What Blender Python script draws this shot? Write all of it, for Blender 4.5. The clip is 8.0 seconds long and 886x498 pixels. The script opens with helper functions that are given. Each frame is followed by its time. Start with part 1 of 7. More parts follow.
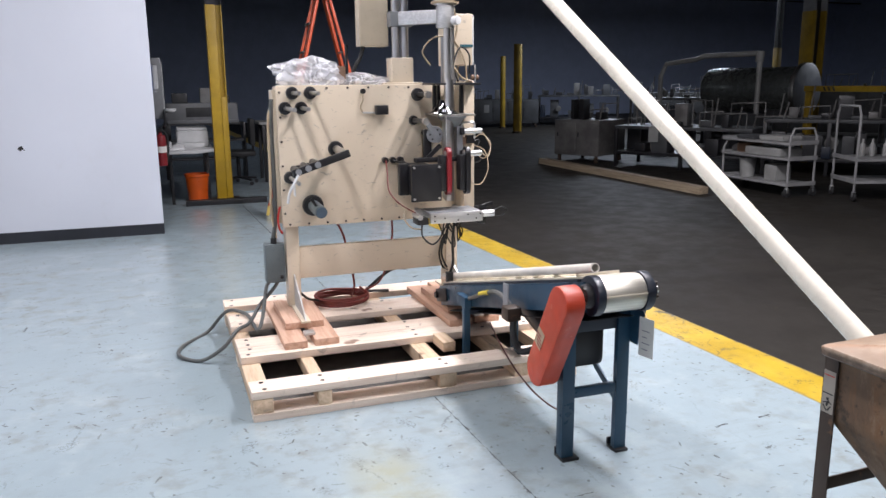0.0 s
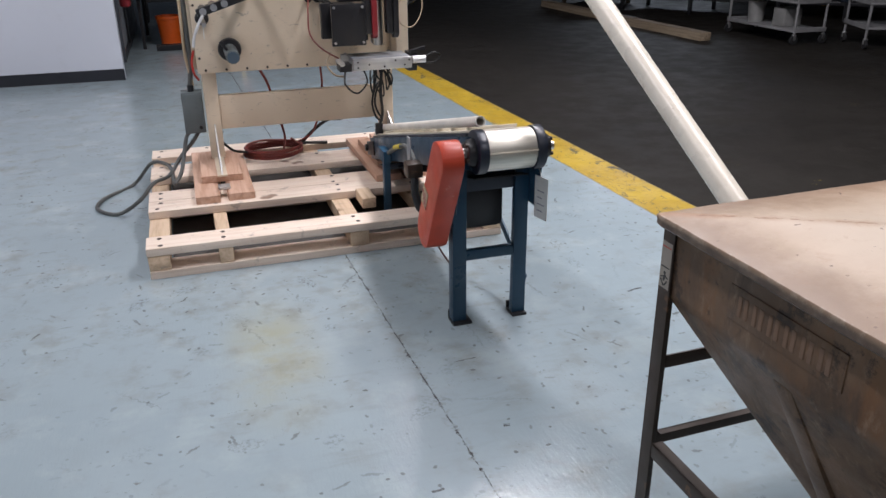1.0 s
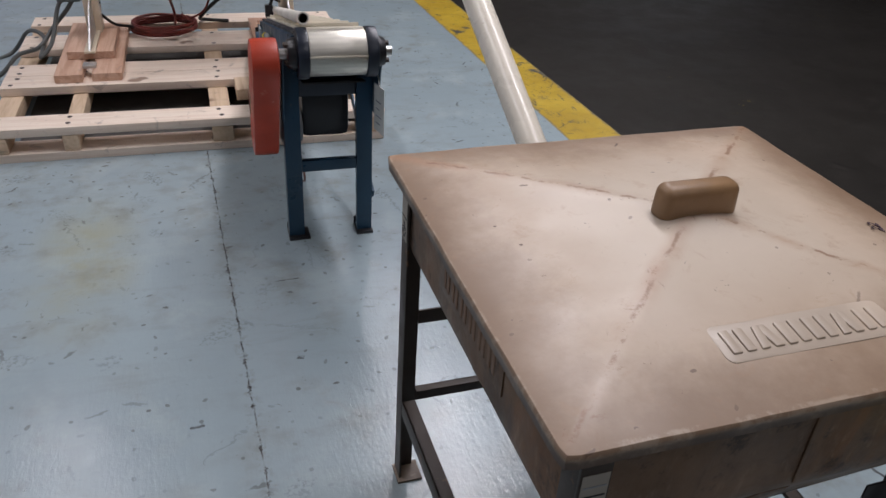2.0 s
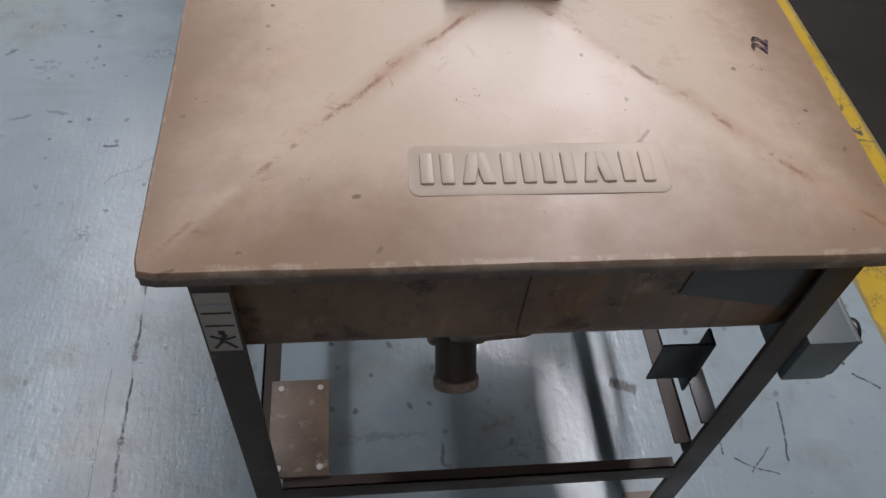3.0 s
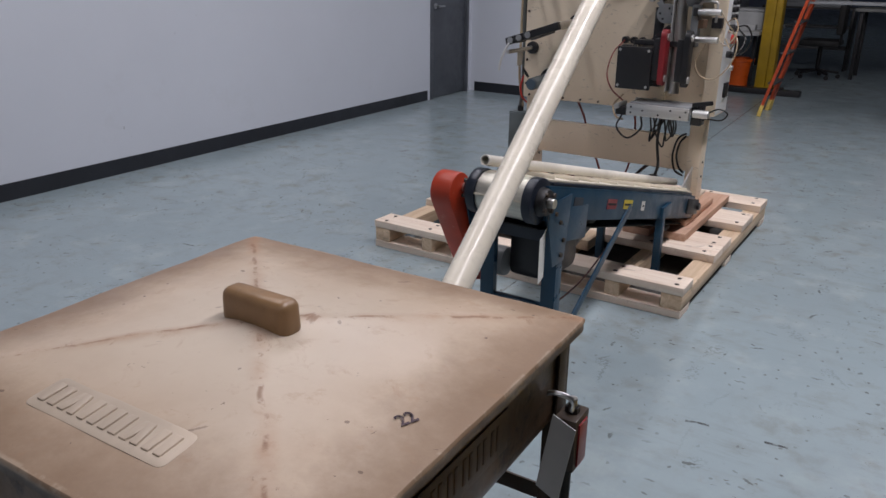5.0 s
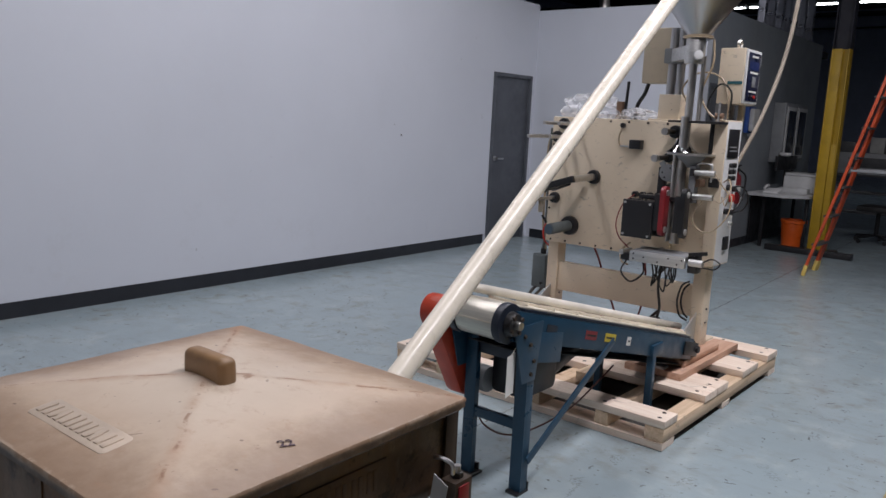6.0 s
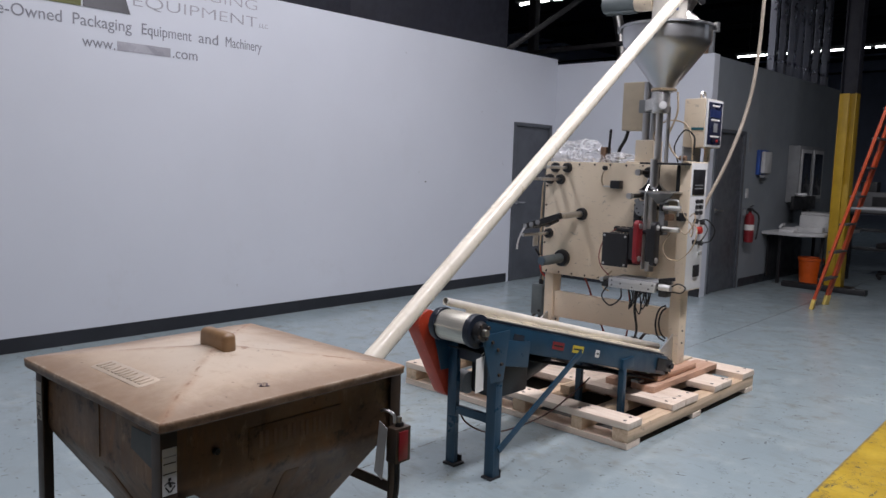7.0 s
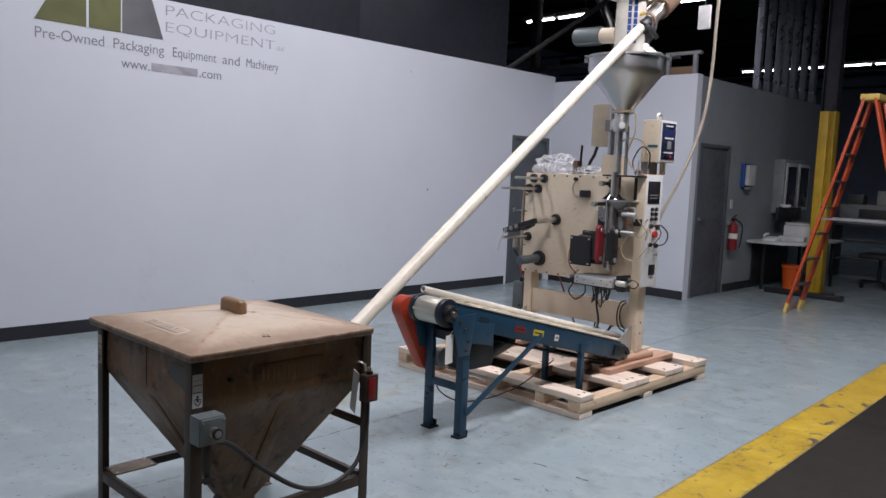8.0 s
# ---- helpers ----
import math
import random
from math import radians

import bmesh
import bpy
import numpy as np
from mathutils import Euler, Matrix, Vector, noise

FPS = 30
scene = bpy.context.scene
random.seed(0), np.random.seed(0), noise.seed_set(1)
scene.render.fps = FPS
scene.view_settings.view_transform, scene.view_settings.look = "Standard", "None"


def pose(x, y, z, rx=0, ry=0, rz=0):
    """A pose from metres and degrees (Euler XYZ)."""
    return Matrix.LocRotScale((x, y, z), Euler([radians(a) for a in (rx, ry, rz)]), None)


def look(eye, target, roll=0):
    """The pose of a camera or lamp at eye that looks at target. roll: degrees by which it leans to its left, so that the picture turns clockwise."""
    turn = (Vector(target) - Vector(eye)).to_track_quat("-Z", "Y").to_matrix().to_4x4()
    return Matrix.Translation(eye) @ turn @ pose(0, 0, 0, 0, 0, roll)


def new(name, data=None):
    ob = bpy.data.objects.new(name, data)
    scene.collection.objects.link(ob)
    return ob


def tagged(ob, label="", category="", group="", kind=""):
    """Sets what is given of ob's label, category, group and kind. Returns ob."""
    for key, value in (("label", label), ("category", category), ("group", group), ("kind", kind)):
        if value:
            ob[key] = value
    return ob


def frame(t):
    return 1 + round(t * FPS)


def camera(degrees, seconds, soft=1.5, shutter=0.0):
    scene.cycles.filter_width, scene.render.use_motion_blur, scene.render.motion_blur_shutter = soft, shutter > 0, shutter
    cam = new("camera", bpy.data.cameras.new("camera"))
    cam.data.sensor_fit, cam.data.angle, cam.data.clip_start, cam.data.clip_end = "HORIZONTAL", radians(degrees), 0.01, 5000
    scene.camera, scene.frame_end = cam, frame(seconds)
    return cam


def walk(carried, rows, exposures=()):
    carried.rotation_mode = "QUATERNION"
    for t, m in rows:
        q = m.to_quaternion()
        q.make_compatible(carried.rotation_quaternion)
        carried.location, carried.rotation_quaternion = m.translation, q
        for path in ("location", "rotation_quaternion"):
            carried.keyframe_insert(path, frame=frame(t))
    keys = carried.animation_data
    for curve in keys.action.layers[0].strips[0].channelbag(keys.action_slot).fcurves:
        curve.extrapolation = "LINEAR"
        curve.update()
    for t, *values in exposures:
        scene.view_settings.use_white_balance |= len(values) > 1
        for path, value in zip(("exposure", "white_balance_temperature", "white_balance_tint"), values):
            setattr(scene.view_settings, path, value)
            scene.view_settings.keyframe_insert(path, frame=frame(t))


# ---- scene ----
cam = camera(59.4, 8.0)
PATH = [
    (0, (-0.296, -3.374, 1.495), (0.365, -1.533, 1.079), -0.5),
    (0.5, (-0.033, -3.351, 1.453), (0.572, -1.546, 0.84), -0.4),
    (1, (0.273, -3.333, 1.447), (0.837, -1.581, 0.666), -0.5),
    (1.2, (0.395, -3.345, 1.452), (0.945, -1.615, 0.611), -0.4),
    (2.3, (1.074, -3.223, 1.473), (1.574, -1.687, 0.294), 6.5),
    (2.5, (1.186, -3.214, 1.47), (1.592, -1.75, 0.168), 6.7),
    (3, (1.438, -3.178, 1.45), (1.622, -1.951, -0.119), 6.2),
    (3.5, (1.703, -3.201, 1.41), (1.622, -2.044, -0.219), 2.4),
    (4, (1.949, -3.169, 1.381), (1.516, -1.9, -0.102), -1.4),
    (4.5, (2.196, -3.098, 1.386), (1.465, -1.587, 0.299), -1.0),
    (5, (2.444, -3.114, 1.428), (1.425, -1.536, 0.74), 0.7),
    (5.2, (2.532, -3.149, 1.428), (1.476, -1.549, 0.859), 1.6),
    (6.3, (3.144, -3.317, 1.462), (1.828, -1.839, 1.177), 1.8),
    (6.5, (3.27, -3.388, 1.449), (1.927, -1.927, 1.198), 1.1),
    (7, (3.596, -3.517, 1.449), (2.237, -2.066, 1.232), 1.8),
    (7.5, (3.948, -3.658, 1.455), (2.532, -2.269, 1.201), 2.0),
    (8, (4.258, -3.893, 1.469), (2.862, -2.474, 1.272), 2.4),
]
EXPOSURES = [(0, 0.93), (0.5, 0.6), (1, 0.3), (2.5, -0.38), (3, -0.18), (3.5, 0.18), (4, 0.31), (4.5, -0.05), (5, -0.27), (6.5, -0.1), (8, 0.04)]
walk(cam, [(t, look(eye, target, roll)) for t, eye, target, roll in PATH], EXPOSURES)

# ---- light ----
world = bpy.data.worlds.new("world")
scene.world = world
world.use_nodes = True
world.node_tree.nodes["Background"].inputs["Color"].default_value = (0.02, 0.022, 0.025, 1)
world.node_tree.nodes["Background"].inputs["Strength"].default_value = 0.5


def strip_lamp(x, y, z, length, watts, along, colour):
    """The light of one fluorescent strip, real or added, that hangs along x or y."""
    data = bpy.data.lights.new("strip_or_fill_light", "AREA")
    data.shape, data.size, data.size_y = "RECTANGLE", length, 0.3
    data.energy, data.color = watts, colour
    ob = new("strip_or_fill_light", data)
    ob.matrix_world = Matrix.Translation((x, y, z)) @ Matrix.Rotation(radians(90) if along == "y" else 0, 4, "Z")


LAMPS = [
    # x, y, length, watts, the axis it hangs along
    (2.85, -0.8, 2.8, 142, "y"),
    (2.85, 1.9, 2.4, 112, "y"),
    (2.85, 4.2, 2.4, 34, "y"),
    (-0.7, -0.8, 2.8, 60, "y"),
    (-0.7, 1.9, 2.4, 46, "y"),
    # two unseen lamps, added behind the camera to light the fronts
    (2.85, -5.6, 2.4, 50, "y"),
    (-0.7, -8.1, 2.4, 40, "y"),
    (-5.3, 8.75, 1.6, 9, "x"),
    (-3.2, 17.5, 4.5, 16, "x"),
    # two strong lamps, added to lift the dark hall's background
    (14.0, 17.5, 4.5, 260, "x"),
    (24.0, 8.75, 4.5, 150, "x"),
]
LAMP_Z = 4.6
for lx, ly, ll, lw, axis in LAMPS:
    strip_lamp(lx, ly, LAMP_Z - 0.05, ll, lw, axis, (0.97, 0.93, 1.0) if ly < 8 else (0.76, 0.84, 1.0))


# ---- node helpers ----
class Nodes:
    def __init__(self, name):
        self.mat = bpy.data.materials.new(name)
        self.mat.use_nodes = True
        self.tree = self.mat.node_tree
        self.bsdf = self.tree.nodes["Principled BSDF"]
        self.obj = self.make("ShaderNodeTexCoord").outputs["Object"]

    def make(self, kind, **values):
        n = self.tree.nodes.new(kind)
        for key, value in values.items():
            n.inputs[key.replace("_", " ")].default_value = value
        return n

    def link(self, a, b):
        self.tree.links.new(a, b)

    def put(self, socket, value):
        if isinstance(value, (int, float, tuple)):
            self.bsdf.inputs[socket].default_value = value
        else:
            self.link(value, self.bsdf.inputs[socket])

    def stretch(self, scale):
        m = self.make("ShaderNodeMapping")
        m.inputs["Scale"].default_value = scale
        self.link(self.obj, m.inputs["Vector"])
        return m.outputs[0]

    def noise(self, scale, detail=4.0, rough=0.6, vector=None, distort=0.0):
        n = self.make("ShaderNodeTexNoise", Scale=scale, Detail=detail, Roughness=rough, Distortion=distort)
        self.link(vector or self.obj, n.inputs["Vector"])
        return n.outputs["Fac"]

    def ramp(self, value, lo, hi, a=0.0, b=1.0):
        n = self.make("ShaderNodeMapRange")
        n.interpolation_type = "SMOOTHSTEP"
        for key, v in (("From Min", lo), ("From Max", hi), ("To Min", a), ("To Max", b)):
            n.inputs[key].default_value = v
        self.link(value, n.inputs["Value"])
        return n.outputs["Result"]

    def math(self, op, a, b=0.0, c=0.0):
        n = self.make("ShaderNodeMath")
        n.operation = op
        for i, v in enumerate((a, b, c)):
            if isinstance(v, (int, float)):
                n.inputs[i].default_value = v
            else:
                self.link(v, n.inputs[i])
        return n.outputs[0]

    def mix(self, fac, a, b, mode="MIX"):
        n = self.make("ShaderNodeMix")
        n.data_type, n.blend_type = "RGBA", mode
        for sock, v in ((n.inputs[0], fac), (n.inputs[6], a), (n.inputs[7], b)):
            if isinstance(v, tuple):
                sock.default_value = (*v, 1) if len(v) == 3 else v
            elif isinstance(v, (int, float)):
                sock.default_value = v
            else:
                self.link(v, sock)
        return n.outputs[2]

    def axis(self, which):
        n = self.make("ShaderNodeSeparateXYZ")
        self.link(self.obj, n.inputs[0])
        return n.outputs[which]

    def bump(self, height, strength=0.3, distance=0.002):
        n = self.make("ShaderNodeBump", Strength=strength, Distance=distance)
        self.link(height, n.inputs["Height"])
        self.link(n.outputs[0], self.bsdf.inputs["Normal"])

    def dashes(self, scale, length, width, keep, wobble=0.006, seed=0.0):
        """Short marks strewn at random, each turned its own way."""
        at = self.make("ShaderNodeVectorMath")
        at.inputs[1].default_value = (seed, seed * 0.7, 0)
        self.link(self.obj, at.inputs[0])
        cells = self.make("ShaderNodeTexVoronoi", Scale=scale, Randomness=1.0)
        cells.voronoi_dimensions = "2D"
        self.link(at.outputs[0], cells.inputs["Vector"])
        local = self.make("ShaderNodeVectorMath")
        local.operation = "SUBTRACT"
        self.link(at.outputs[0], local.inputs[0])
        self.link(cells.outputs["Position"], local.inputs[1])
        rgb = self.make("ShaderNodeSeparateColor")
        self.link(cells.outputs["Color"], rgb.inputs[0])
        spin = self.make("ShaderNodeVectorRotate")
        spin.rotation_type = "Z_AXIS"
        self.link(local.outputs[0], spin.inputs["Vector"])
        self.link(self.math("MULTIPLY", rgb.outputs[0], 6.283), spin.inputs["Angle"])
        axes = self.make("ShaderNodeSeparateXYZ")
        self.link(spin.outputs[0], axes.inputs[0])
        bend = self.math("MULTIPLY", self.math("SUBTRACT", self.noise(38, 3), 0.5), wobble)
        size = self.ramp(rgb.outputs[2], 0, 1, 0.45, 1.0)
        u = self.math("DIVIDE", axes.outputs[0], self.math("MULTIPLY", size, length))
        v = self.math("DIVIDE", self.math("ADD", axes.outputs[1], bend), width)
        d = self.math("ADD", self.math("MULTIPLY", u, u), self.math("MULTIPLY", v, v))
        d = self.math("ADD", d, self.math("MULTIPLY", self.math("SUBTRACT", self.noise(95, 4, 0.75), 0.5), 3.0))
        shown = self.math("MULTIPLY", self.math("LESS_THAN", rgb.outputs[1], keep), self.ramp(rgb.outputs[1], 0, keep, 1, 0.5))
        return self.math("MULTIPLY", self.ramp(d, 0.5, 1.2, 1, 0), shown)

    def stroke(self, x0, y0, x1, y1, width, wobble, gaps):
        """One scratch from point to point, bent by wobble and broken by gaps."""
        far = math.hypot(x1 - x0, y1 - y0)
        ux, uy = (x1 - x0) / far, (y1 - y0) / far
        x, y = self.axis(0), self.axis(1)
        along = self.math("ADD", self.math("MULTIPLY", x, ux), self.math("MULTIPLY_ADD", y, uy, -x0 * ux - y0 * uy))
        across = self.math("ADD", self.math("MULTIPLY", x, -uy), self.math("MULTIPLY_ADD", y, ux, x0 * uy - y0 * ux))
        off = self.math("ABSOLUTE", self.math("ADD", across, wobble))
        inside = self.math("MULTIPLY", self.math("GREATER_THAN", along, 0.0), self.math("LESS_THAN", along, far))
        return self.math("MULTIPLY", self.math("MULTIPLY", self.ramp(off, width * 0.4, width, 1, 0), inside), gaps)

    def random(self):
        return self.make("ShaderNodeObjectInfo").outputs["Random"]


def painted(name, colour, rough=0.45, metal=0.0, wear=None, wear_amount=0.5, scale=14.0, spread=0.16, bump=0.12, spec=0.5):
    """Paint, plastic or metal with two scales of tone, worn spots and a fine relief."""
    k = Nodes(name)
    dark = tuple(c * (1 - spread) for c in colour)
    light = tuple(min(1, c * (1 + spread * 0.6)) for c in colour)
    big, fine = k.noise(scale * 0.22, 3), k.noise(scale * 2.6, 5)
    col = k.mix(k.ramp(big, 0.35, 0.68), dark, light)
    col = k.mix(k.ramp(fine, 0.52, 0.75, 0, 0.35), col, tuple(c * 0.72 for c in colour))
    if wear:
        worn = k.ramp(k.noise(scale * 1.1, 6, 0.7), 0.66 - 0.1 * wear_amount, 0.72)
        col = k.mix(worn, col, wear)
    k.put("Base Color", col)
    k.put("Roughness", k.ramp(k.noise(scale * 0.7, 4), 0.3, 0.7, max(0.04, rough - 0.09), min(1, rough + 0.1)))
    k.put("Metallic", metal)
    k.put("Specular IOR Level", spec)
    k.bump(k.noise(scale * 6, 4), bump, 0.0015)
    return k.mat


SCRATCHES = [
    # x, y, x, y, width
    (2.163, -2.587, 2.248, -2.625, 0.0022), (2.241, -2.565, 2.195, -2.619, 0.0022), (2.297, -2.465, 2.274, -2.597, 0.0032),
    (2.143, -2.496, 2.143, -2.578, 0.003), (2.40, -2.15, 2.42, -2.20, 0.006), (2.435, -2.24, 2.455, -2.30, 0.007), (2.465, -2.33, 2.48, -2.38, 0.006), (2.49, -2.40, 2.54, -2.44, 0.004),
    (1.037, -1.077, 1.12, -1.070, 0.003), (0.76, -1.702, 0.797, -1.699, 0.006), (1.062, -1.478, 1.082, -1.483, 0.010),
    (2.29, -1.70, 2.27, -1.80, 0.006), (-1.20, 1.88, -1.19, 1.98, 0.008), (1.91, -0.775, 1.985, -0.76, 0.008),
    (2.16, -0.76, 2.23, -0.75, 0.008), (-0.87, -0.57, -0.79, -0.56, 0.006), (1.49, 2.33, 1.55, 2.36, 0.01),
    (0.905, -2.35, 0.912, -2.62, 0.0012), (1.94, -2.408, 1.995, -2.43, 0.016),
]


def crack_run(k, x):
    """How far along y the crack lies at x, as it runs on over the yellow stripe."""
    y = k.math("ADD", k.ramp(x, 2.24, 2.36, -1.862, -1.825), k.ramp(x, 2.35, 2.41, 0, 0.085))
    return k.math("ADD", y, k.ramp(x, 2.4, 2.56, 0, 0.07))


def floor_paint():
    k = Nodes("grey_blue_floor_paint")
    base = k.mix(k.ramp(k.noise(0.55, 3), 0.3, 0.7), (0.266, 0.329, 0.354), (0.300, 0.367, 0.392))
    base = k.mix(k.ramp(k.noise(2.6, 5, 0.65), 0.5, 0.8, 0, 0.25), base, (0.335, 0.40, 0.42))
    # an old yellow stain, brown dirt and rubbed patches
    far = k.make("ShaderNodeVectorMath")
    far.operation = "DISTANCE"
    far.inputs[1].default_value = (0.44 * 1.5, -0.82 * 0.6, 0.0)
    k.link(k.stretch((1.5, 0.6, 1)), far.inputs[0])
    stain = k.math("MULTIPLY", k.ramp(far.outputs["Value"], 0.05, 0.36, 1, 0), k.ramp(k.noise(4.2, 5), 0.34, 0.62, 0.25, 1))
    base = k.mix(k.math("MULTIPLY", stain, 0.6), base, (0.33, 0.315, 0.18))
    base = k.mix(k.ramp(k.noise(6.5, 6, 0.75, None, 0.6), 0.60, 0.72, 0, 0.24), base, (0.26, 0.235, 0.19))
    # soft brown scuffs in loose crowds, faint drag streaks and paler rubbed spots
    soil = k.math("MULTIPLY", k.ramp(k.noise(7, 6, 0.62), 0.46, 0.74, 0, 1), k.ramp(k.noise(1.1, 4, 0.6), 0.36, 0.62, 0.1, 1))
    base = k.mix(k.math("MULTIPLY", soil, 0.6), base, (0.20, 0.195, 0.16))
    drag = k.math("MULTIPLY", k.ramp(k.noise(3.0, 5, 0.7, k.stretch((1, 5, 1))), 0.48, 0.72), k.ramp(k.noise(1.9, 3), 0.42, 0.6))
    base = k.mix(k.math("MULTIPLY", drag, 0.35), base, (0.215, 0.235, 0.225))
    base = k.mix(k.ramp(k.noise(3.2, 5, 0.65), 0.5, 0.72, 0, 0.4), base, (0.40, 0.465, 0.47))
    # dark chips, short scratches and long thin scores
    crowd = k.ramp(k.noise(1.7, 3), 0.36, 0.6, 0.15, 1)
    dot = k.dashes(13, 0.011, 0.0055, 0.46, 0.014)
    dash = k.dashes(6.5, 0.034, 0.0052, 0.42, 0.03, 3.0)
    score = k.dashes(2.6, 0.13, 0.0042, 0.5, 0.06, 7.0)
    scab = k.math("MULTIPLY", k.dashes(3.4, 0.075, 0.03, 0.6, 0.04, 5.0), k.ramp(k.noise(75, 4, 0.7), 0.50, 0.56))
    marks = k.math("MULTIPLY", k.math("MAXIMUM", k.math("MAXIMUM", dot, dash), k.math("MAXIMUM", k.math("MULTIPLY", score, 0.55), k.math("MULTIPLY", scab, 0.7))), crowd)
    base = k.mix(k.math("MULTIPLY", marks, 0.66), base, (0.06, 0.052, 0.044))
    fleck = k.math("MULTIPLY", k.ramp(k.noise(31, 5, 0.72, None, 0.7), 0.64, 0.665), k.ramp(k.noise(2.3, 4), 0.46, 0.62))
    base = k.mix(k.math("MULTIPLY", fleck, 0.6), base, (0.10, 0.085, 0.07))
    # the worn saw-cut joint and a crack
    x, y = k.axis(0), k.axis(1)
    wob = k.math("MULTIPLY", k.math("SUBTRACT", k.noise(17, 4), 0.5), 0.014)
    run = k.math("SUBTRACT", 0.863, k.math("MULTIPLY", y, 0.036))
    d1 = k.math("ABSOLUTE", k.math("ADD", k.math("SUBTRACT", x, run), wob))
    d1 = k.math("SUBTRACT", d1, k.ramp(k.noise(30, 5, 0.75), 0.48, 0.75, 0, 0.010))
    joint = k.math("MULTIPLY", k.ramp(d1, 0.0002, 0.0036, 1, 0), k.ramp(k.noise(24, 5, 0.75), 0.42, 0.56, 0.12, 1))
    wear = k.math("MULTIPLY", k.ramp(d1, 0.004, 0.03, 1, 0), k.ramp(k.noise(34, 5), 0.5, 0.62))
    bend = k.math("MULTIPLY", k.math("SUBTRACT", k.noise(14, 4), 0.5), 0.02)
    gaps = k.ramp(k.noise(60, 4, 0.7), 0.36, 0.52, 0.25, 1)
    d2 = k.math("ABSOLUTE", k.math("ADD", k.math("SUBTRACT", y, crack_run(k, x)), k.math("MULTIPLY", bend, 1.6)))
    crack = k.math("MULTIPLY", k.ramp(d2, 0.0012, 0.0045, 1, 0), k.math("MULTIPLY", k.ramp(x, 1.98, 2.1), k.ramp(k.noise(11, 4), 0.36, 0.5, 0.3, 1)))
    for x0, y0, x1, y1, width in SCRATCHES:
        crack = k.math("MAXIMUM", crack, k.stroke(x0, y0, x1, y1, width, bend, gaps))
    base = k.mix(k.math("MULTIPLY", wear, 0.5), base, (0.2, 0.21, 0.20))
    base = k.mix(k.math("MAXIMUM", joint, k.math("MULTIPLY", crack, 0.85)), base, (0.045, 0.042, 0.04))
    k.put("Base Color", base)
    k.put("Roughness", k.ramp(k.noise(4.5, 2, 0.5), 0.3, 0.7, 0.18, 0.25))
    k.put("Specular IOR Level", 0.5)
    # roller ridges, trowel waves and fine grit under the paint
    ridge = k.math("MULTIPLY", k.noise(1.0, 4, 0.6, k.stretch((85, 16, 1)), 0.4), 0.55)
    h = k.math("ADD", ridge, k.math("ADD", k.math("MULTIPLY", k.noise(18, 3), 0.45), k.math("MULTIPLY", k.noise(70, 3), 0.45)))
    h = k.math("SUBTRACT", h, k.math("MULTIPLY", k.math("MAXIMUM", joint, fleck), 0.5))
    k.bump(h, 0.36, 0.003)
    return k.mat


def yellow_line():
    k = Nodes("worn_yellow_floor_paint")
    base = k.mix(k.ramp(k.noise(2.5, 4), 0.35, 0.7), (0.42, 0.275, 0.023), (0.54, 0.375, 0.038))
    chip = k.ramp(k.noise(6.5, 7, 0.72, k.stretch((1, 0.6, 1)), 0.9), 0.597, 0.612)
    vein = k.math("ABSOLUTE", k.math("SUBTRACT", k.noise(2.4, 6, 0.65, None, 0.8), 0.5))
    vein = k.math("MULTIPLY", k.ramp(vein, 0.0012, 0.005, 1, 0), k.ramp(k.noise(3.3, 3), 0.42, 0.58))
    run = k.math("ABSOLUTE", k.math("ADD", k.math("SUBTRACT", k.axis(1), crack_run(k, k.axis(0))), k.math("MULTIPLY", k.math("SUBTRACT", k.noise(14, 4), 0.5), 0.04)))
    vein = k.math("MAXIMUM", vein, k.ramp(run, 0.0012, 0.005, 1, 0))
    nick = k.math("MAXIMUM", k.dashes(9, 0.02, 0.006, 0.55), k.dashes(4.5, 0.05, 0.004, 0.5, 0.02, 4.0))
    scuff = k.ramp(k.noise(12, 6, 0.72), 0.52, 0.7, 0, 0.65)
    edge = k.ramp(k.math("ADD", k.math("ABSOLUTE", k.math("SUBTRACT", k.math("ADD", k.axis(0), k.math("MULTIPLY", k.axis(1), 0.036)), 2.6575)), k.math("MULTIPLY", k.noise(18, 4), 0.04)), 0.148, 0.156)
    base = k.mix(scuff, base, (0.24, 0.17, 0.05))
    base = k.mix(k.math("MAXIMUM", chip, k.math("MULTIPLY", k.math("MAXIMUM", nick, vein), 0.85)), base, (0.075, 0.07, 0.06))
    base = k.mix(k.math("MULTIPLY", edge, 0.6), base, (0.12, 0.12, 0.10))
    k.put("Base Color", base)
    k.put("Roughness", k.ramp(k.noise(9, 5), 0.3, 0.7, 0.3, 0.5))
    k.bump(k.math("SUBTRACT", k.noise(40, 4), chip), 0.2, 0.003)
    return k.mat


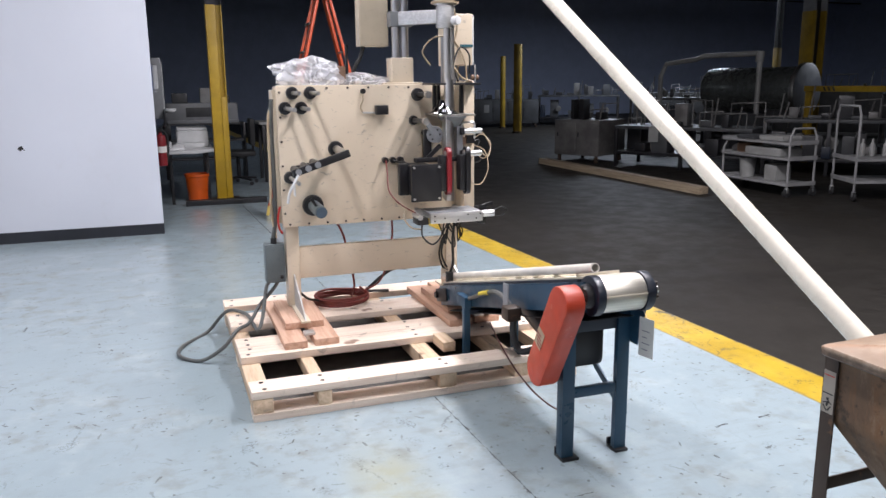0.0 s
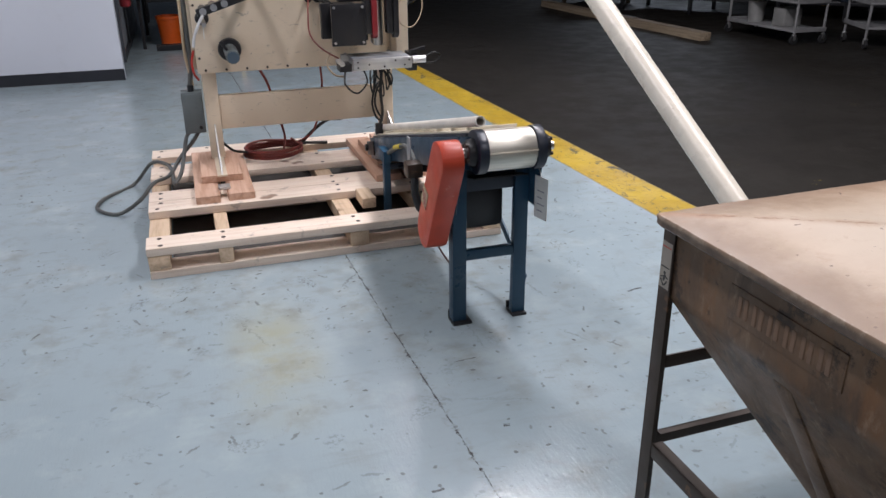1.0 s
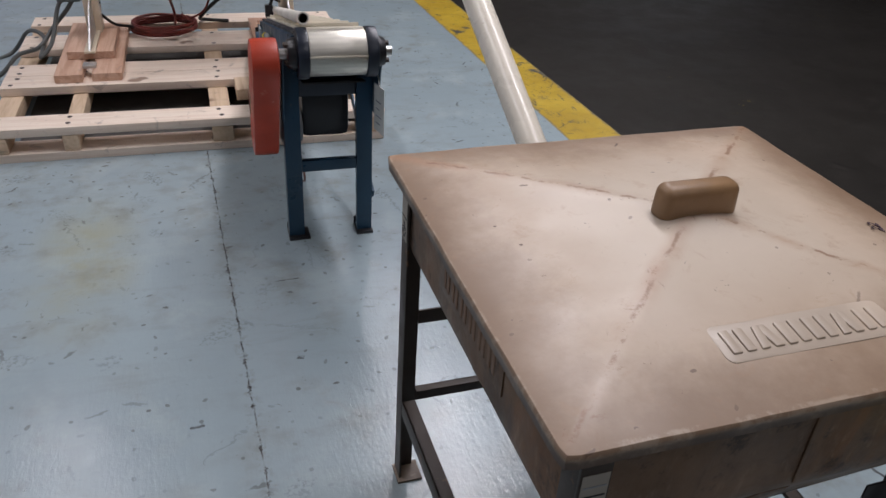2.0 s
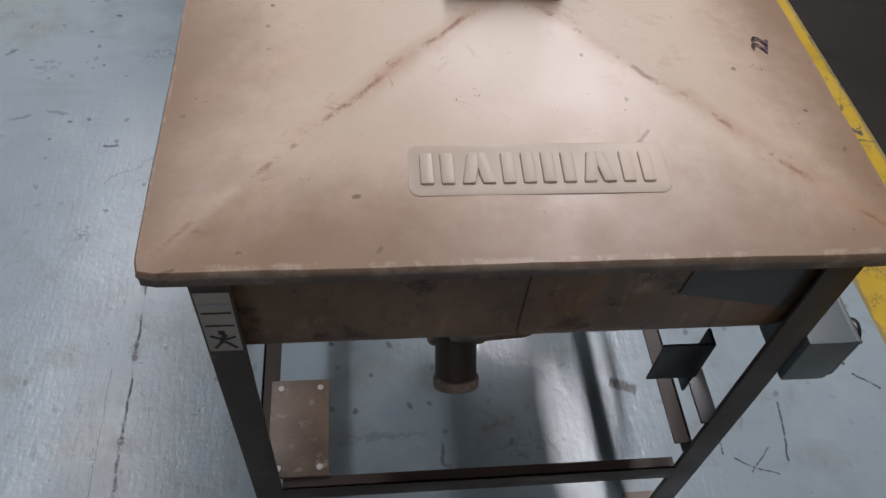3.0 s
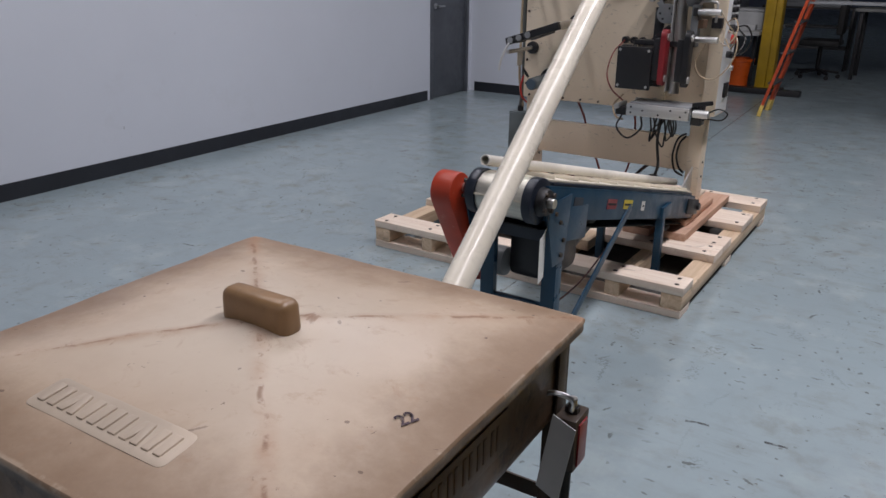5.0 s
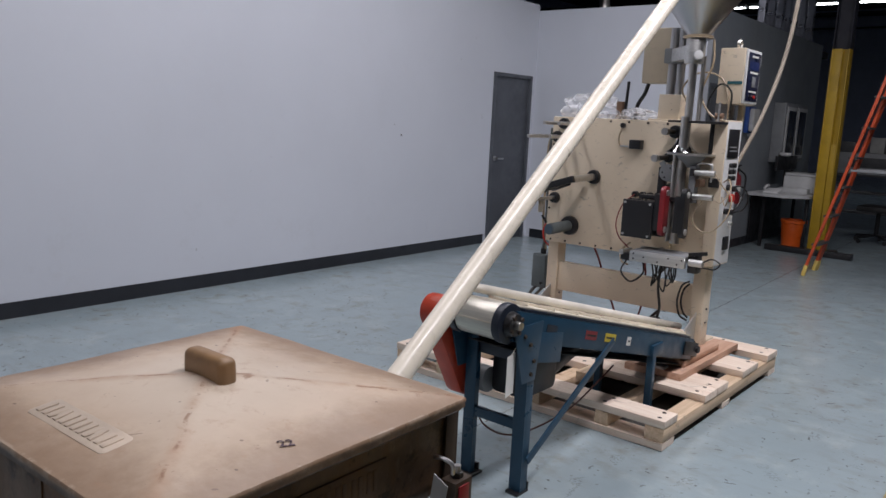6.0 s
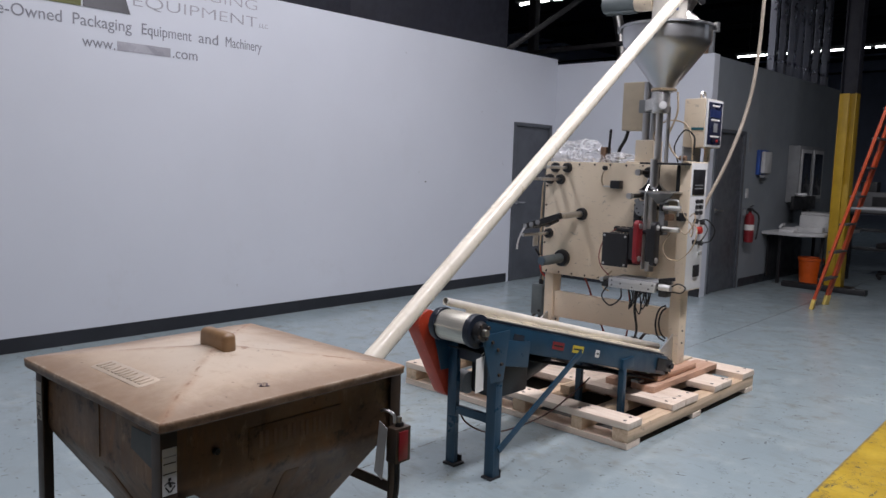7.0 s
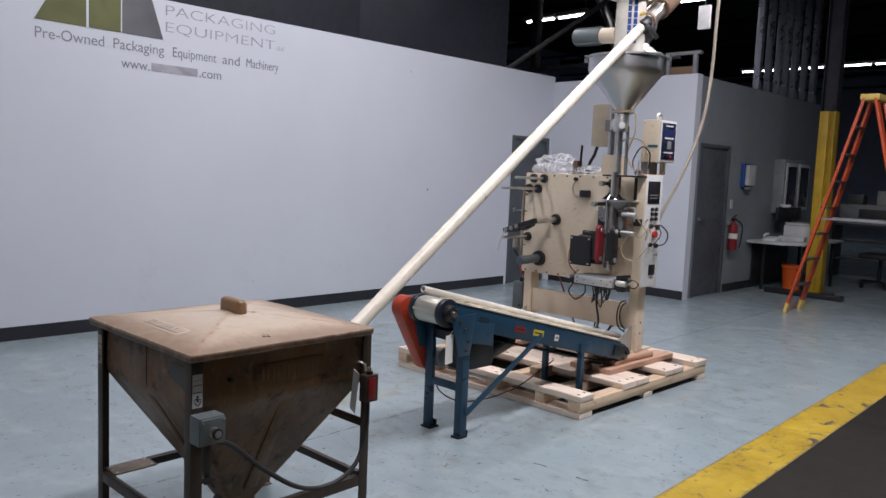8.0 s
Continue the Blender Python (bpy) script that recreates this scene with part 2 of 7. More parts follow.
def dark_floor():
    k = Nodes("dark_sealed_concrete")
    base = k.mix(k.ramp(k.noise(0.5, 5), 0.3, 0.7), (0.017, 0.0152, 0.013), (0.026, 0.0234, 0.020))
    base = k.mix(k.ramp(k.noise(7, 6, 0.7), 0.5, 0.75, 0, 0.5), base, (0.034, 0.030, 0.026))
    mark = k.ramp(k.noise(3.4, 5, 0.7, k.stretch((1, 3, 1)), 1.0), 0.70, 0.73)
    base = k.mix(k.math("MULTIPLY", mark, 0.35), base, (0.34, 0.26, 0.06))
    k.put("Base Color", base)
    base = k.mix(k.math("MULTIPLY", k.dashes(3.0, 0.10, 0.012, 0.45, 0.03), 0.6), base, (0.011, 0.010, 0.009))
    k.put("Base Color", base)
    k.put("Roughness", k.ramp(k.noise(4, 5), 0.3, 0.7, 0.52, 0.66))
    k.put("Specular IOR Level", 0.13)
    k.bump(k.noise(35, 5), 0.04, 0.003)
    return k.mat


def wall_paint(name, colour):
    k = Nodes(name)
    base = k.mix(k.ramp(k.noise(0.6, 4), 0.3, 0.7), tuple(c * 0.95 for c in colour), colour)
    scuff = k.ramp(k.noise(8.5, 4, 0.6), 0.735, 0.76, 0, 0.7)
    smear = k.math("MULTIPLY", k.ramp(k.noise(1.6, 6, 0.75), 0.56, 0.7, 0, 0.12), k.ramp(k.axis(2), 0.2, 1.4, 1, 0.35))
    base = k.mix(smear, base, (0.42, 0.41, 0.40))
    base = k.mix(scuff, base, (0.22, 0.21, 0.21))
    k.put("Base Color", base)
    k.put("Roughness", k.ramp(k.noise(3, 4), 0.3, 0.7, 0.42, 0.58))
    k.bump(k.noise(160, 3), 0.12, 0.001)
    return k.mat


def lid_plastic():
    k = Nodes("stained_tan_plastic")
    base = k.mix(k.ramp(k.noise(2.6, 5, 0.6), 0.32, 0.68), (0.40, 0.285, 0.19), (0.54, 0.42, 0.31))
    base = k.mix(k.ramp(k.noise(7, 6, 0.7), 0.46, 0.72, 0, 0.4), base, (0.40, 0.265, 0.175))
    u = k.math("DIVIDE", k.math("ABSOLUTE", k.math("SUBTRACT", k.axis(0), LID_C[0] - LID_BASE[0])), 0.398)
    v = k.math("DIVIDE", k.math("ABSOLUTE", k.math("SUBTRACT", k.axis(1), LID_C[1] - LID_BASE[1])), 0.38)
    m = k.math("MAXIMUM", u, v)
    # pale centre, brown stained rim; the edge shading is painted in with the stain
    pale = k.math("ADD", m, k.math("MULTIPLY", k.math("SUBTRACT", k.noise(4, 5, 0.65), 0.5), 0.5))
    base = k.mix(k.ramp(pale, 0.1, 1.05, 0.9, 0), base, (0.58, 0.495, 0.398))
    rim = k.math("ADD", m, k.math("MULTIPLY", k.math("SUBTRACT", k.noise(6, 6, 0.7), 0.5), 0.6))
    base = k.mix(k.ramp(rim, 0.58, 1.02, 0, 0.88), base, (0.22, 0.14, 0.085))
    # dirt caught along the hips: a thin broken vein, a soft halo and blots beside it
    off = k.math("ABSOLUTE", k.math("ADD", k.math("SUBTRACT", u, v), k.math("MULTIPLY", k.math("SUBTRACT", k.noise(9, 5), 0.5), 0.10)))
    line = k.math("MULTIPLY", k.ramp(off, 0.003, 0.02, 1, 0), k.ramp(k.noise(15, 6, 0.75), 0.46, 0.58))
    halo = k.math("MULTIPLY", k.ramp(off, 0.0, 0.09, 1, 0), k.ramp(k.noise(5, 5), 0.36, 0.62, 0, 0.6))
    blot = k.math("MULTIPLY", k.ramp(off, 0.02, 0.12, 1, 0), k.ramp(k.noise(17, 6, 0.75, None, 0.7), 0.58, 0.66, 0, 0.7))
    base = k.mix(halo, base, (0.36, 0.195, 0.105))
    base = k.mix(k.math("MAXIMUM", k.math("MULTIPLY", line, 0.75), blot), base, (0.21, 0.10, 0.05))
    # nicks and specks
    base = k.mix(k.ramp(k.noise(21, 6, 0.75, None, 0.5), 0.54, 0.72, 0, 0.35), base, (0.33, 0.19, 0.105))
    nick = k.math("MAXIMUM", k.dashes(16, 0.006, 0.0028, 0.10, 0.006), k.dashes(7, 0.016, 0.0022, 0.16, 0.012, 2.0))
    nick = k.math("MAXIMUM", nick, k.dashes(4.5, 0.008, 0.003, 0.22, 0.012, 9.0))
    speck = k.ramp(k.noise(60, 3, 0.5, None, 1.2), 0.72, 0.75, 0, 0.7)
    base = k.mix(k.math("MULTIPLY", k.math("MAXIMUM", nick, speck), 0.85), base, (0.085, 0.045, 0.032))
    # the rolled edge: rubbed pale on top with its highlight painted in, darker below
    lip = k.math("ADD", m, k.math("MULTIPLY", k.math("SUBTRACT", k.noise(16, 5, 0.7), 0.5), 0.03))
    worn = k.math("MULTIPLY", k.ramp(lip, 0.985, 0.995, 0, 1), k.ramp(k.noise(24, 5, 0.75), 0.46, 0.6, 0.0, 1))
    base = k.mix(k.math("MULTIPLY", worn, 0.34), base, (0.55, 0.46, 0.36))
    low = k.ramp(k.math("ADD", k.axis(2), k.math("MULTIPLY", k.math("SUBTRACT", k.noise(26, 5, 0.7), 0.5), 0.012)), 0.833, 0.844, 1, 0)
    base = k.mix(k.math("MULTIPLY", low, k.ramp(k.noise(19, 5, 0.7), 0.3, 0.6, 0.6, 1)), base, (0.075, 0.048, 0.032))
    k.put("Base Color", base)
    k.put("Roughness", k.ramp(k.noise(7, 5), 0.3, 0.7, 0.34, 0.5))
    k.bump(k.math("SUBTRACT", k.noise(34, 5), k.math("MULTIPLY", k.math("MAXIMUM", nick, line), 0.6)), 0.16, 0.002)
    return k.mat


def hopper_skin():
    k = Nodes("brown_stained_plastic")
    base = k.mix(k.ramp(k.noise(3.4, 5), 0.3, 0.7), (0.10, 0.060, 0.035), (0.20, 0.122, 0.070))
    base = k.mix(k.ramp(k.noise(6, 6, 0.72, k.stretch((1, 1, 0.35)), 0.5), 0.5, 0.68, 0, 0.8), base, (0.042, 0.027, 0.018))
    base = k.mix(k.ramp(k.noise(4.5, 6, 0.7, k.stretch((1, 1, 0.3)), 0.8), 0.50, 0.68, 0, 0.65), base, (0.20, 0.09, 0.032))
    base = k.mix(k.ramp(k.noise(28, 5, 0.7, k.stretch((1, 1, 0.4))), 0.54, 0.72, 0, 0.5), base, (0.30, 0.21, 0.14))
    base = k.mix(k.ramp(k.noise(11, 6, 0.75), 0.54, 0.64, 0, 0.75), base, (0.024, 0.017, 0.013))
    k.put("Base Color", base)
    k.put("Roughness", k.ramp(k.noise(5, 6, 0.7), 0.32, 0.7, 0.38, 0.62))
    k.put("Specular IOR Level", 0.32)
    k.bump(k.noise(36, 6, 0.7), 0.3, 0.003)
    return k.mat


def enamel(name, colour, rough):
    """Old machine enamel with smears, grey finger marks and small nicks on its upright faces."""
    k = Nodes(name)
    base = k.mix(k.ramp(k.noise(1.8, 4), 0.3, 0.7), tuple(c * 0.92 for c in colour), colour)
    base = k.mix(k.ramp(k.noise(7, 6, 0.75, None, 0.8), 0.56, 0.72, 0, 0.35), base, tuple(c * 0.66 for c in colour))
    rub = k.ramp(k.noise(16, 5, 0.7, k.stretch((1, 1, 2.4)), 0.7), 0.60, 0.69, 0, 0.5)
    base = k.mix(rub, base, (0.20, 0.18, 0.15))
    nick = k.ramp(k.noise(46, 3, 0.5, None, 1.0), 0.73, 0.75)
    base = k.mix(nick, base, (0.09, 0.075, 0.06))
    k.put("Base Color", base)
    k.put("Roughness", k.ramp(k.noise(9, 4), 0.3, 0.7, rough - 0.07, rough + 0.1))
    k.bump(k.noise(70, 4), 0.1, 0.0015)
    return k.mat


def wood(name, light, dark, along):
    """Sawn softwood with its grain along one axis: 0 for x, 1 for y."""
    k = Nodes(name)
    scale = [22.0, 22.0, 22.0]
    scale[along] = 1.5
    shift = k.make("ShaderNodeVectorMath")
    k.link(k.stretch(tuple(scale)), shift.inputs[0])
    off = k.make("ShaderNodeCombineXYZ")
    rnd = k.random()
    for i in range(3):
        k.link(k.math("MULTIPLY", rnd, 37.0 + 9 * i), off.inputs[i])
    k.link(off.outputs[0], shift.inputs[1])
    grain = k.noise(1.6, 6, 0.65, shift.outputs[0], 0.6)
    col = k.mix(k.ramp(grain, 0.35, 0.68), light, dark)
    col = k.mix(k.math("MULTIPLY", k.math("SUBTRACT", rnd, 0.3), 0.5), col, dark)
    smudge = k.ramp(k.noise(9, 6, 0.75, None, 0.8), 0.57, 0.70, 0, 0.6)
    col = k.mix(smudge, col, (0.25, 0.20, 0.165))
    knot = k.ramp(k.noise(5.5, 2, 0.4), 0.70, 0.75, 0, 0.8)
    col = k.mix(knot, col, (0.17, 0.085, 0.045))
    k.put("Base Color", col)
    k.put("Roughness", 0.72)
    k.bump(grain, 0.35, 0.002)
    return k.mat


def brushed(name, colour, rough, along=2, streak=0.18, relief=0.06):
    k = Nodes(name)
    scale = [60.0, 60.0, 60.0]
    scale[along] = 2.0
    g = k.noise(1.5, 5, 0.6, k.stretch(tuple(scale)))
    k.put("Base Color", k.mix(k.ramp(g, 0.35, 0.7), tuple(c * (1 - streak) for c in colour), colour))
    k.put("Roughness", k.ramp(k.noise(8, 4), 0.3, 0.7, rough - 0.06, rough + 0.1))
    k.put("Metallic", 1.0)
    k.bump(g, relief, 0.001)
    return k.mat


def spun(name, colour, rough):
    """Spun sheet steel: fine turning marks round z that draw each reflection out along the slope."""
    k = Nodes(name)
    k.put("Base Color", k.mix(k.ramp(k.noise(3, 3), 0.3, 0.7), tuple(c * 0.94 for c in colour), colour))
    k.put("Metallic", 1.0)
    k.put("Roughness", rough)
    k.put("Anisotropic", 0.65)
    k.put("Anisotropic Rotation", 0.25)
    turn = k.make("ShaderNodeTangent")
    turn.direction_type, turn.axis = "RADIAL", "Z"
    k.put("Tangent", turn.outputs[0])
    return k.mat


def clear_film(name):
    """Thin clear plastic film: milky where it is crumpled, bright along its creases."""
    k = Nodes(name)
    k.put("Base Color", (0.93, 0.94, 0.97, 1))
    k.put("Roughness", 0.3)
    crease = k.math("ABSOLUTE", k.math("SUBTRACT", k.noise(9, 3, 0.55, None, 0.8), 0.5))
    k.bump(k.math("SUBTRACT", k.noise(12, 3, 0.5, None, 1.0), crease), 0.35, 0.02)
    clear = k.make("ShaderNodeBsdfTransparent")
    both = k.make("ShaderNodeMixShader")
    k.link(k.ramp(crease, 0.0, 0.07, 0.66, 0.26), both.inputs[0])
    k.link(clear.outputs[0], both.inputs[1])
    k.link(k.bsdf.outputs[0], both.inputs[2])
    k.link(both.outputs[0], k.tree.nodes["Material Output"].inputs["Surface"])
    return k.mat


def glow(name, colour, strength):
    k = Nodes(name)
    k.put("Base Color", (*colour, 1))
    k.put("Emission Color", (*colour, 1))
    k.put("Emission Strength", strength)
    return k.mat


LID_C = (1.554, -2.316)
LID_BASE = (1.555, -2.31, 0.0)

M = {
    "floor": floor_paint(), "line": yellow_line(), "dark_floor": dark_floor(),
    "wall": wall_paint("pale_grey_wall_paint", (0.61, 0.64, 0.70)),
    # darker copy of the wall paint: the weak light by the desk is in it
    "wall_side": wall_paint("dimmed_grey_wall_paint", (0.22, 0.245, 0.268)),
    "skirting": painted("black_vinyl_skirting", (0.018, 0.02, 0.026), 0.4),
    "door": painted("slate_grey_door_paint", (0.078, 0.086, 0.10), 0.42),
    # darkness and blue haze of the hall are put into these two colours
    "void": painted("dark_haze_roof", (0.018, 0.019, 0.026), 0.85),
    "void_wall": painted("blue_haze_wall", (0.40, 0.45, 0.60), 0.85, spread=0.05),
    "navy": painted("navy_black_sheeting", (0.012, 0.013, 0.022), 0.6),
    "cream": enamel("cream_machine_enamel", (0.74, 0.63, 0.48), 0.36),
    "beige": painted("beige_enamel", (0.55, 0.47, 0.35), 0.4, spread=0.1),
    "tube": painted("ivory_plastic_tube", (0.77, 0.715, 0.60), 0.26, spread=0.1, wear=(0.5, 0.42, 0.3), wear_amount=0.1),
    "white_pipe": painted("off_white_pipe", (0.76, 0.72, 0.64), 0.4),
    "blue": painted("dark_blue_machine_paint", (0.013, 0.052, 0.096), 0.36, wear=(0.06, 0.08, 0.09), wear_amount=0.2),
    "blue_dark": painted("blue_black_paint", (0.012, 0.018, 0.032), 0.4),
    "red": painted("red_guard_paint", (0.54, 0.056, 0.022), 0.38, wear=(0.55, 0.2, 0.13), wear_amount=0.35, spread=0.25),
    "red_part": painted("red_anodised_metal", (0.22, 0.016, 0.022), 0.38),
    "black": painted("black_machine_paint", (0.014, 0.014, 0.016), 0.38),
    "rubber": painted("black_rubber", (0.02, 0.02, 0.021), 0.7),
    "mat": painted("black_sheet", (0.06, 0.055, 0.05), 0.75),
    "steel": brushed("brushed_stainless_steel", (0.66, 0.64, 0.61), 0.34),
    "satin": spun("satin_stainless_steel", (0.60, 0.605, 0.615), 0.34),
    "chrome": brushed("polished_steel", (0.58, 0.58, 0.59), 0.34),
    "mirror": brushed("mirror_bright_steel", (0.50, 0.50, 0.51), 0.13),
    "alu": brushed("milled_aluminium", (0.72, 0.72, 0.71), 0.46, 0),
    "drum": brushed("silver_drum_skin", (0.70, 0.67, 0.59), 0.44, 0),
    "belt": painted("cream_belt", (0.70, 0.64, 0.52), 0.5),
    "iron": painted("brown_grey_steel_paint", (0.048, 0.034, 0.025), 0.45, wear=(0.13, 0.07, 0.036), wear_amount=0.5, spec=0.35),
    "rust": painted("rusty_steel_plate", (0.21, 0.155, 0.11), 0.42, wear=(0.42, 0.37, 0.32), wear_amount=1.3, spread=0.35, scale=30),
    "grey_box": painted("grey_box_enamel", (0.125, 0.15, 0.155), 0.52),
    "patch": painted("dull_grey_patch_paint", (0.085, 0.092, 0.09), 0.6, spec=0.25),
    "grey": painted("mid_grey_paint", (0.24, 0.25, 0.26), 0.45),
    "orange": painted("orange_fibreglass", (0.50, 0.068, 0.018), 0.42, wear=(0.4, 0.1, 0.05), wear_amount=0.1),
    "bucket": painted("orange_plastic", (0.62, 0.10, 0.012), 0.35),
    "yellow": painted("yellow_safety_paint", (0.48, 0.30, 0.015), 0.45, wear=(0.3, 0.2, 0.05), wear_amount=0.15),
    "yellow_cap": painted("yellow_plastic", (0.66, 0.48, 0.12), 0.45),
    "white": painted("white_plastic", (0.70, 0.71, 0.71), 0.4, spread=0.06),
    "white_pale": painted("off_white_steel", (0.52, 0.53, 0.53), 0.45),
    "dirty_label": painted("soiled_paper_label", (0.31, 0.28, 0.235), 0.6, wear=(0.12, 0.095, 0.07), wear_amount=0.6),
    "paper": painted("white_paper", (0.74, 0.73, 0.69), 0.8, spread=0.05),
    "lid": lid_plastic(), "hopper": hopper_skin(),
    "grip": painted("brown_moulded_plastic", (0.27, 0.16, 0.078), 0.4, wear=(0.5, 0.4, 0.29), wear_amount=0.35, spread=0.35, scale=22),
    "emblem": painted("pale_moulded_plastic", (0.55, 0.45, 0.35), 0.45, spread=0.22),
    "deck": wood("sawn_pine_boards", (0.83, 0.715, 0.60), (0.73, 0.585, 0.47), 0),
    "stringer": wood("sawn_pine_stringers", (0.69, 0.53, 0.37), (0.53, 0.38, 0.25), 1),
    "block": wood("reddish_fir_blocks", (0.62, 0.41, 0.30), (0.48, 0.28, 0.185), 1),
    "beam": wood("weathered_timber", (0.36, 0.29, 0.2), (0.24, 0.18, 0.12), 1),
    "hose_red": painted("red_air_hose", (0.20, 0.036, 0.028), 0.5),
    "lead": painted("dark_red_lead", (0.085, 0.028, 0.022), 0.5),
    "hose_grey": painted("grey_cable_sheath", (0.10, 0.105, 0.10), 0.5),
    "hose_tan": painted("tan_hose", (0.40, 0.35, 0.285), 0.5),
    "wire_tan": painted("tan_air_line", (0.44, 0.345, 0.23), 0.45),
    "wire_black": painted("black_wire", (0.012, 0.012, 0.012), 0.5),
    "film": clear_film("clear_crumpled_film"),
    "pane": painted("dark_window_pane", (0.03, 0.035, 0.045), 0.1),
    "blue_plastic": painted("blue_plastic", (0.03, 0.08, 0.30), 0.4),
    "navy_blue": painted("deep_blue_panel", (0.012, 0.025, 0.11), 0.4),
    "screen": painted("navy_control_panel", (0.012, 0.016, 0.045), 0.3),
    "yellow_label": painted("yellow_label", (0.66, 0.52, 0.05), 0.5),
    "ink": painted("black_ink", (0.02, 0.018, 0.018), 0.6),
    "letter_grey": painted("grey_vinyl_lettering", (0.22, 0.225, 0.26), 0.4),
    "letter_silver": painted("silver_vinyl", (0.36, 0.36, 0.40), 0.3),
    "logo_olive": painted("olive_metal_vinyl", (0.11, 0.115, 0.045), 0.39, metal=0.4, spread=0.35, scale=4),
    "logo_grey": painted("grey_metal_vinyl", (0.12, 0.12, 0.13), 0.39, metal=0.5, spread=0.3, scale=4),
    "tubes": glow("fluorescent_tubes", (0.93, 0.97, 1.0), 9.0),
    "sign_white": painted("white_sign_face", (0.8, 0.8, 0.8), 0.5),
    "red_light": painted("red_plastic", (0.5, 0.03, 0.02), 0.35),
    "teal": painted("teal_tape", (0.03, 0.13, 0.16), 0.4),
    "blue_grey": painted("blue_grey_cap", (0.07, 0.105, 0.14), 0.4),
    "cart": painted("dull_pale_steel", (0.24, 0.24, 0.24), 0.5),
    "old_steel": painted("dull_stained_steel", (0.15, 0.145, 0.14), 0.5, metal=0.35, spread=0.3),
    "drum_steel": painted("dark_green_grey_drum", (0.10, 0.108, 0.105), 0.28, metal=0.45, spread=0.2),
    "galvanised": brushed("blue_grey_galvanised_steel", (0.55, 0.58, 0.66), 0.3),
    # darker copies of grey, white and yellow, with the poor light put into them
    "dim_grey": painted("dimmed_grey_paint", (0.05, 0.052, 0.055), 0.5, spread=0.3),
    "dim_white": painted("dimmed_white_plastic", (0.27, 0.27, 0.26), 0.5, spread=0.2),
    "dim_yellow": painted("dimmed_yellow_paint", (0.30, 0.19, 0.012), 0.5, wear=(0.12, 0.08, 0.03), wear_amount=0.3, spread=0.3),
    "marker": painted("faded_marker_ink", (0.06, 0.032, 0.045), 0.6, wear=(0.44, 0.33, 0.25), wear_amount=1.5, scale=70),
    "brown": painted("brown_board", (0.20, 0.12, 0.075), 0.7),
}


# ---- building helpers ----
BASE = {}


def thing(name, place, label, category, group="", kind=""):
    ob = new(name)
    ob.location = place
    ob.empty_display_size = 0.1
    BASE[ob.name] = Vector(place)
    return tagged(ob, label, category, group, kind)


def mesh_of(name, bm, material, base, smooth=False):
    bmesh.ops.translate(bm, verts=bm.verts[:], vec=-Vector(base))
    bmesh.ops.recalc_face_normals(bm, faces=bm.faces[:])
    data = bpy.data.meshes.new(name)
    bm.to_mesh(data)
    bm.free()
    if smooth:
        for p in data.polygons:
            p.use_smooth = True
        data.set_sharp_from_angle(angle=radians(38))
    data.materials.append(material)
    return data


def part(name, bm, material, parent, label="", kind="", smooth=True):
    """One mesh under a thing or under a part."""
    base = BASE[parent.name]
    ob = new(name, mesh_of(name, bm, material, base, smooth))
    ob.parent = parent
    BASE[ob.name] = base
    return tagged(ob, label, "", "", kind)


def solid(name, bm, material, place, label, category, group="", kind="", smooth=True):
    """A thing that is one mesh."""
    ob = new(name, mesh_of(name, bm, material, place, smooth))
    ob.location = place
    BASE[ob.name] = Vector(place)
    return tagged(ob, label, category, group, kind)


def box(lo, hi, bevel=0.0, bm=None, turn=None):
    """A box from corner to corner, its edges rounded; turn: a matrix about its centre."""
    b = bmesh.new()
    size = [max(1e-4, h - l) for l, h in zip(lo, hi)]
    mid = [(h + l) / 2 for l, h in zip(lo, hi)]
    bmesh.ops.create_cube(b, size=1, matrix=Matrix.Diagonal((*size, 1)))
    if bevel:
        bmesh.ops.bevel(b, geom=b.edges[:], offset=min(bevel, min(size) * 0.45), segments=2, affect="EDGES", profile=0.6)
    bmesh.ops.transform(b, matrix=Matrix.Translation(mid) @ (turn or Matrix()), verts=b.verts[:])
    return join(bm, b)


def join(bm, b):
    if bm is None:
        return b
    data = bpy.data.meshes.new("joined")
    b.to_mesh(data)
    b.free()
    bm.from_mesh(data)
    bpy.data.meshes.remove(data)
    return bm


def rod(p0, p1, r, r2=None, seg=20, bevel=0.0, bm=None):
    """A round bar, tube or cone between two points."""
    p0, p1 = Vector(p0), Vector(p1)
    b = bmesh.new()
    bmesh.ops.create_cone(b, cap_ends=True, segments=seg, radius1=r, radius2=r if r2 is None else r2, depth=(p1 - p0).length)
    if bevel:
        rim = [e for e in b.edges if abs(e.verts[0].co.z - e.verts[1].co.z) < 1e-6]
        bmesh.ops.bevel(b, geom=rim, offset=bevel, segments=2, affect="EDGES", profile=0.6)
    q = (p1 - p0).to_track_quat("Z", "Y").to_matrix().to_4x4()
    bmesh.ops.transform(b, matrix=Matrix.Translation((p0 + p1) / 2) @ q, verts=b.verts[:])
    return join(bm, b)


def bar(p0, p1, w, h, bevel=0.0, bm=None, roll=0.0):
    """A square bar between two points, w wide and h high."""
    p0, p1 = Vector(p0), Vector(p1)
    d = p1 - p0
    q = d.to_track_quat("Y", "Z").to_matrix().to_4x4() @ Matrix.Rotation(radians(roll), 4, "Y")
    L = d.length
    mid = (p0 + p1) / 2
    b = box((-w / 2, -L / 2, -h / 2), (w / 2, L / 2, h / 2), bevel)
    bmesh.ops.transform(b, matrix=Matrix.Translation(mid) @ q, verts=b.verts[:])
    return join(bm, b)


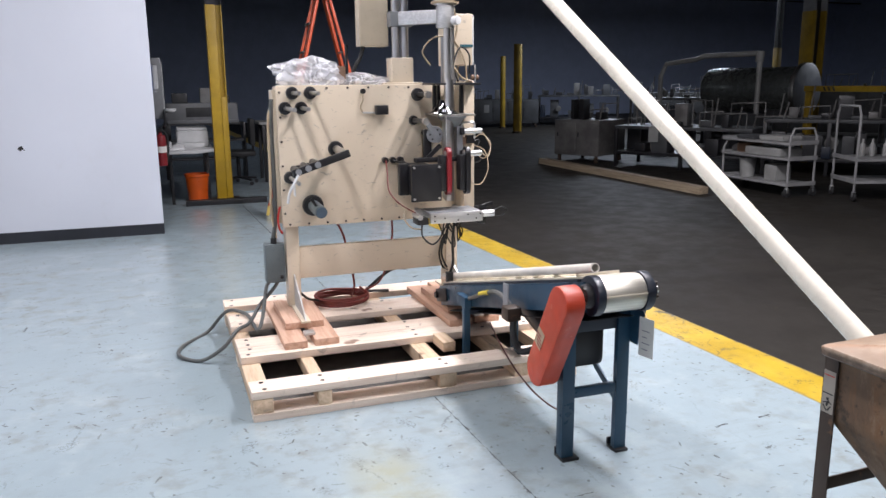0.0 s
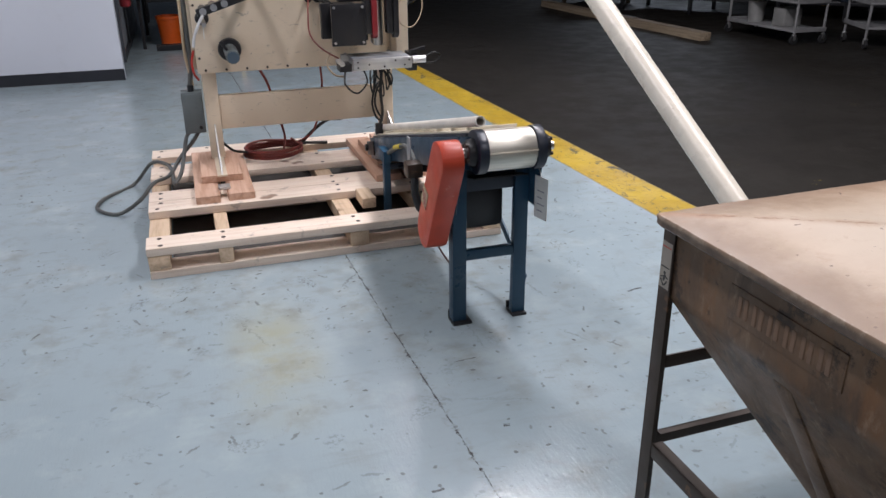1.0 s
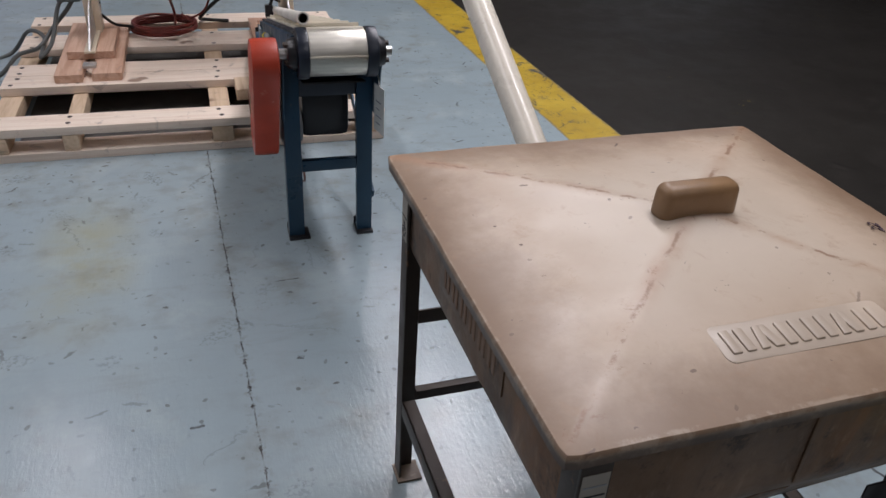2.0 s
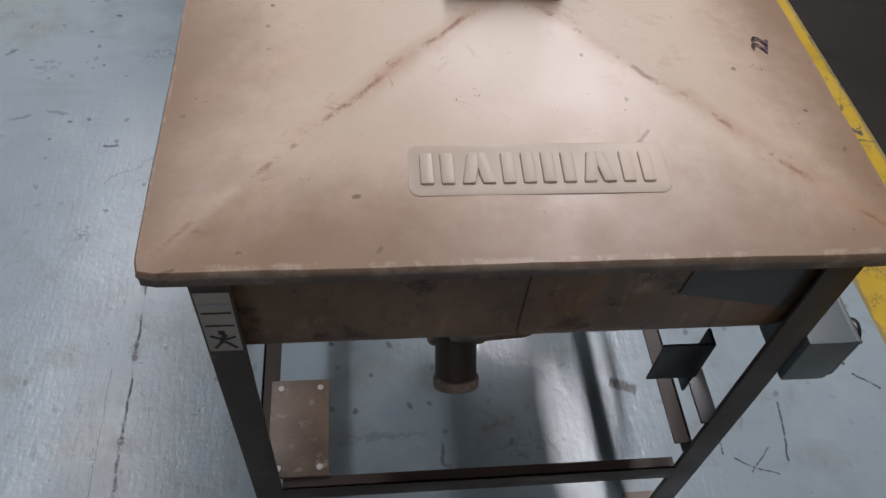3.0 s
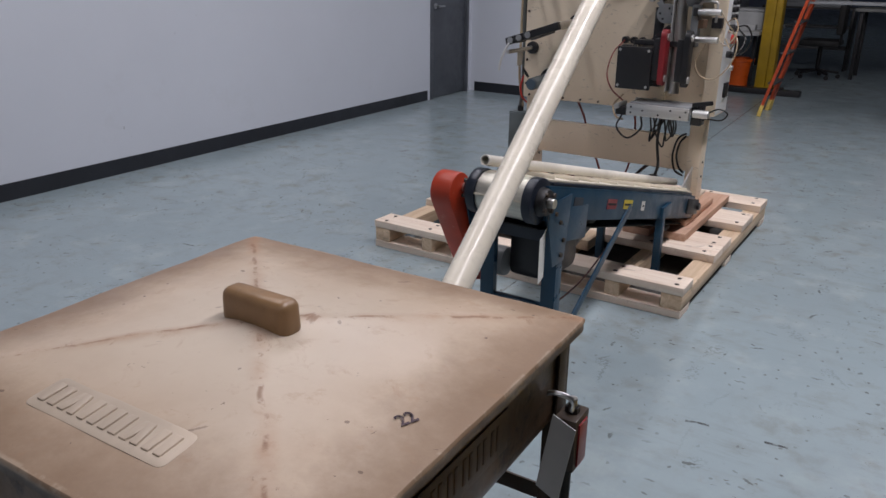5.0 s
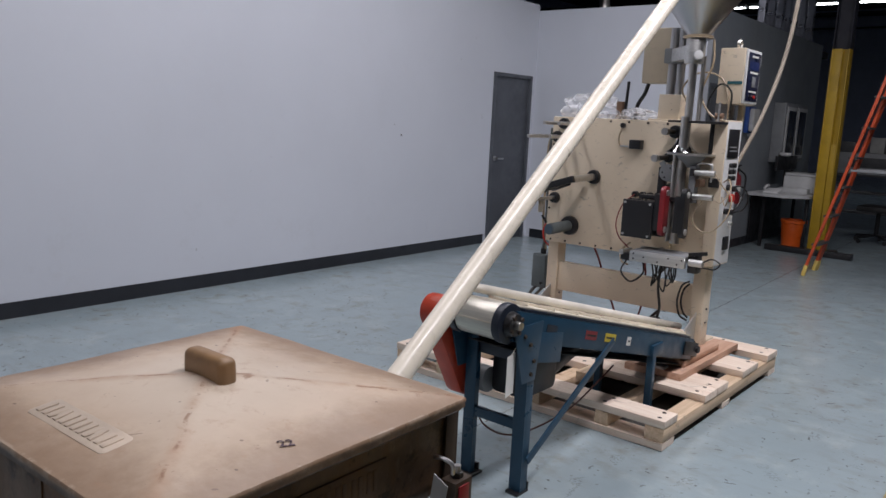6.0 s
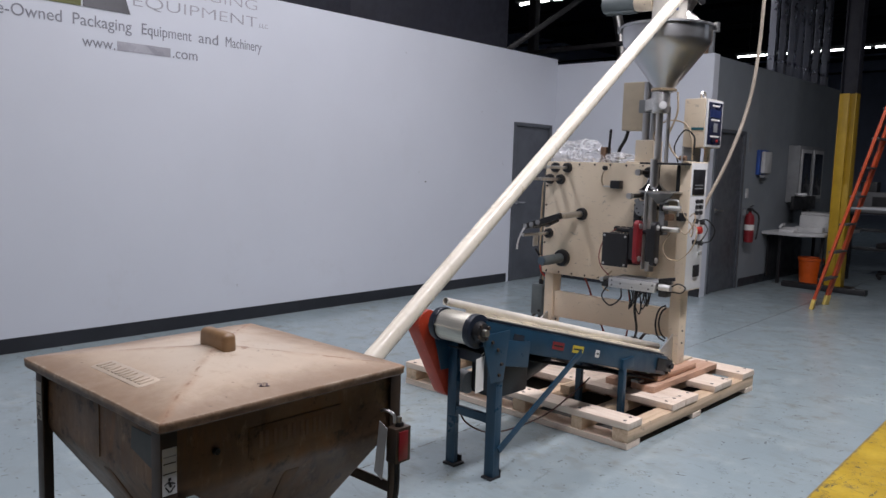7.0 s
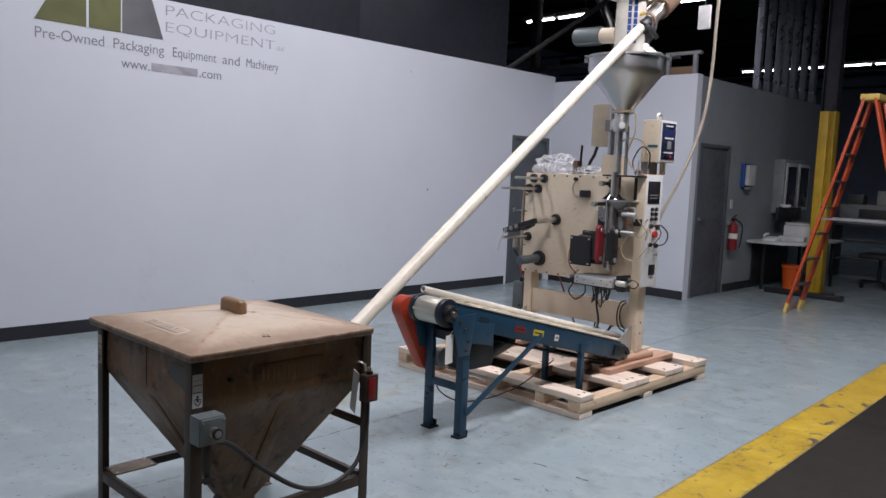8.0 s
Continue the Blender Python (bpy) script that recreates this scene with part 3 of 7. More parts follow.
def lathe(profile, centre, seg=40, bm=None, axis="Z"):
    """A turned shape: rows of radius and height about a centre."""
    b = bmesh.new()
    rings = []
    for r, z in profile:
        rings.append([b.verts.new((r * math.cos(2 * math.pi * i / seg), r * math.sin(2 * math.pi * i / seg), z)) for i in range(seg)])
    for a, c in zip(rings, rings[1:]):
        for i in range(seg):
            b.faces.new((a[i], a[(i + 1) % seg], c[(i + 1) % seg], c[i]))
    b.faces.new(rings[0][::-1])
    b.faces.new(rings[-1])
    m = Matrix()
    if axis == "X":
        m = Matrix.Rotation(radians(90), 4, "Y")
    if axis == "Y":
        m = Matrix.Rotation(radians(-90), 4, "X")
    bmesh.ops.transform(b, matrix=Matrix.Translation(centre) @ m, verts=b.verts[:])
    return join(bm, b)


def smooth_path(points, steps=8):
    p = [Vector(q) for q in points]
    p = [p[0] * 2 - p[1]] + p + [p[-1] * 2 - p[-2]]
    out = []
    for i in range(1, len(p) - 2):
        for s in range(steps):
            t = s / steps
            a, b, c, d = p[i - 1:i + 3]
            out.append(0.5 * (2 * b + (c - a) * t + (2 * a - 5 * b + 4 * c - d) * t * t + (3 * b - a - 3 * c + d) * t ** 3))
    return out + [p[-2]]


def hose(points, r, seg=8, steps=8, bm=None, smooth=True):
    """A cable or hose through points."""
    path = smooth_path(points, steps) if smooth else [Vector(q) for q in points]
    b = bmesh.new()
    rings, up = [], Vector((0.13, 0.21, 0.97)).normalized()
    for i, q in enumerate(path):
        d = (path[min(i + 1, len(path) - 1)] - path[max(i - 1, 0)]).normalized()
        side = d.cross(up)
        side = side.normalized() if side.length > 1e-3 else Vector((1, 0, 0))
        up = side.cross(d).normalized()
        rings.append([b.verts.new(q + r * (side * math.cos(2 * math.pi * j / seg) + up * math.sin(2 * math.pi * j / seg))) for j in range(seg)])
    for a, c in zip(rings, rings[1:]):
        for j in range(seg):
            b.faces.new((a[j], a[(j + 1) % seg], c[(j + 1) % seg], c[j]))
    b.faces.new(rings[0][::-1])
    b.faces.new(rings[-1])
    return join(bm, b)


def prism(outline, axis, lo, hi, bevel=0.0, bm=None):
    """A flat outline of two coordinates pushed along an axis (0, 1 or 2) from lo to hi."""
    b = bmesh.new()
    keep = [i for i in range(3) if i != axis]

    def at(p, h):
        v = [0, 0, 0]
        v[keep[0]], v[keep[1]], v[axis] = p[0], p[1], h
        return b.verts.new(v)
    low, high = [at(p, lo) for p in outline], [at(p, hi) for p in outline]
    n = len(outline)
    for i in range(n):
        b.faces.new((low[i], low[(i + 1) % n], high[(i + 1) % n], high[i]))
    b.faces.new(low[::-1])
    b.faces.new(high)
    bmesh.ops.recalc_face_normals(b, faces=b.faces[:])
    if bevel:
        bmesh.ops.bevel(b, geom=b.edges[:], offset=bevel, segments=2, affect="EDGES", profile=0.6)
    return join(bm, b)


def stadium(c0, c1, r, seg=14):
    """The outline of a belt round two centres of a plane."""
    a = math.atan2(c1[1] - c0[1], c1[0] - c0[0])
    pts = []
    for c, start in ((c1, a - math.pi / 2), (c0, a + math.pi / 2)):
        pts += [(c[0] + r * math.cos(start + math.pi * i / seg), c[1] + r * math.sin(start + math.pi * i / seg)) for i in range(seg + 1)]
    return pts


def letters(text, size, place, turn, depth=0.001, bold=0.0):
    """Words in the built-in font, as a mesh."""
    curve = bpy.data.curves.new("words", "FONT")
    curve.body, curve.size, curve.extrude, curve.offset = text, size, depth, bold
    ob = new("words", curve)
    data = bpy.data.meshes.new_from_object(ob.evaluated_get(bpy.context.evaluated_depsgraph_get()))
    bpy.data.objects.remove(ob)
    b = bmesh.new()
    b.from_mesh(data)
    bpy.data.meshes.remove(data)
    bmesh.ops.transform(b, matrix=Matrix.Translation(place) @ turn, verts=b.verts[:])
    return b


def studs(name, places, along, r, length, material, parent, seg=8):
    """Alike small round heads, each an object of its own on one shared mesh."""
    a = Vector(along).normalized()
    data = mesh_of(name, rod((0, 0, 0), a * length, r, r * 0.9, seg=seg), material, (0, 0, 0))
    for p in places:
        ob = new(name, data)
        ob.parent, ob.location = parent, Vector(p) - BASE[parent.name]


# ---- the building ----
def sheet(name, x0, x1, y0, y1, z, material, label, category):
    return solid(name, box((x0, y0, z - 0.12), (x1, y1, z)), material, (0, 0, 0), label, category, kind="structure", smooth=False)


def ground(name, left, right, z, material, label, category):
    """A floor slab between two lines that lean with the painted stripe."""
    def edge(at, y):
        return at - 0.036 * y if 0 < at < 10 else at
    pts = [(edge(left, -16), -16), (edge(right, -16), -16), (edge(right, 30), 30), (edge(left, 30), 30)]
    return solid(name, prism(pts, 2, z - 0.12, z), material, (0, 0, 0), label, category, kind="structure", smooth=False)


ground("floor", -14, 2.515, 0.0, M["floor"], "scuffed grey-blue painted concrete floor with a worn joint", "floor")
ground("floor_line", 2.515, 2.80, 0.0, M["line"], "chipped yellow painted line between two floors", "floor line")
ground("floor_dark", 2.80, 34, -0.002, M["dark_floor"], "dark brown sealed concrete warehouse floor", "floor")

WALL_H = 2.79
LONG_H = 2.86
NY = 5.06
DOOR_A = (4.17, 4.98, 2.0)
DOOR_B = (5.36, 6.21, 1.97)
wx = -2.42
bm = box((wx - 0.14, -16, 0), (wx, DOOR_A[0], LONG_H))
box((wx - 0.14, DOOR_A[1], 0), (wx, NY, LONG_H), bm=bm)
box((wx - 0.14, DOOR_A[0], DOOR_A[2]), (wx, DOOR_A[1], LONG_H), bm=bm)
wall_long = solid("wall_west", bm, M["wall"], (0, 0, 0), "long pale grey painted partition wall with faint scuffs", "wall", kind="structure", smooth=False)
wall_north = solid("wall_north", box((wx - 0.24, NY, 0), (-0.335, NY + 0.14, WALL_H)), M["wall"], (0, 0, 0), "short pale grey partition wall with a few dark marks", "wall", kind="structure", smooth=False)
sx = -0.385
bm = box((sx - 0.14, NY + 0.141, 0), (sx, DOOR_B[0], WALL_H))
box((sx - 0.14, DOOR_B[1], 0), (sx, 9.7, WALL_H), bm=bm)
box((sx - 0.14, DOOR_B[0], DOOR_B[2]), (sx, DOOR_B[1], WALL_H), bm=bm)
solid("wall_east", bm, M["wall_side"], (0, 0, 0), "partition wall beside the desk, its dim light put into the grey", "wall", kind="structure", smooth=False)
rs = random.Random(4)
for parent, axis, at, u0, z0, size in ((wall_north, 1, NY - 0.0015, -1.567, 0.926, 0.03), (wall_north, 1, NY - 0.0015, -1.54, 0.905, 0.008), (wall_long, 0, wx - 0.001, 2.61, 1.252, 0.011)):
    star = []
    for i in range(11):
        a, r = math.tau * i / 11, size * (0.45 + 0.75 * rs.random())
        star.append((u0 + r * math.cos(a), z0 + r * math.sin(a)))
    part("scuff_mark", prism(star, axis, at, at + 0.0025), M["ink"], parent, "small dark gouge in the paint", smooth=False)
solid("office_roof", box((-9, -16, WALL_H - 0.12), (wx - 0.145, 10.6, WALL_H - 0.02)), M["void"], (0, 0, 0), "flat roof deck over the offices, hall darkness put into its colour", "roof", kind="structure", smooth=False)
solid("office_roof", box((wx - 0.14, NY + 0.145, WALL_H - 0.12), (sx - 0.145, 10.6, WALL_H - 0.02)), M["void"], (0, 0, 0), "flat roof deck over the offices, hall darkness put into its colour", "roof", kind="structure", smooth=False)

bm = box((wx, -16, 0), (wx + 0.008, DOOR_A[0] - 0.055, 0.11), 0.003)
skirting_long = solid("baseboard", bm, M["skirting"], (0, 0, 0), "black vinyl skirting along the pale wall", "skirting", kind="structure", smooth=False)
solid("baseboard", box((wx + 0.01, NY - 0.008, 0), (-0.333, NY, 0.11), 0.003), M["skirting"], (0, 0, 0), "black vinyl skirting along the short wall", "skirting", kind="structure", smooth=False)
solid("baseboard", box((sx, DOOR_B[1] + 0.06, 0), (sx + 0.008, 9.7, 0.11), 0.003), M["skirting"], (0, 0, 0), "black vinyl skirting along the dim wall", "skirting", kind="structure", smooth=False)

# outer shell, its unseen sides added to close the hall
solid("wall_far_north", box((-14, 30, -0.1), (34, 30.3, 6.4)), M["void_wall"], (0, 0, 0), "dark far wall of the warehouse", "wall", kind="structure", smooth=False)
solid("wall_far_south", box((-14, -16.3, -0.1), (34, -16, 6.4)), M["void_wall"], (0, 0, 0), "dark rear wall of the warehouse", "wall", kind="structure", smooth=False)
solid("wall_far_east", box((34, -16.3, -0.1), (34.3, 30.3, 6.4)), M["void_wall"], (0, 0, 0), "dark side wall of the warehouse", "wall", kind="structure", smooth=False)
solid("wall_far_west", box((-14.3, -16.3, -0.1), (-14, 30.3, 6.4)), M["void_wall"], (0, 0, 0), "dark side wall of the warehouse", "wall", kind="structure", smooth=False)
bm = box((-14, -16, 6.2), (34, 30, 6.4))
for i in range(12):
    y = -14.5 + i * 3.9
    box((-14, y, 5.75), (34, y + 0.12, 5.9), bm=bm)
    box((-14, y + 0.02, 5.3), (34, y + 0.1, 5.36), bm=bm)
solid("ceiling", bm, M["void"], (0, 0, 0), "warehouse ceiling with deep joists, hall darkness put into its colour", "ceiling", kind="structure", smooth=False)


def door(name, axis_x, y0, y1, h, label):
    t = thing(name, (axis_x, (y0 + y1) / 2, 0), label, "door", kind="structure")
    part("door_leaf", box((axis_x - 0.055, y0 + 0.05, 0.008), (axis_x - 0.012, y1 - 0.05, h - 0.045), 0.003), M["door"], t)
    for a, b in ((y0, y0 + 0.05), (y1 - 0.05, y1)):
        part("door_frame", box((axis_x - 0.13, a, 0), (axis_x + 0.014, b, h), 0.004), M["door"], t)
    part("door_frame", box((axis_x - 0.13, y0 + 0.05, h - 0.045), (axis_x + 0.014, y1 - 0.05, h), 0.004), M["door"], t)
    k = part("door_handle", rod((axis_x - 0.012, y0 + 0.12, 1.0), (axis_x + 0.045, y0 + 0.12, 1.0), 0.012, bm=rod((axis_x - 0.012, y0 + 0.12, 1.0), (axis_x - 0.004, y0 + 0.12, 1.0), 0.03)), M["chrome"], t, "steel lever handle")
    part("lever", rod((axis_x + 0.04, y0 + 0.115, 1.0), (axis_x + 0.04, y0 + 0.23, 0.998), 0.009), M["chrome"], k)
    return t


door_long = door("door_1", wx, *DOOR_A, "closed slate grey steel door in a grey frame")
door("door_2", sx, *DOOR_B, "closed dark grey steel door in a dim wall")


# lettering and emblem on the long wall
face = wx + 0.001
to_wall = Matrix.Rotation(radians(90), 4, "Z") @ Matrix.Rotation(radians(90), 4, "X")
sign = thing("wall_sign", (wx, -0.6, 2.3), "grey vinyl company sign applied on the pale wall", "wall sign")


def wall_words(text, y0, y1, z, size, material, label, weight=0.0):
    """Words on the long wall from y0 to y1, each letter a part of its own."""
    curve = bpy.data.curves.new("words", "FONT")
    curve.body, curve.size, curve.extrude, curve.offset = text, size, 0.001, weight
    ob = new("words", curve)
    data = bpy.data.meshes.new_from_object(ob.evaluated_get(bpy.context.evaluated_depsgraph_get()))
    bpy.data.objects.remove(ob)
    b = bmesh.new()
    b.from_mesh(data)
    bpy.data.meshes.remove(data)
    left, right = min(v.co.x for v in b.verts), max(v.co.x for v in b.verts)
    wide = (y1 - y0) / (right - left)
    for v in b.verts:
        v.co.x = (v.co.x - left) * wide
    bmesh.ops.transform(b, matrix=Matrix.Translation((face, y0, z)) @ to_wall, verts=b.verts[:])
    part("lettering", b, material, sign, label, smooth=False)


line = "Pre-Owned Packaging Equipment and Machinery".split()
spans = ((-1.771, -1.235), (-1.158, -0.715), (-0.632, -0.207), (-0.144, 0.037), (0.11, 0.469))
for word, (a, b) in zip(line, spans):
    wall_words(word, a, b, 2.385, 0.122, M["letter_grey"], "grey sans-serif word")
wall_words("www.", -1.093, -0.845, 2.235, 0.118, M["letter_grey"], "grey web address")
wall_words(".com", -0.375, -0.155, 2.235, 0.118, M["letter_grey"], "grey web address")
part("name_bar", box((face, -0.83, 2.235), (face + 0.002, -0.395, 2.305)), M["letter_silver"], sign, "grey bar in the web address", smooth=False)
wall_words("PACKAGING", -0.70, 0.421, 2.733, 0.125, M["letter_silver"], "thin silver capitals", -0.002)
wall_words("EQUIPMENT", -0.70, 0.424, 2.590, 0.125, M["letter_silver"], "thin silver capitals", -0.002)

wall_words("LLC", 0.447, 0.535, 2.592, 0.05, M["letter_silver"], "small silver capitals")


def wall_shape(pts, bm=None):
    return prism([(y, z) for y, z in pts], 0, face, face + 0.004, bm=bm)


part("emblem", wall_shape([(-1.774, 2.527), (-1.38, 2.522), (-1.38, 2.845), (-1.60, 2.845)]), M["logo_olive"], sign, "metallic olive slanted block", smooth=False)
part("emblem", wall_shape([(-1.357, 2.522), (-1.098, 2.522), (-1.098, 2.845), (-1.357, 2.845)]), M["logo_olive"], sign, "metallic olive square block", smooth=False)
part("emblem", wall_shape([(-1.083, 2.522), (-0.724, 2.518), (-0.83, 2.845), (-1.083, 2.845)]), M["logo_grey"], sign, "metallic grey slanted block", smooth=False)

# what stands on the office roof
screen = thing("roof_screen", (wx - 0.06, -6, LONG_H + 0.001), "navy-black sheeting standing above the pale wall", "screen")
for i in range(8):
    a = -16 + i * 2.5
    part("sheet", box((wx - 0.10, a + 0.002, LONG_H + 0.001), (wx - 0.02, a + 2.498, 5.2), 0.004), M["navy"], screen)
# the long wall stands a little askew to the machines
askew = Matrix.Translation((wx, 1.0, 0)) @ Matrix.Rotation(0.013, 4, "Z") @ Matrix.Translation((-wx, -1.0, 0))
for ob in (wall_long, skirting_long, door_long, sign, screen):
    ob.matrix_basis = askew @ ob.matrix_basis
solid("wall_hook", hose([(wx - 0.09, 3.86, LONG_H), (wx - 0.09, 3.85, LONG_H + 0.05), (wx - 0.09, 3.885, LONG_H + 0.085), (wx - 0.09, 3.92, LONG_H + 0.05), (wx - 0.09, 3.91, LONG_H)], 0.009, 6), M["white_pale"], (wx - 0.09, 3.885, LONG_H), "small pale wire hook standing on the wall top", "hook")
rail = thing("roof_railing", (-0.6, 5.12, WALL_H), "grey steel railing frame with a brown board on the roof edge", "railing")
for x in (-0.79, -0.43):
    part("post", box((x, NY + 0.03, WALL_H), (x + 0.05, NY + 0.08, WALL_H + 0.24), 0.004), M["grey"], rail)
part("top_rail", box((-0.80, NY + 0.025, WALL_H + 0.24), (-0.33, NY + 0.085, WALL_H + 0.28), 0.004), M["grey"], rail)
part("board", box((-0.735, NY + 0.045, WALL_H + 0.001), (-0.44, NY + 0.065, WALL_H + 0.10), 0.003), M["brown"], rail, "brown kick board")
truss = thing("roof_brace", (-3.4, 5.3, WALL_H - 0.02), "dark steel bracing over the office roof", "brace")
part("strut", bar((-3.3, 4.6, 2.8), (-2.2, 6.5, 4.4), 0.07, 0.07, 0.004), M["black"], truss)
part("strut", bar((-5.5, 5.5, 3.05), (-1.2, 6.2, 3.2), 0.06, 0.06, 0.004), M["black"], truss)
part("strut", bar((-3.6, 6.0, 2.8), (-3.6, 6.0, 5.2), 0.12, 0.12, 0.006), M["black"], truss)
part("duct", hose([(-3.0, 6.2, 4.6), (-2.6, 6.3, 4.1), (-2.4, 6.4, 3.5), (-2.3, 6.4, 2.8)], 0.07, 12), M["steel"], truss, "silver flexible duct")

HOLE = {}
for i, (y, w) in enumerate(((7.0, 0.09), (7.36, 0.07), (7.7, 0.1), (8.0, 0.06), (8.3, 0.1), (8.7, 0.07), (9.1, 0.1))):
    up = thing("rack_upright", (sx - 0.07, y, WALL_H), "dark punched steel upright standing on the roof edge", "upright", "uprights on the office roof")
    bm = box((sx - 0.12, y, WALL_H), (sx - 0.10, y + w, 5.25), 0.003)
    box((sx - 0.10, y, WALL_H), (sx - 0.03, y + 0.012, 5.25), bm=bm)
    box((sx - 0.10, y + w - 0.012, WALL_H), (sx - 0.03, y + w, 5.25), bm=bm)
    part("channel", bm, M["galvanised"], up)
    for j in range(9):
        if "data" not in HOLE:
            HOLE["data"] = mesh_of("hole", rod((0, 0, 0), (0.005, 0, 0), 0.014, seg=10), M["black"], (0, 0, 0))
        h = new("hole", HOLE["data"])
        h.parent, h.location = up, Vector((sx - 0.101, y + w / 2, 3.0 + j * 0.27)) - BASE[up.name]


def light_fixture(x, y, length, axis):
    f = thing("ceiling_light", (x, y, LAMP_Z), "hanging fluorescent strip light, real or added", "light", "strip lights")
    n = max(2, round(length / 1.2))

    def at(u, v, z):
        return (x + u, y + v, z) if axis == "x" else (x + v, y + u, z)

    for i in range(n):
        a = -length / 2 + i * length / n
        part("housing", box(at(a + 0.02, -0.12, LAMP_Z), at(a + length / n - 0.02, 0.12, LAMP_Z + 0.07), 0.01), M["white_pale"], f)
        part("fluorescent_tube", rod(at(a + 0.06, 0, LAMP_Z - 0.022), at(a + length / n - 0.06, 0, LAMP_Z - 0.022), 0.02, seg=10), M["tubes"], f)
    for u in (-0.42 * length, 0.42 * length):
        part("hanger", rod(at(u, 0, LAMP_Z + 0.06), at(u, 0, 6.2), 0.006, seg=6), M["grey"], f)


# the added lamps get a fixture too
for lx, ly, ll, lw, axis in LAMPS:
    light_fixture(lx, ly, ll, axis)
light_fixture(-2.1, 8.75, 1.2, "x")


# ---- by the dim wall ----
cx, cy = 0.455, 7.33
col = thing("steel_column", (cx, cy, 0), "yellow painted steel column with a dark upper part", "column", kind="structure")


def h_section(z0, z1):
    bm = box((cx - 0.10, cy - 0.085, z0), (cx - 0.086, cy + 0.085, z1), 0.003)
    box((cx + 0.086, cy - 0.085, z0), (cx + 0.10, cy + 0.085, z1), 0.003, bm=bm)
    box((cx - 0.086, cy - 0.008, z0), (cx + 0.086, cy + 0.008, z1), bm=bm)
    return bm


part("painted_shaft", h_section(0.02, 2.50), M["yellow"], col, "chipped yellow safety paint")
part("upper_shaft", h_section(2.50, 6.2), M["navy"], col, "dark unpainted steel")
part("guard_plate", box((cx - 0.085, cy - 0.087, 0.02), (cx + 0.02, cy - 0.070, 2.50), 0.003), M["yellow"], col)
part("guard_plate", box((cx + 0.025, cy - 0.083, 0.02), (cx + 0.085, cy - 0.066, 1.35), 0.003), M["yellow"], col)
part("base_plate", box((cx - 0.2, cy - 0.2, 0), (cx + 0.2, cy + 0.2, 0.02), 0.004), M["iron"], col)
solid("floor_beam", box((-0.06, 6.88, 0), (0.95, 7.0, 0.07), 0.01), M["black"], (0.45, 6.94, 0), "black steel beam lying at the column foot", "beam")


def bucket(x, y, r, h, material, label):
    b = thing("bucket", (x, y, 0), label, "bucket")
    part("shell", lathe([(r * 0.8, 0.0), (r * 0.82, 0.012), (r * 0.98, h - 0.04), (r * 1.05, h - 0.035), (r * 1.05, h), (r * 0.96, h), (r * 0.8, 0.03), (0.01, 0.03)], (x, y, 0), 32), material, b)
    hoop = [(x + r * math.cos(a), y + 0.01, h - 0.06 - 0.11 * math.sin(a)) for a in [math.pi * i / 8 for i in range(9)]]
    part("handle", hose(hoop, 0.004, 6, 3), M["chrome"], b, "thin wire handle")
    return b


bucket(0.12, 7.42, 0.155, 0.36, M["bucket"], "orange plastic bucket on the floor")

# desk with a printer
desk = thing("desk", (0.02, 7.787, 0), "white wall-side desk top on dark legs", "desk")
bm = prism([(sx + 0.01, 6.926), (0.12, 6.926), (0.34, 7.156), (0.36, 8.649), (sx + 0.01, 8.649)], 2, 0.66, 0.70, 0.006)
part("tabletop", bm, M["white_pale"], desk)
for x, y in ((-0.22, 7.118), (0.24, 7.357), (-0.22, 8.457), (0.26, 8.457)):
    part("leg", box((x, y, 0), (x + 0.04, y + 0.04, 0.66), 0.004), M["black"], desk)
part("back_panel", box((sx + 0.012, 7.137, 0.08), (sx + 0.03, 8.438, 0.655), 0.003), M["black"], desk)
pr = thing("printer", (0.12, 7.740, 0.70), "white office printer on the desk", "printer")
part("body", box((-0.1, 7.500, 0.70), (0.30, 7.998, 0.92), 0.025), M["white_pale"], pr)
part("paper_tray", box((-0.12, 7.386, 0.70), (0.24, 7.500, 0.765), 0.01), M["white_pale"], pr)
part("scanner_lid", box((-0.09, 7.519, 0.921), (0.29, 7.979, 0.955), 0.012), M["white_pale"], pr)
part("panel", box((0.301, 7.644, 0.84), (0.304, 7.787, 0.89), 0.001), M["screen"], pr, "dark control panel")
mon = thing("monitor", (-0.1, 8.122, 0.70), "black monitor behind the printer", "monitor")
part("screen", box((-0.24, 7.519, 0.97), (-0.2, 8.409, 1.16), 0.008), M["black"], mon)
part("stand", box((-0.26, 8.027, 0.70), (-0.16, 8.170, 0.97), 0.01), M["black"], mon)
ph = thing("desk_phone", (-0.1, 7.118, 0.70), "white telephone with a coiled cord on the desk", "telephone")
part("body", prism([(7.041, 0.70), (7.232, 0.70), (7.232, 0.76), (7.041, 0.72)], 0, -0.2, -0.02, 0.006), M["white"], ph)
part("handset", hose([(-0.19, 7.060, 0.755), (-0.19, 7.127, 0.785), (-0.19, 7.204, 0.79)], 0.018, 8), M["white"], ph)
solid("desk_dish", lathe([(0.05, 0), (0.075, 0.02), (0.078, 0.045), (0.07, 0.045), (0.05, 0.012), (0.005, 0.012)], (-0.15, 7.644, 1.161), 24), M["white"], (-0.15, 7.644, 1.16), "small white dish on the monitor", "dish")

cabinet = thing("wall_cabinet", (sx, 8.2, 1.06), "pale wall cabinet with dark glass doors", "cabinet")
part("case", box((sx + 0.002, 7.70, 1.07), (sx + 0.16, 8.697, 1.86), 0.008), M["grey"], cabinet)
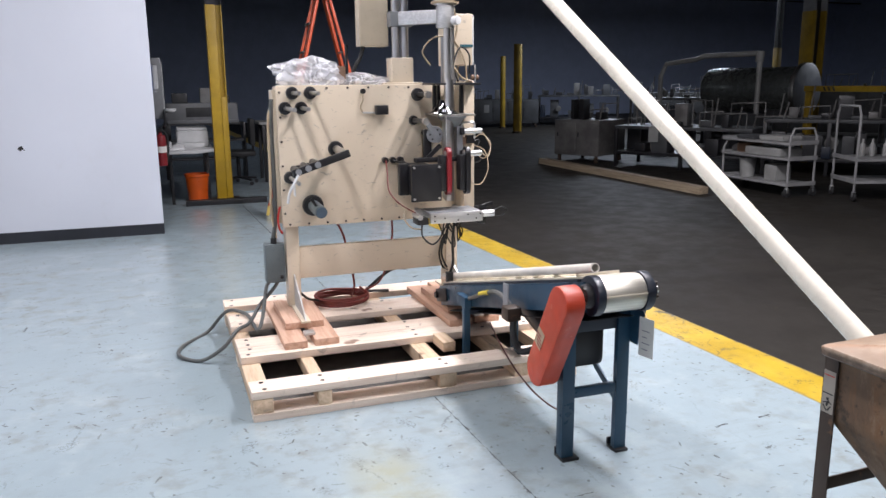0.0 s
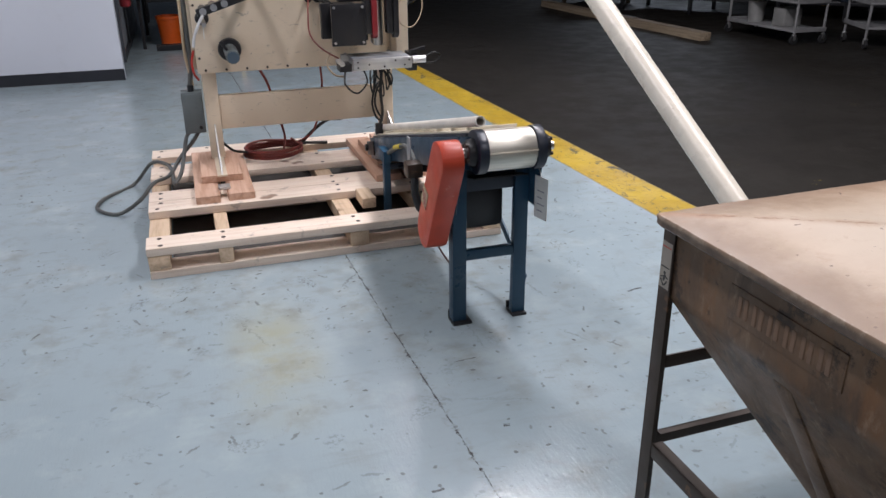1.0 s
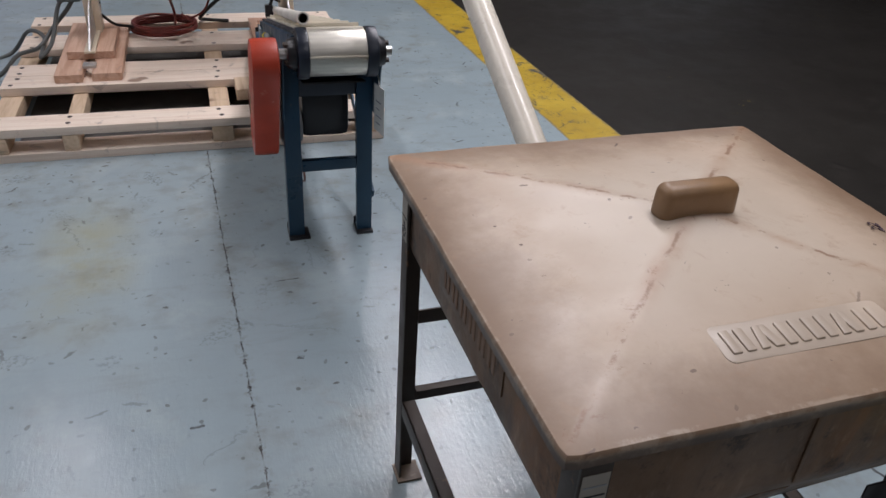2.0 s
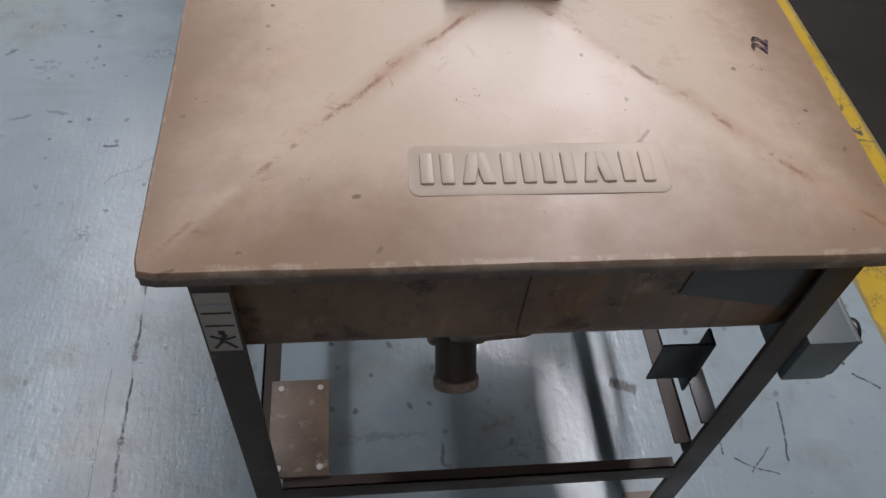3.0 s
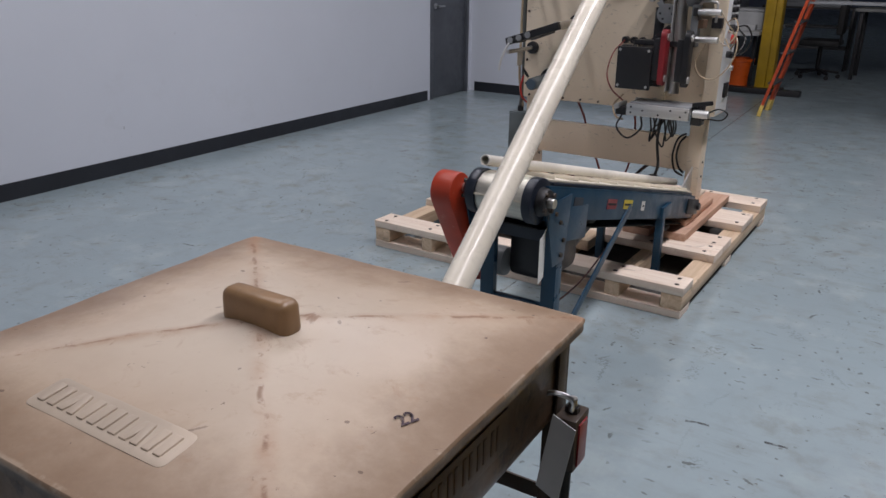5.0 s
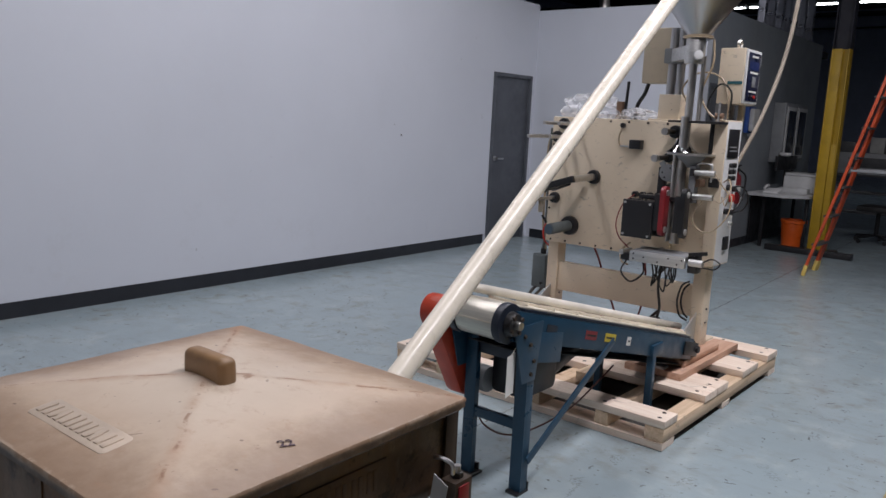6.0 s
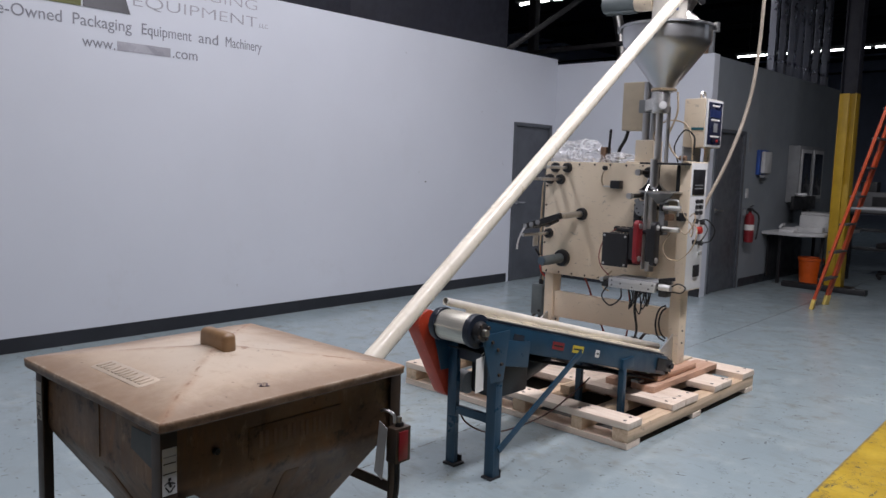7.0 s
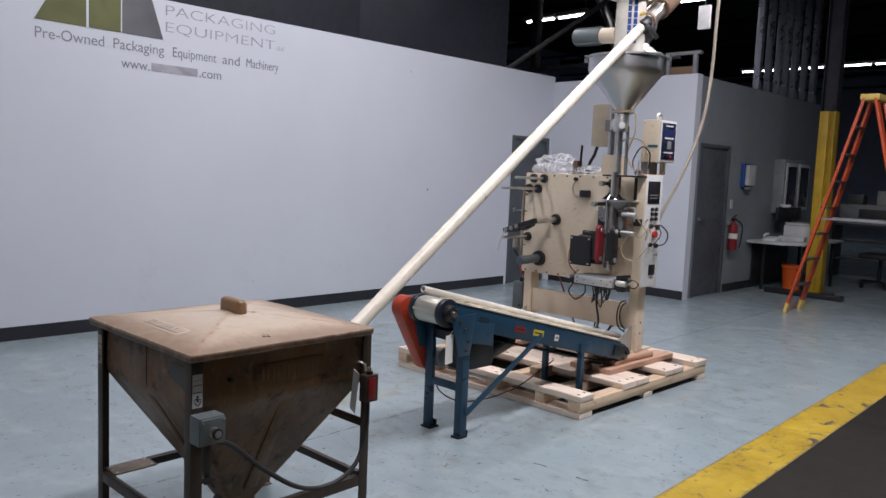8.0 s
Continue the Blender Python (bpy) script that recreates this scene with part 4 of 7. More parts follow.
for a, b in ((7.745, 8.165), (8.225, 8.649)):
    d = part("door", box((sx + 0.161, a, 1.12), (sx + 0.175, b, 1.81), 0.004), M["white_pale"], cabinet)
    part("pane", box((sx + 0.1755, a + 0.05, 1.17), (sx + 0.179, b - 0.05, 1.76), 0.001), M["pane"], d, "dark glass pane")

disp = thing("wall_dispenser", (sx, 6.74, 1.44), "blue and white dispenser fixed on the wall", "dispenser")
part("back_plate", box((sx + 0.002, 6.582, 1.44), (sx + 0.05, 6.870, 1.76), 0.012), M["blue_plastic"], disp, "blue side")
part("cover", box((sx + 0.051, 6.611, 1.46), (sx + 0.11, 6.841, 1.74), 0.02), M["white_pale"], disp)
part("outlet", box((sx + 0.03, 6.659, 1.405), (sx + 0.09, 6.774, 1.439), 0.006), M["grey"], disp)
solid("wall_notice", box((sx + 0.001, 6.304, 1.72), (sx + 0.004, 6.400, 1.95)), M["grey"], (sx, 6.352, 1.72), "small grey notice beside the door", "notice")

ex = thing("fire_extinguisher", (sx + 0.1, 6.300, 0.58), "red fire extinguisher hung on the wall", "fire extinguisher")
part("cylinder", lathe([(0.02, 0.0), (0.056, 0.01), (0.06, 0.04), (0.06, 0.3), (0.05, 0.35), (0.02, 0.37), (0.018, 0.4)], (sx + 0.085, 6.300, 0.58), 24), M["red_part"], ex)
part("label_band", lathe([(0.0605, 0.16), (0.0615, 0.161), (0.0615, 0.23), (0.0605, 0.231)], (sx + 0.085, 6.300, 0.58), 24), M["paper"], ex, "white printed band")
part("valve", box((sx + 0.06, 6.266, 0.98), (sx + 0.11, 6.333, 1.02), 0.006), M["black"], ex)
part("lever", bar((sx + 0.085, 6.281, 1.03), (sx + 0.16, 6.204, 1.06), 0.02, 0.008, 0.002), M["black"], ex)
part("hose", hose([(sx + 0.1, 6.328, 1.0), (sx + 0.16, 6.395, 0.92), (sx + 0.16, 6.395, 0.75), (sx + 0.15, 6.376, 0.62)], 0.011, 8), M["rubber"], ex)
part("bracket", box((sx + 0.001, 6.281, 0.92), (sx + 0.04, 6.319, 1.0), 0.003), M["grey"], ex)
solid("wall_switch", box((sx + 0.001, 6.314, 1.14), (sx + 0.012, 6.390, 1.26), 0.003), M["white_pale"], (sx, 6.352, 1.2), "small pale switch plate beside the door", "switch")


# orange step ladder
def ladder():
    t = thing("step_ladder", (1.5, 5.58, 0), "tall orange fibreglass step ladder with a yellow cap", "ladder")
    top_z = 2.46
    pairs = []
    for foot_x, top_x, nm in ((0.82, 1.44, "front"), (2.16, 1.56, "rear")):
        for fy, ty in ((5.36, 5.44), (5.82, 5.70)):
            a, b = Vector((foot_x, fy, 0.03)), Vector((top_x, ty, top_z))
            r = part("rail", bar(a, b, 0.03, 0.075, 0.004, roll=90), M["orange"], t)
            part("foot", bar(a + Vector((0, 0, -0.028)) + (b - a) * 0.0, a + (b - a) * 0.035, 0.036, 0.085, 0.004, roll=90), M["yellow_cap"], r, "yellow shoe")
            pairs.append((a, b))
    for i in range(1, 8):
        f = i / 8
        part("step", bar(pairs[0][0].lerp(pairs[0][1], f), pairs[1][0].lerp(pairs[1][1], f), 0.075, 0.02, 0.003), M["dim_grey"], t)
    for f in (0.25, 0.5, 0.75):
        part("brace", bar(pairs[2][0].lerp(pairs[2][1], f), pairs[3][0].lerp(pairs[3][1], f), 0.025, 0.02, 0.003), M["grey"], t)
    for y in (0, 1):
        part("spreader", bar(pairs[y][0].lerp(pairs[y][1], 0.45), pairs[y + 2][0].lerp(pairs[y + 2][1], 0.45), 0.012, 0.02, 0.002), M["grey"], t)
    part("top_cap", box((1.40, 5.41, top_z - 0.02), (1.60, 5.74, top_z + 0.05), 0.015), M["yellow_cap"], t, "yellow plastic cap")


ladder()

# tables and chair beyond the ladder
tb = thing("work_table", (2.3, 9.3, 0), "long pale-topped work table in the dark", "table")
part("tabletop", box((1.15, 9.0, 0.90), (3.6, 9.7, 0.94), 0.005), M["dim_white"], tb)
for x in (1.2, 3.5):
    for y in (9.05, 9.6):
        part("leg", box((x, y, 0), (x + 0.05, y + 0.05, 0.90), 0.004), M["black"], tb)
oc = thing("office_chair", (1.2, 8.1, 0), "black swivel chair on castors", "chair")
part("seat", box((0.95, 7.85, 0.44), (1.45, 8.35, 0.52), 0.03), M["rubber"], oc)
part("backrest", box((1.38, 7.9, 0.6), (1.46, 8.3, 1.0), 0.03), M["rubber"], oc)
oc.location = (0.80, 9.0, 0)
part("back_bar", box((1.42, 8.06, 0.5), (1.45, 8.14, 0.62), 0.005), M["black"], oc)
part("stem", rod((1.2, 8.1, 0.1), (1.2, 8.1, 0.44), 0.03), M["black"], oc)
for i in range(5):
    a = 2 * math.pi * i / 5 + 0.3
    e = (1.2 + 0.28 * math.cos(a), 8.1 + 0.28 * math.sin(a), 0.08)
    leg = part("leg", bar((1.2, 8.1, 0.11), e, 0.04, 0.03, 0.004), M["black"], oc)
    part("castor", rod((e[0], e[1] - 0.015, 0.03), (e[0], e[1] + 0.015, 0.03), 0.03, seg=14), M["black"], leg)
sh = thing("storage_shelf", (0.4, 10.3, 0), "dark low shelf with a grey appliance on top", "shelf")
for x in (-0.25, 1.0):
    part("post", box((x, 10.0, 0), (x + 0.04, 10.4, 0.9), 0.003), M["black"], sh)
for z in (0.3, 0.6, 0.87):
    part("shelf_board", box((-0.21, 10.0, z), (1.0, 10.4, z + 0.03), 0.003), M["dim_grey"], sh)
ap = thing("counter_appliance", (0.38, 10.2, 0.9), "wide grey appliance with a recessed dark front", "appliance")
part("case", box((-0.18, 10.06, 0.901), (0.94, 10.38, 1.22), 0.012), M["grey"], ap)
part("front_panel", box((0.12, 10.053, 1.0), (0.72, 10.0595, 1.15), 0.002), M["dim_grey"], ap, "recessed dark front")
part("lip", box((-0.18, 9.99, 0.901), (0.94, 10.0525, 0.95), 0.006), M["grey"], ap)
for x, w, h, nm, mt_ in ((-0.08, 0.24, 0.16, "equipment_box", "dim_grey"), (0.36, 0.2, 0.24, "equipment_box", "dim_white"), (0.66, 0.16, 0.12, "equipment_box", "dim_grey")):
    solid(nm, box((x, 10.1, 1.221), (x + w, 10.32, 1.221 + h), 0.01), M[mt_], (x, 10.2, 1.221), "small grey equipment box on the appliance", "box", "boxes on the appliance")


# ---- pallet ----
PW, PD = 1.65, 1.65
pallet = thing("wooden_pallet", (PW / 2, PD / 2, 0), "large sawn pine pallet carrying the packaging machine", "pallet")
rng = random.Random(7)


def plank(lo, hi, jitter=0.003):
    bm = box(lo, hi, 0.004)
    for v in bm.verts:
        v.co += Vector(((rng.random() - 0.5) * jitter, (rng.random() - 0.5) * jitter, (rng.random() - 0.5) * jitter * 0.5))
    return bm


STRINGERS = ((0.0, 0.092), (0.30, 0.362), (0.895, 0.985), (1.30, 1.37), (1.558, 1.65))
for a, b in ((0.0, 0.14), (0.76, 0.87), (1.53, 1.65)):
    part("bottom_board", plank((0, a, 0.001), (PW, b, 0.036)), M["deck"], pallet)
for a, b in STRINGERS:
    part("stringer", plank((a, 0.004, 0.037), (b, PD - 0.004, 0.106)), M["stringer"], pallet)
for a, b in ((0.0, 0.145), (0.485, 0.645), (0.648, 0.81), (1.04, 1.29), (1.465, 1.65)):
    board = part("deck_board", plank((-0.003, a, 0.107), (PW + 0.004, b, 0.145)), M["deck"], pallet)
    for s, e in STRINGERS:
        for y in (a + 0.035, b - 0.035):
            if "nail" not in HOLE:
                HOLE["nail"] = mesh_of("nail", lathe([(0.0105, 0.0), (0.0105, 0.0012), (0.007, 0.0014), (0.005, 0.0006), (0.001, 0.0006)], (0, 0, 0), 12), M["iron"], (0, 0, 0))
            n = new("nail", HOLE["nail"])
            n.parent, n.location = board, Vector(((s + e) / 2 + (rng.random() - 0.5) * 0.03, y + (rng.random() - 0.5) * 0.02, 0.1451)) - BASE[board.name]
# added dark sheets stand in for the shade on the floor under the pallet
solid("black_sheet", box((0.095, 0.16, 0.0005), (1.635, 0.755, 0.006)), M["mat"], (0.9, 0.45, 0), "dark sheet added as the shade under the pallet", "sheet")
solid("black_sheet", box((0.095, 0.875, 0.0005), (1.635, 1.525, 0.006)), M["mat"], (0.9, 1.2, 0), "dark sheet added as the shade under the pallet", "sheet")


def wood_block(lo, hi, label):
    return solid("wood_block", plank(lo, hi), M["block"], ((lo[0] + hi[0]) / 2, (lo[1] + hi[1]) / 2, lo[2]), label, "block", "blocks under the machine feet")


wood_block((0.225, 0.52, 0.146), (0.345, 1.38, 0.184), "reddish timber plank on the pallet under a machine foot")
wood_block((0.385, 0.53, 0.146), (0.515, 1.36, 0.184), "reddish timber plank on the pallet under a machine foot")
wood_block((0.265, 0.74, 0.1855), (0.475, 1.22, 0.222), "short pale timber block under the machine foot")
wood_block((1.16, 0.58, 0.146), (1.30, 1.40, 0.184), "reddish timber plank on the pallet under a machine foot")
wood_block((1.325, 0.60, 0.146), (1.475, 1.46, 0.184), "reddish timber plank on the pallet under a machine foot")
wood_block((1.20, 0.72, 0.1855), (1.44, 1.22, 0.222), "short pale timber block under the machine foot")
solid("wood_block", plank((1.02, 0.30, 0.107), (1.09, 0.47, 0.16)), M["stringer"], (1.05, 0.38, 0.1), "loose pine offcut on the pallet", "block")


# ---- packaging machine ----
mach = thing("packaging_machine", (0.86, 1.12, 0.222), "cream vertical form-fill-seal packaging machine standing on the pallet", "packaging machine")
FY = 1.03


def flange(x, z, r, y=FY, deep=0.025, bm=None):
    return rod((x, y, z), (x, y - deep, z), r, r * 0.92, 28, 0.003, bm=bm)


panel = part("front_panel", box((0.318, FY, 0.70), (1.158, FY + 0.03, 1.494), 0.008), M["cream"], mach, "smudged cream plate")
spots = [(0.36 + i * 0.108, FY, 0.716) for i in range(8)] + [(0.335, FY, 0.78 + i * 0.135) for i in range(6)]
spots += [(0.60 + i * 0.12, FY, 1.478) for i in range(5)]
studs("bolt", spots, (0, -1, 0), 0.007, 0.006, M["iron"], panel, 6)
part("cabinet", box((0.33, FY + 0.031, 0.705), (1.385, 1.26, 1.488), 0.006), M["cream"], mach)
part("side_trim", box((0.30, FY + 0.035, 0.72), (0.329, 1.2, 1.47), 0.004), M["beige"], mach)
for x in (0.335, 1.312):
    leg = part("leg", box((x, 1.05, 0.224), (x + 0.074, 1.15, 0.704), 0.006), M["cream"], mach)
    studs("bolt", [(x + 0.0735, 1.10, z) for z in (0.36, 0.44)], (1, 0, 0), 0.007, 0.005, M["black"], leg)
    part("foot", box((x + 0.012, 0.70, 0.223), (x + 0.062, 1.30, 0.235), 0.003), M["cream"], mach)
    part("gusset", prism([(1.05, 0.42), (1.05, 0.236), (0.70, 0.236)], 0, x + 0.033, x + 0.041), M["alu"], mach, "bare metal gusset")
    part("anchor", box((x + 0.008, 0.60, 0.1845), (x + 0.066, 0.66, 0.20), 0.003), M["alu"], mach, "bolted anchor plate")
part("cross_beam", box((0.409, 1.07, 0.385), (1.312, 1.12, 0.57), 0.006), M["cream"], mach)

# rollers
for x, z, l in ((0.405, 1.452, 0.24), (0.505, 1.452, 0.24), (0.362, 1.37, 0.34), (0.452, 1.37, 0.24)):
    fl = part("roller", flange(x, z, 0.036), M["black"], mach, "black flange with a steel rod")
    part("rod", rod((x, FY - 0.025, z), (x, FY - l, z), 0.011, seg=14), M["steel"], fl)
for x, z, l in ((1.133, 1.436, 0.15), (1.105, 1.288, 0.19)):
    fl = part("roller", flange(x, z, 0.038 if z > 1.4 else 0.028), M["black"], mach)
    part("rod", rod((x, FY - 0.025, z), (x + 0.01, FY - l, z), 0.014, seg=14), M["black"], fl)
    part("collar", rod((x + 0.01, FY - l, z), (x + 0.01, FY - l - 0.03, z), 0.02, seg=14), M["steel"], fl)
arm = part("dancer_arm", flange(0.638, 1.138, 0.045), M["black"], mach, "black swinging arm with small rollers")
part("pivot", rod((0.638, FY - 0.02, 1.138), (0.632, 0.76, 1.13), 0.022, seg=16), M["steel"], arm)
part("bar", bar((0.655, 0.755, 1.135), (0.345, 0.755, 1.035), 0.03, 0.04, 0.006), M["black"], arm)
part("bar", bar((0.60, 0.80, 1.105), (0.40, 0.95, 1.045), 0.02, 0.028, 0.004), M["black"], arm)
for i in range(3):
    x, z = 0.375 + i * 0.052, 1.045 + i * 0.017
    part("guide_roller", rod((x, 0.74, z), (x, 0.90, z), 0.02, seg=14), M["black"], arm)
    part("roller_cap", rod((x, 0.733, z), (x, 0.7395, z), 0.017, seg=14), M["grey"], arm)
fl = part("roller", flange(0.372, 0.985, 0.036), M["black"], mach)
part("rod", rod((0.372, FY - 0.02, 0.985), (0.372, 0.72, 0.985), 0.011, seg=12), M["steel"], fl)
part("paper_tag", box((0.368, 0.84, 0.90), (0.371, 0.90, 0.978)), M["paper"], fl, "white paper tag")
part("loose_strip", hose([(0.372, 0.73, 1.03), (0.345, 0.73, 0.985), (0.32, 0.735, 0.93), (0.31, 0.74, 0.88)], 0.007, 6), M["white"], fl, "white dangling strip")
sp = part("spool_shaft", flange(0.495, 0.82, 0.062, deep=0.03), M["black"], mach, "grey-blue spool shaft with a black flange")
part("core", rod((0.495, FY - 0.03, 0.82), (0.495, 0.78, 0.815), 0.034, seg=24, bevel=0.004), M["grey_box"], sp)
part("core_end", rod((0.495, 0.7795, 0.815), (0.495, 0.772, 0.815), 0.028, seg=24), M["blue_grey"], sp, "blue-grey end cap")
part("lever", bar((0.47, 0.79, 0.85), (0.44, 0.78, 0.895), 0.01, 0.014, 0.002), M["black"], sp)

# sensor, cables on the panel
sn = part("sensor", box((0.873, FY - 0.05, 1.325), (0.945, FY - 0.001, 1.378), 0.006), M["black"], mach)
part("arm", bar((0.80, FY - 0.012, 1.338), (0.873, FY - 0.012, 1.335), 0.01, 0.01, 0.002), M["alu"], sn)
part("cable", hose([(0.806, FY - 0.01, 1.452), (0.80, FY - 0.03, 1.41), (0.79, FY - 0.015, 1.37), (0.80, FY - 0.012, 1.338)], 0.005, 6), M["wire_tan"], sn)
part("plug", rod((0.806, FY, 1.458), (0.806, FY - 0.02, 1.458), 0.015, seg=12), M["black"], sn)
for x in (0.926, 0.972, 1.018):
    part("bushing", rod((x, FY, 1.062), (x, FY - 0.03, 1.062), 0.018, seg=14), M["black"], mach)
part("cable", hose([(0.926, FY - 0.03, 1.06), (0.905, 0.90, 1.0), (0.90, 0.85, 0.90), (0.95, 0.80, 0.83), (1.03, 0.77, 0.78)], 0.004, 6), M["hose_red"], mach)
part("cable", hose([(0.972, FY - 0.03, 1.06), (1.0, 0.95, 1.05), (1.04, 0.88, 1.03)], 0.007, 6), M["wire_black"], mach)
part("cable", hose([(1.018, FY - 0.03, 1.06), (1.03, 0.94, 1.045), (1.06, 0.88, 1.03)], 0.007, 6), M["wire_black"], mach)

# drive and pull belts
mt = part("drive_motor", box((0.995, 0.725, 0.848), (1.172, 0.745, 1.056), 0.004), M["black"], mach, "square black drive motor")
part("body", box((1.02, 0.7455, 0.87), (1.165, 1.029, 1.04), 0.01), M["black"], mt)
part("mount", box((0.965, 0.86, 0.87), (1.019, 0.90, 1.05), 0.004), M["black"], mt)
for x in (1.01, 1.157):
    for z in (0.864, 1.04):
        part("bolt", rod((x, 0.725, z), (x, 0.719, z), 0.007, seg=8), M["alu"], mt)
for x in (1.185, 1.30):
    un = part("pull_belt", prism(stadium((0.76, 0.91), (0.76, 1.11), 0.035), 0, x + 0.022, x + 0.05, 0.003), M["red_part"] if x < 1.2 else M["black"], mach, "pull belt unit")
    part("carriage", box((x - 0.012, 0.735, 0.90), (x + 0.0215, 0.80, 1.10), 0.004), M["black"], un)
    for z in (0.91, 1.11):
        part("pulley", rod((x + 0.018, 0.76, z), (x + 0.056, 0.76, z), 0.017, seg=16), M["alu"], un)
part("carriage_arm", box((1.05, 0.80, 1.06), (1.34, 0.86, 1.085), 0.004), M["black"], mach)
part("carriage_arm", box((1.05, 0.805, 0.86), (1.20, 0.86, 0.89), 0.004), M["black"], mach)
ax_x, ax_y = 1.262, 0.845
part("forming_tube", rod((ax_x, ax_y, 0.83), (ax_x, ax_y, 1.52), 0.027, seg=24), M["steel"], mach)
part("film_guide", box((ax_x - 0.034, ax_y - 0.045, 0.84), (ax_x - 0.028, ax_y + 0.03, 1.32), 0.002), M["alu"], mach)
up = part("shoulder_plate", box((1.165, 0.83, 1.488), (1.455, 1.029, 1.50), 0.003), M["black"], mach)
part("plate", box((1.19, 0.80, 1.315), (1.41, 1.06, 1.326), 0.003), M["steel"], up)
for x in (1.20, 1.225, 1.365):
    part("upright", box((x, 0.93, 1.327), (x + 0.018, 0.955, 1.487), 0.003), M["black"], up)
bm = lathe([(0.085, 0.0), (0.083, 0.004), (0.062, 0.02), (0.042, 0.045), (0.034, 0.075), (0.03, 0.077)], (ax_x - 0.02, ax_y + 0.03, 1.328), 36)
part("forming_collar", bm, M["mirror"], mach, "mirror-bright forming collar")
part("under_collar", lathe([(0.03, 0.0), (0.034, 0.002), (0.085, 0.062), (0.084, 0.064)], (ax_x + 0.03, ax_y + 0.03, 1.25), 30), M["grey"], mach)
dial = part("timing_disc", rod((1.18, 0.87, 1.212), (1.18, 0.855, 1.212), 0.048, seg=28, bevel=0.003), M["grey"], mach, "round grey disc with holes")
studs("hole", [(1.18 + 0.03 * math.cos(i * math.pi / 3), 0.8555, 1.212 + 0.03 * math.sin(i * math.pi / 3)) for i in range(6)], (0, -1, 0), 0.006, 0.002, M["black"], dial)
part("disc_bracket", box((1.12, 0.872, 1.06), (1.165, 0.90, 1.24), 0.004), M["black"], mach)
part("disc_shaft", rod((1.18, 0.871, 1.212), (1.18, 1.06, 1.212), 0.016, seg=12), M["black"], mach)
part("linkage", bar((1.13, 0.85, 1.08), (1.21, 0.85, 1.15), 0.02, 0.024, 0.003), M["black"], mach)
part("linkage", bar((1.14, 0.86, 1.27), (1.21, 0.86, 1.17), 0.014, 0.03, 0.003), M["grey"], mach)

# air cylinders to the side
for z in (1.228, 1.10):
    cyl = part("air_cylinder", rod((1.345, 0.83, z), (1.455, 0.83, z), 0.016, seg=18, bevel=0.003), M["alu"], mach)
    part("fitting", box((1.325, 0.81, z - 0.02), (1.3445, 0.85, z + 0.02), 0.003), M["black"], cyl)
part("cylinder_mount", box((1.31, 0.84, 1.06), (1.345, 0.90, 1.26), 0.004), M["grey"], mach)
part("valve_block", box((1.32, 0.85, 1.15), (1.37, 0.93, 1.19), 0.004), M["brown"], mach, "brass valve block")
part("bent_pipe", hose([(1.34, 0.86, 1.26), (1.36, 0.86, 1.275), (1.41, 0.86, 1.275), (1.425, 0.86, 1.26), (1.425, 0.86, 1.18)], 0.006, 8), M["alu"], mach)
part("solenoid", box((1.395, 0.90, 1.15), (1.445, 0.945, 1.20), 0.005), M["black"], mach)
for pts in (
    [(1.455, 0.83, 1.228), (1.49, 0.83, 1.18), (1.525, 0.86, 1.12), (1.50, 0.9, 1.06), (1.46, 0.95, 1.10)],
    [(1.455, 0.83, 1.10), (1.50, 0.83, 1.08), (1.53, 0.87, 1.15), (1.50, 0.92, 1.20), (1.46, 0.95, 1.18)],
    [(1.40, 0.83, 1.08), (1.36, 0.82, 1.0), (1.39, 0.82, 0.93), (1.46, 0.84, 0.92), (1.52, 0.88, 1.0), (1.52, 0.93, 1.10), (1.458, 0.99, 1.14)],
):
    part("air_line", hose(pts, 0.0034, 6), M["wire_tan"], mach)

# sealing jaw
jaw = part("sealing_jaw", box((1.086, 0.672, 0.727), (1.40, 0.70, 0.785), 0.003), M["alu"], mach, "bare aluminium sealing jaw")
part("rear_bar", box((1.06, 0.86, 0.727), (1.40, 0.89, 0.785), 0.003), M["alu"], jaw)
for x in (1.115, 1.37):
    part("slide_rod", rod((x, 0.70, 0.756), (x, 1.06, 0.756), 0.013, seg=14), M["chrome"], jaw)
part("deck", box((1.09, 0.7005, 0.779), (1.395, 0.859, 0.787), 0.002), M["grey"], jaw)
studs("screw", [(x, 0.672, z) for x, z in ((1.11, 0.742), (1.11, 0.77), (1.17, 0.756), (1.25, 0.742), (1.31, 0.77), (1.36, 0.745), (1.385, 0.77))], (0, -1, 0), 0.005, 0.003, M["black"], jaw)
part("jaw_cylinder", rod((1.41, 0.71, 0.762), (1.485, 0.71, 0.762), 0.02, seg=18, bevel=0.004), M["alu"], jaw)
part("jaw_block", box((1.395, 0.73, 0.70), (1.445, 0.80, 0.80), 0.004), M["black"], jaw)
part("hinge", box((1.02, 0.70, 0.72), (1.084, 0.80, 0.76), 0.004), M["black"], jaw)
part("hinge_pin", rod((1.03, 0.68, 0.765), (1.03, 0.80, 0.765), 0.014, seg=12), M["alu"], jaw)
part("cross_link", bar((1.40, 0.72, 0.80), (1.49, 0.75, 0.815), 0.02, 0.02, 0.003), M["black"], jaw)
rw = random.Random(11)
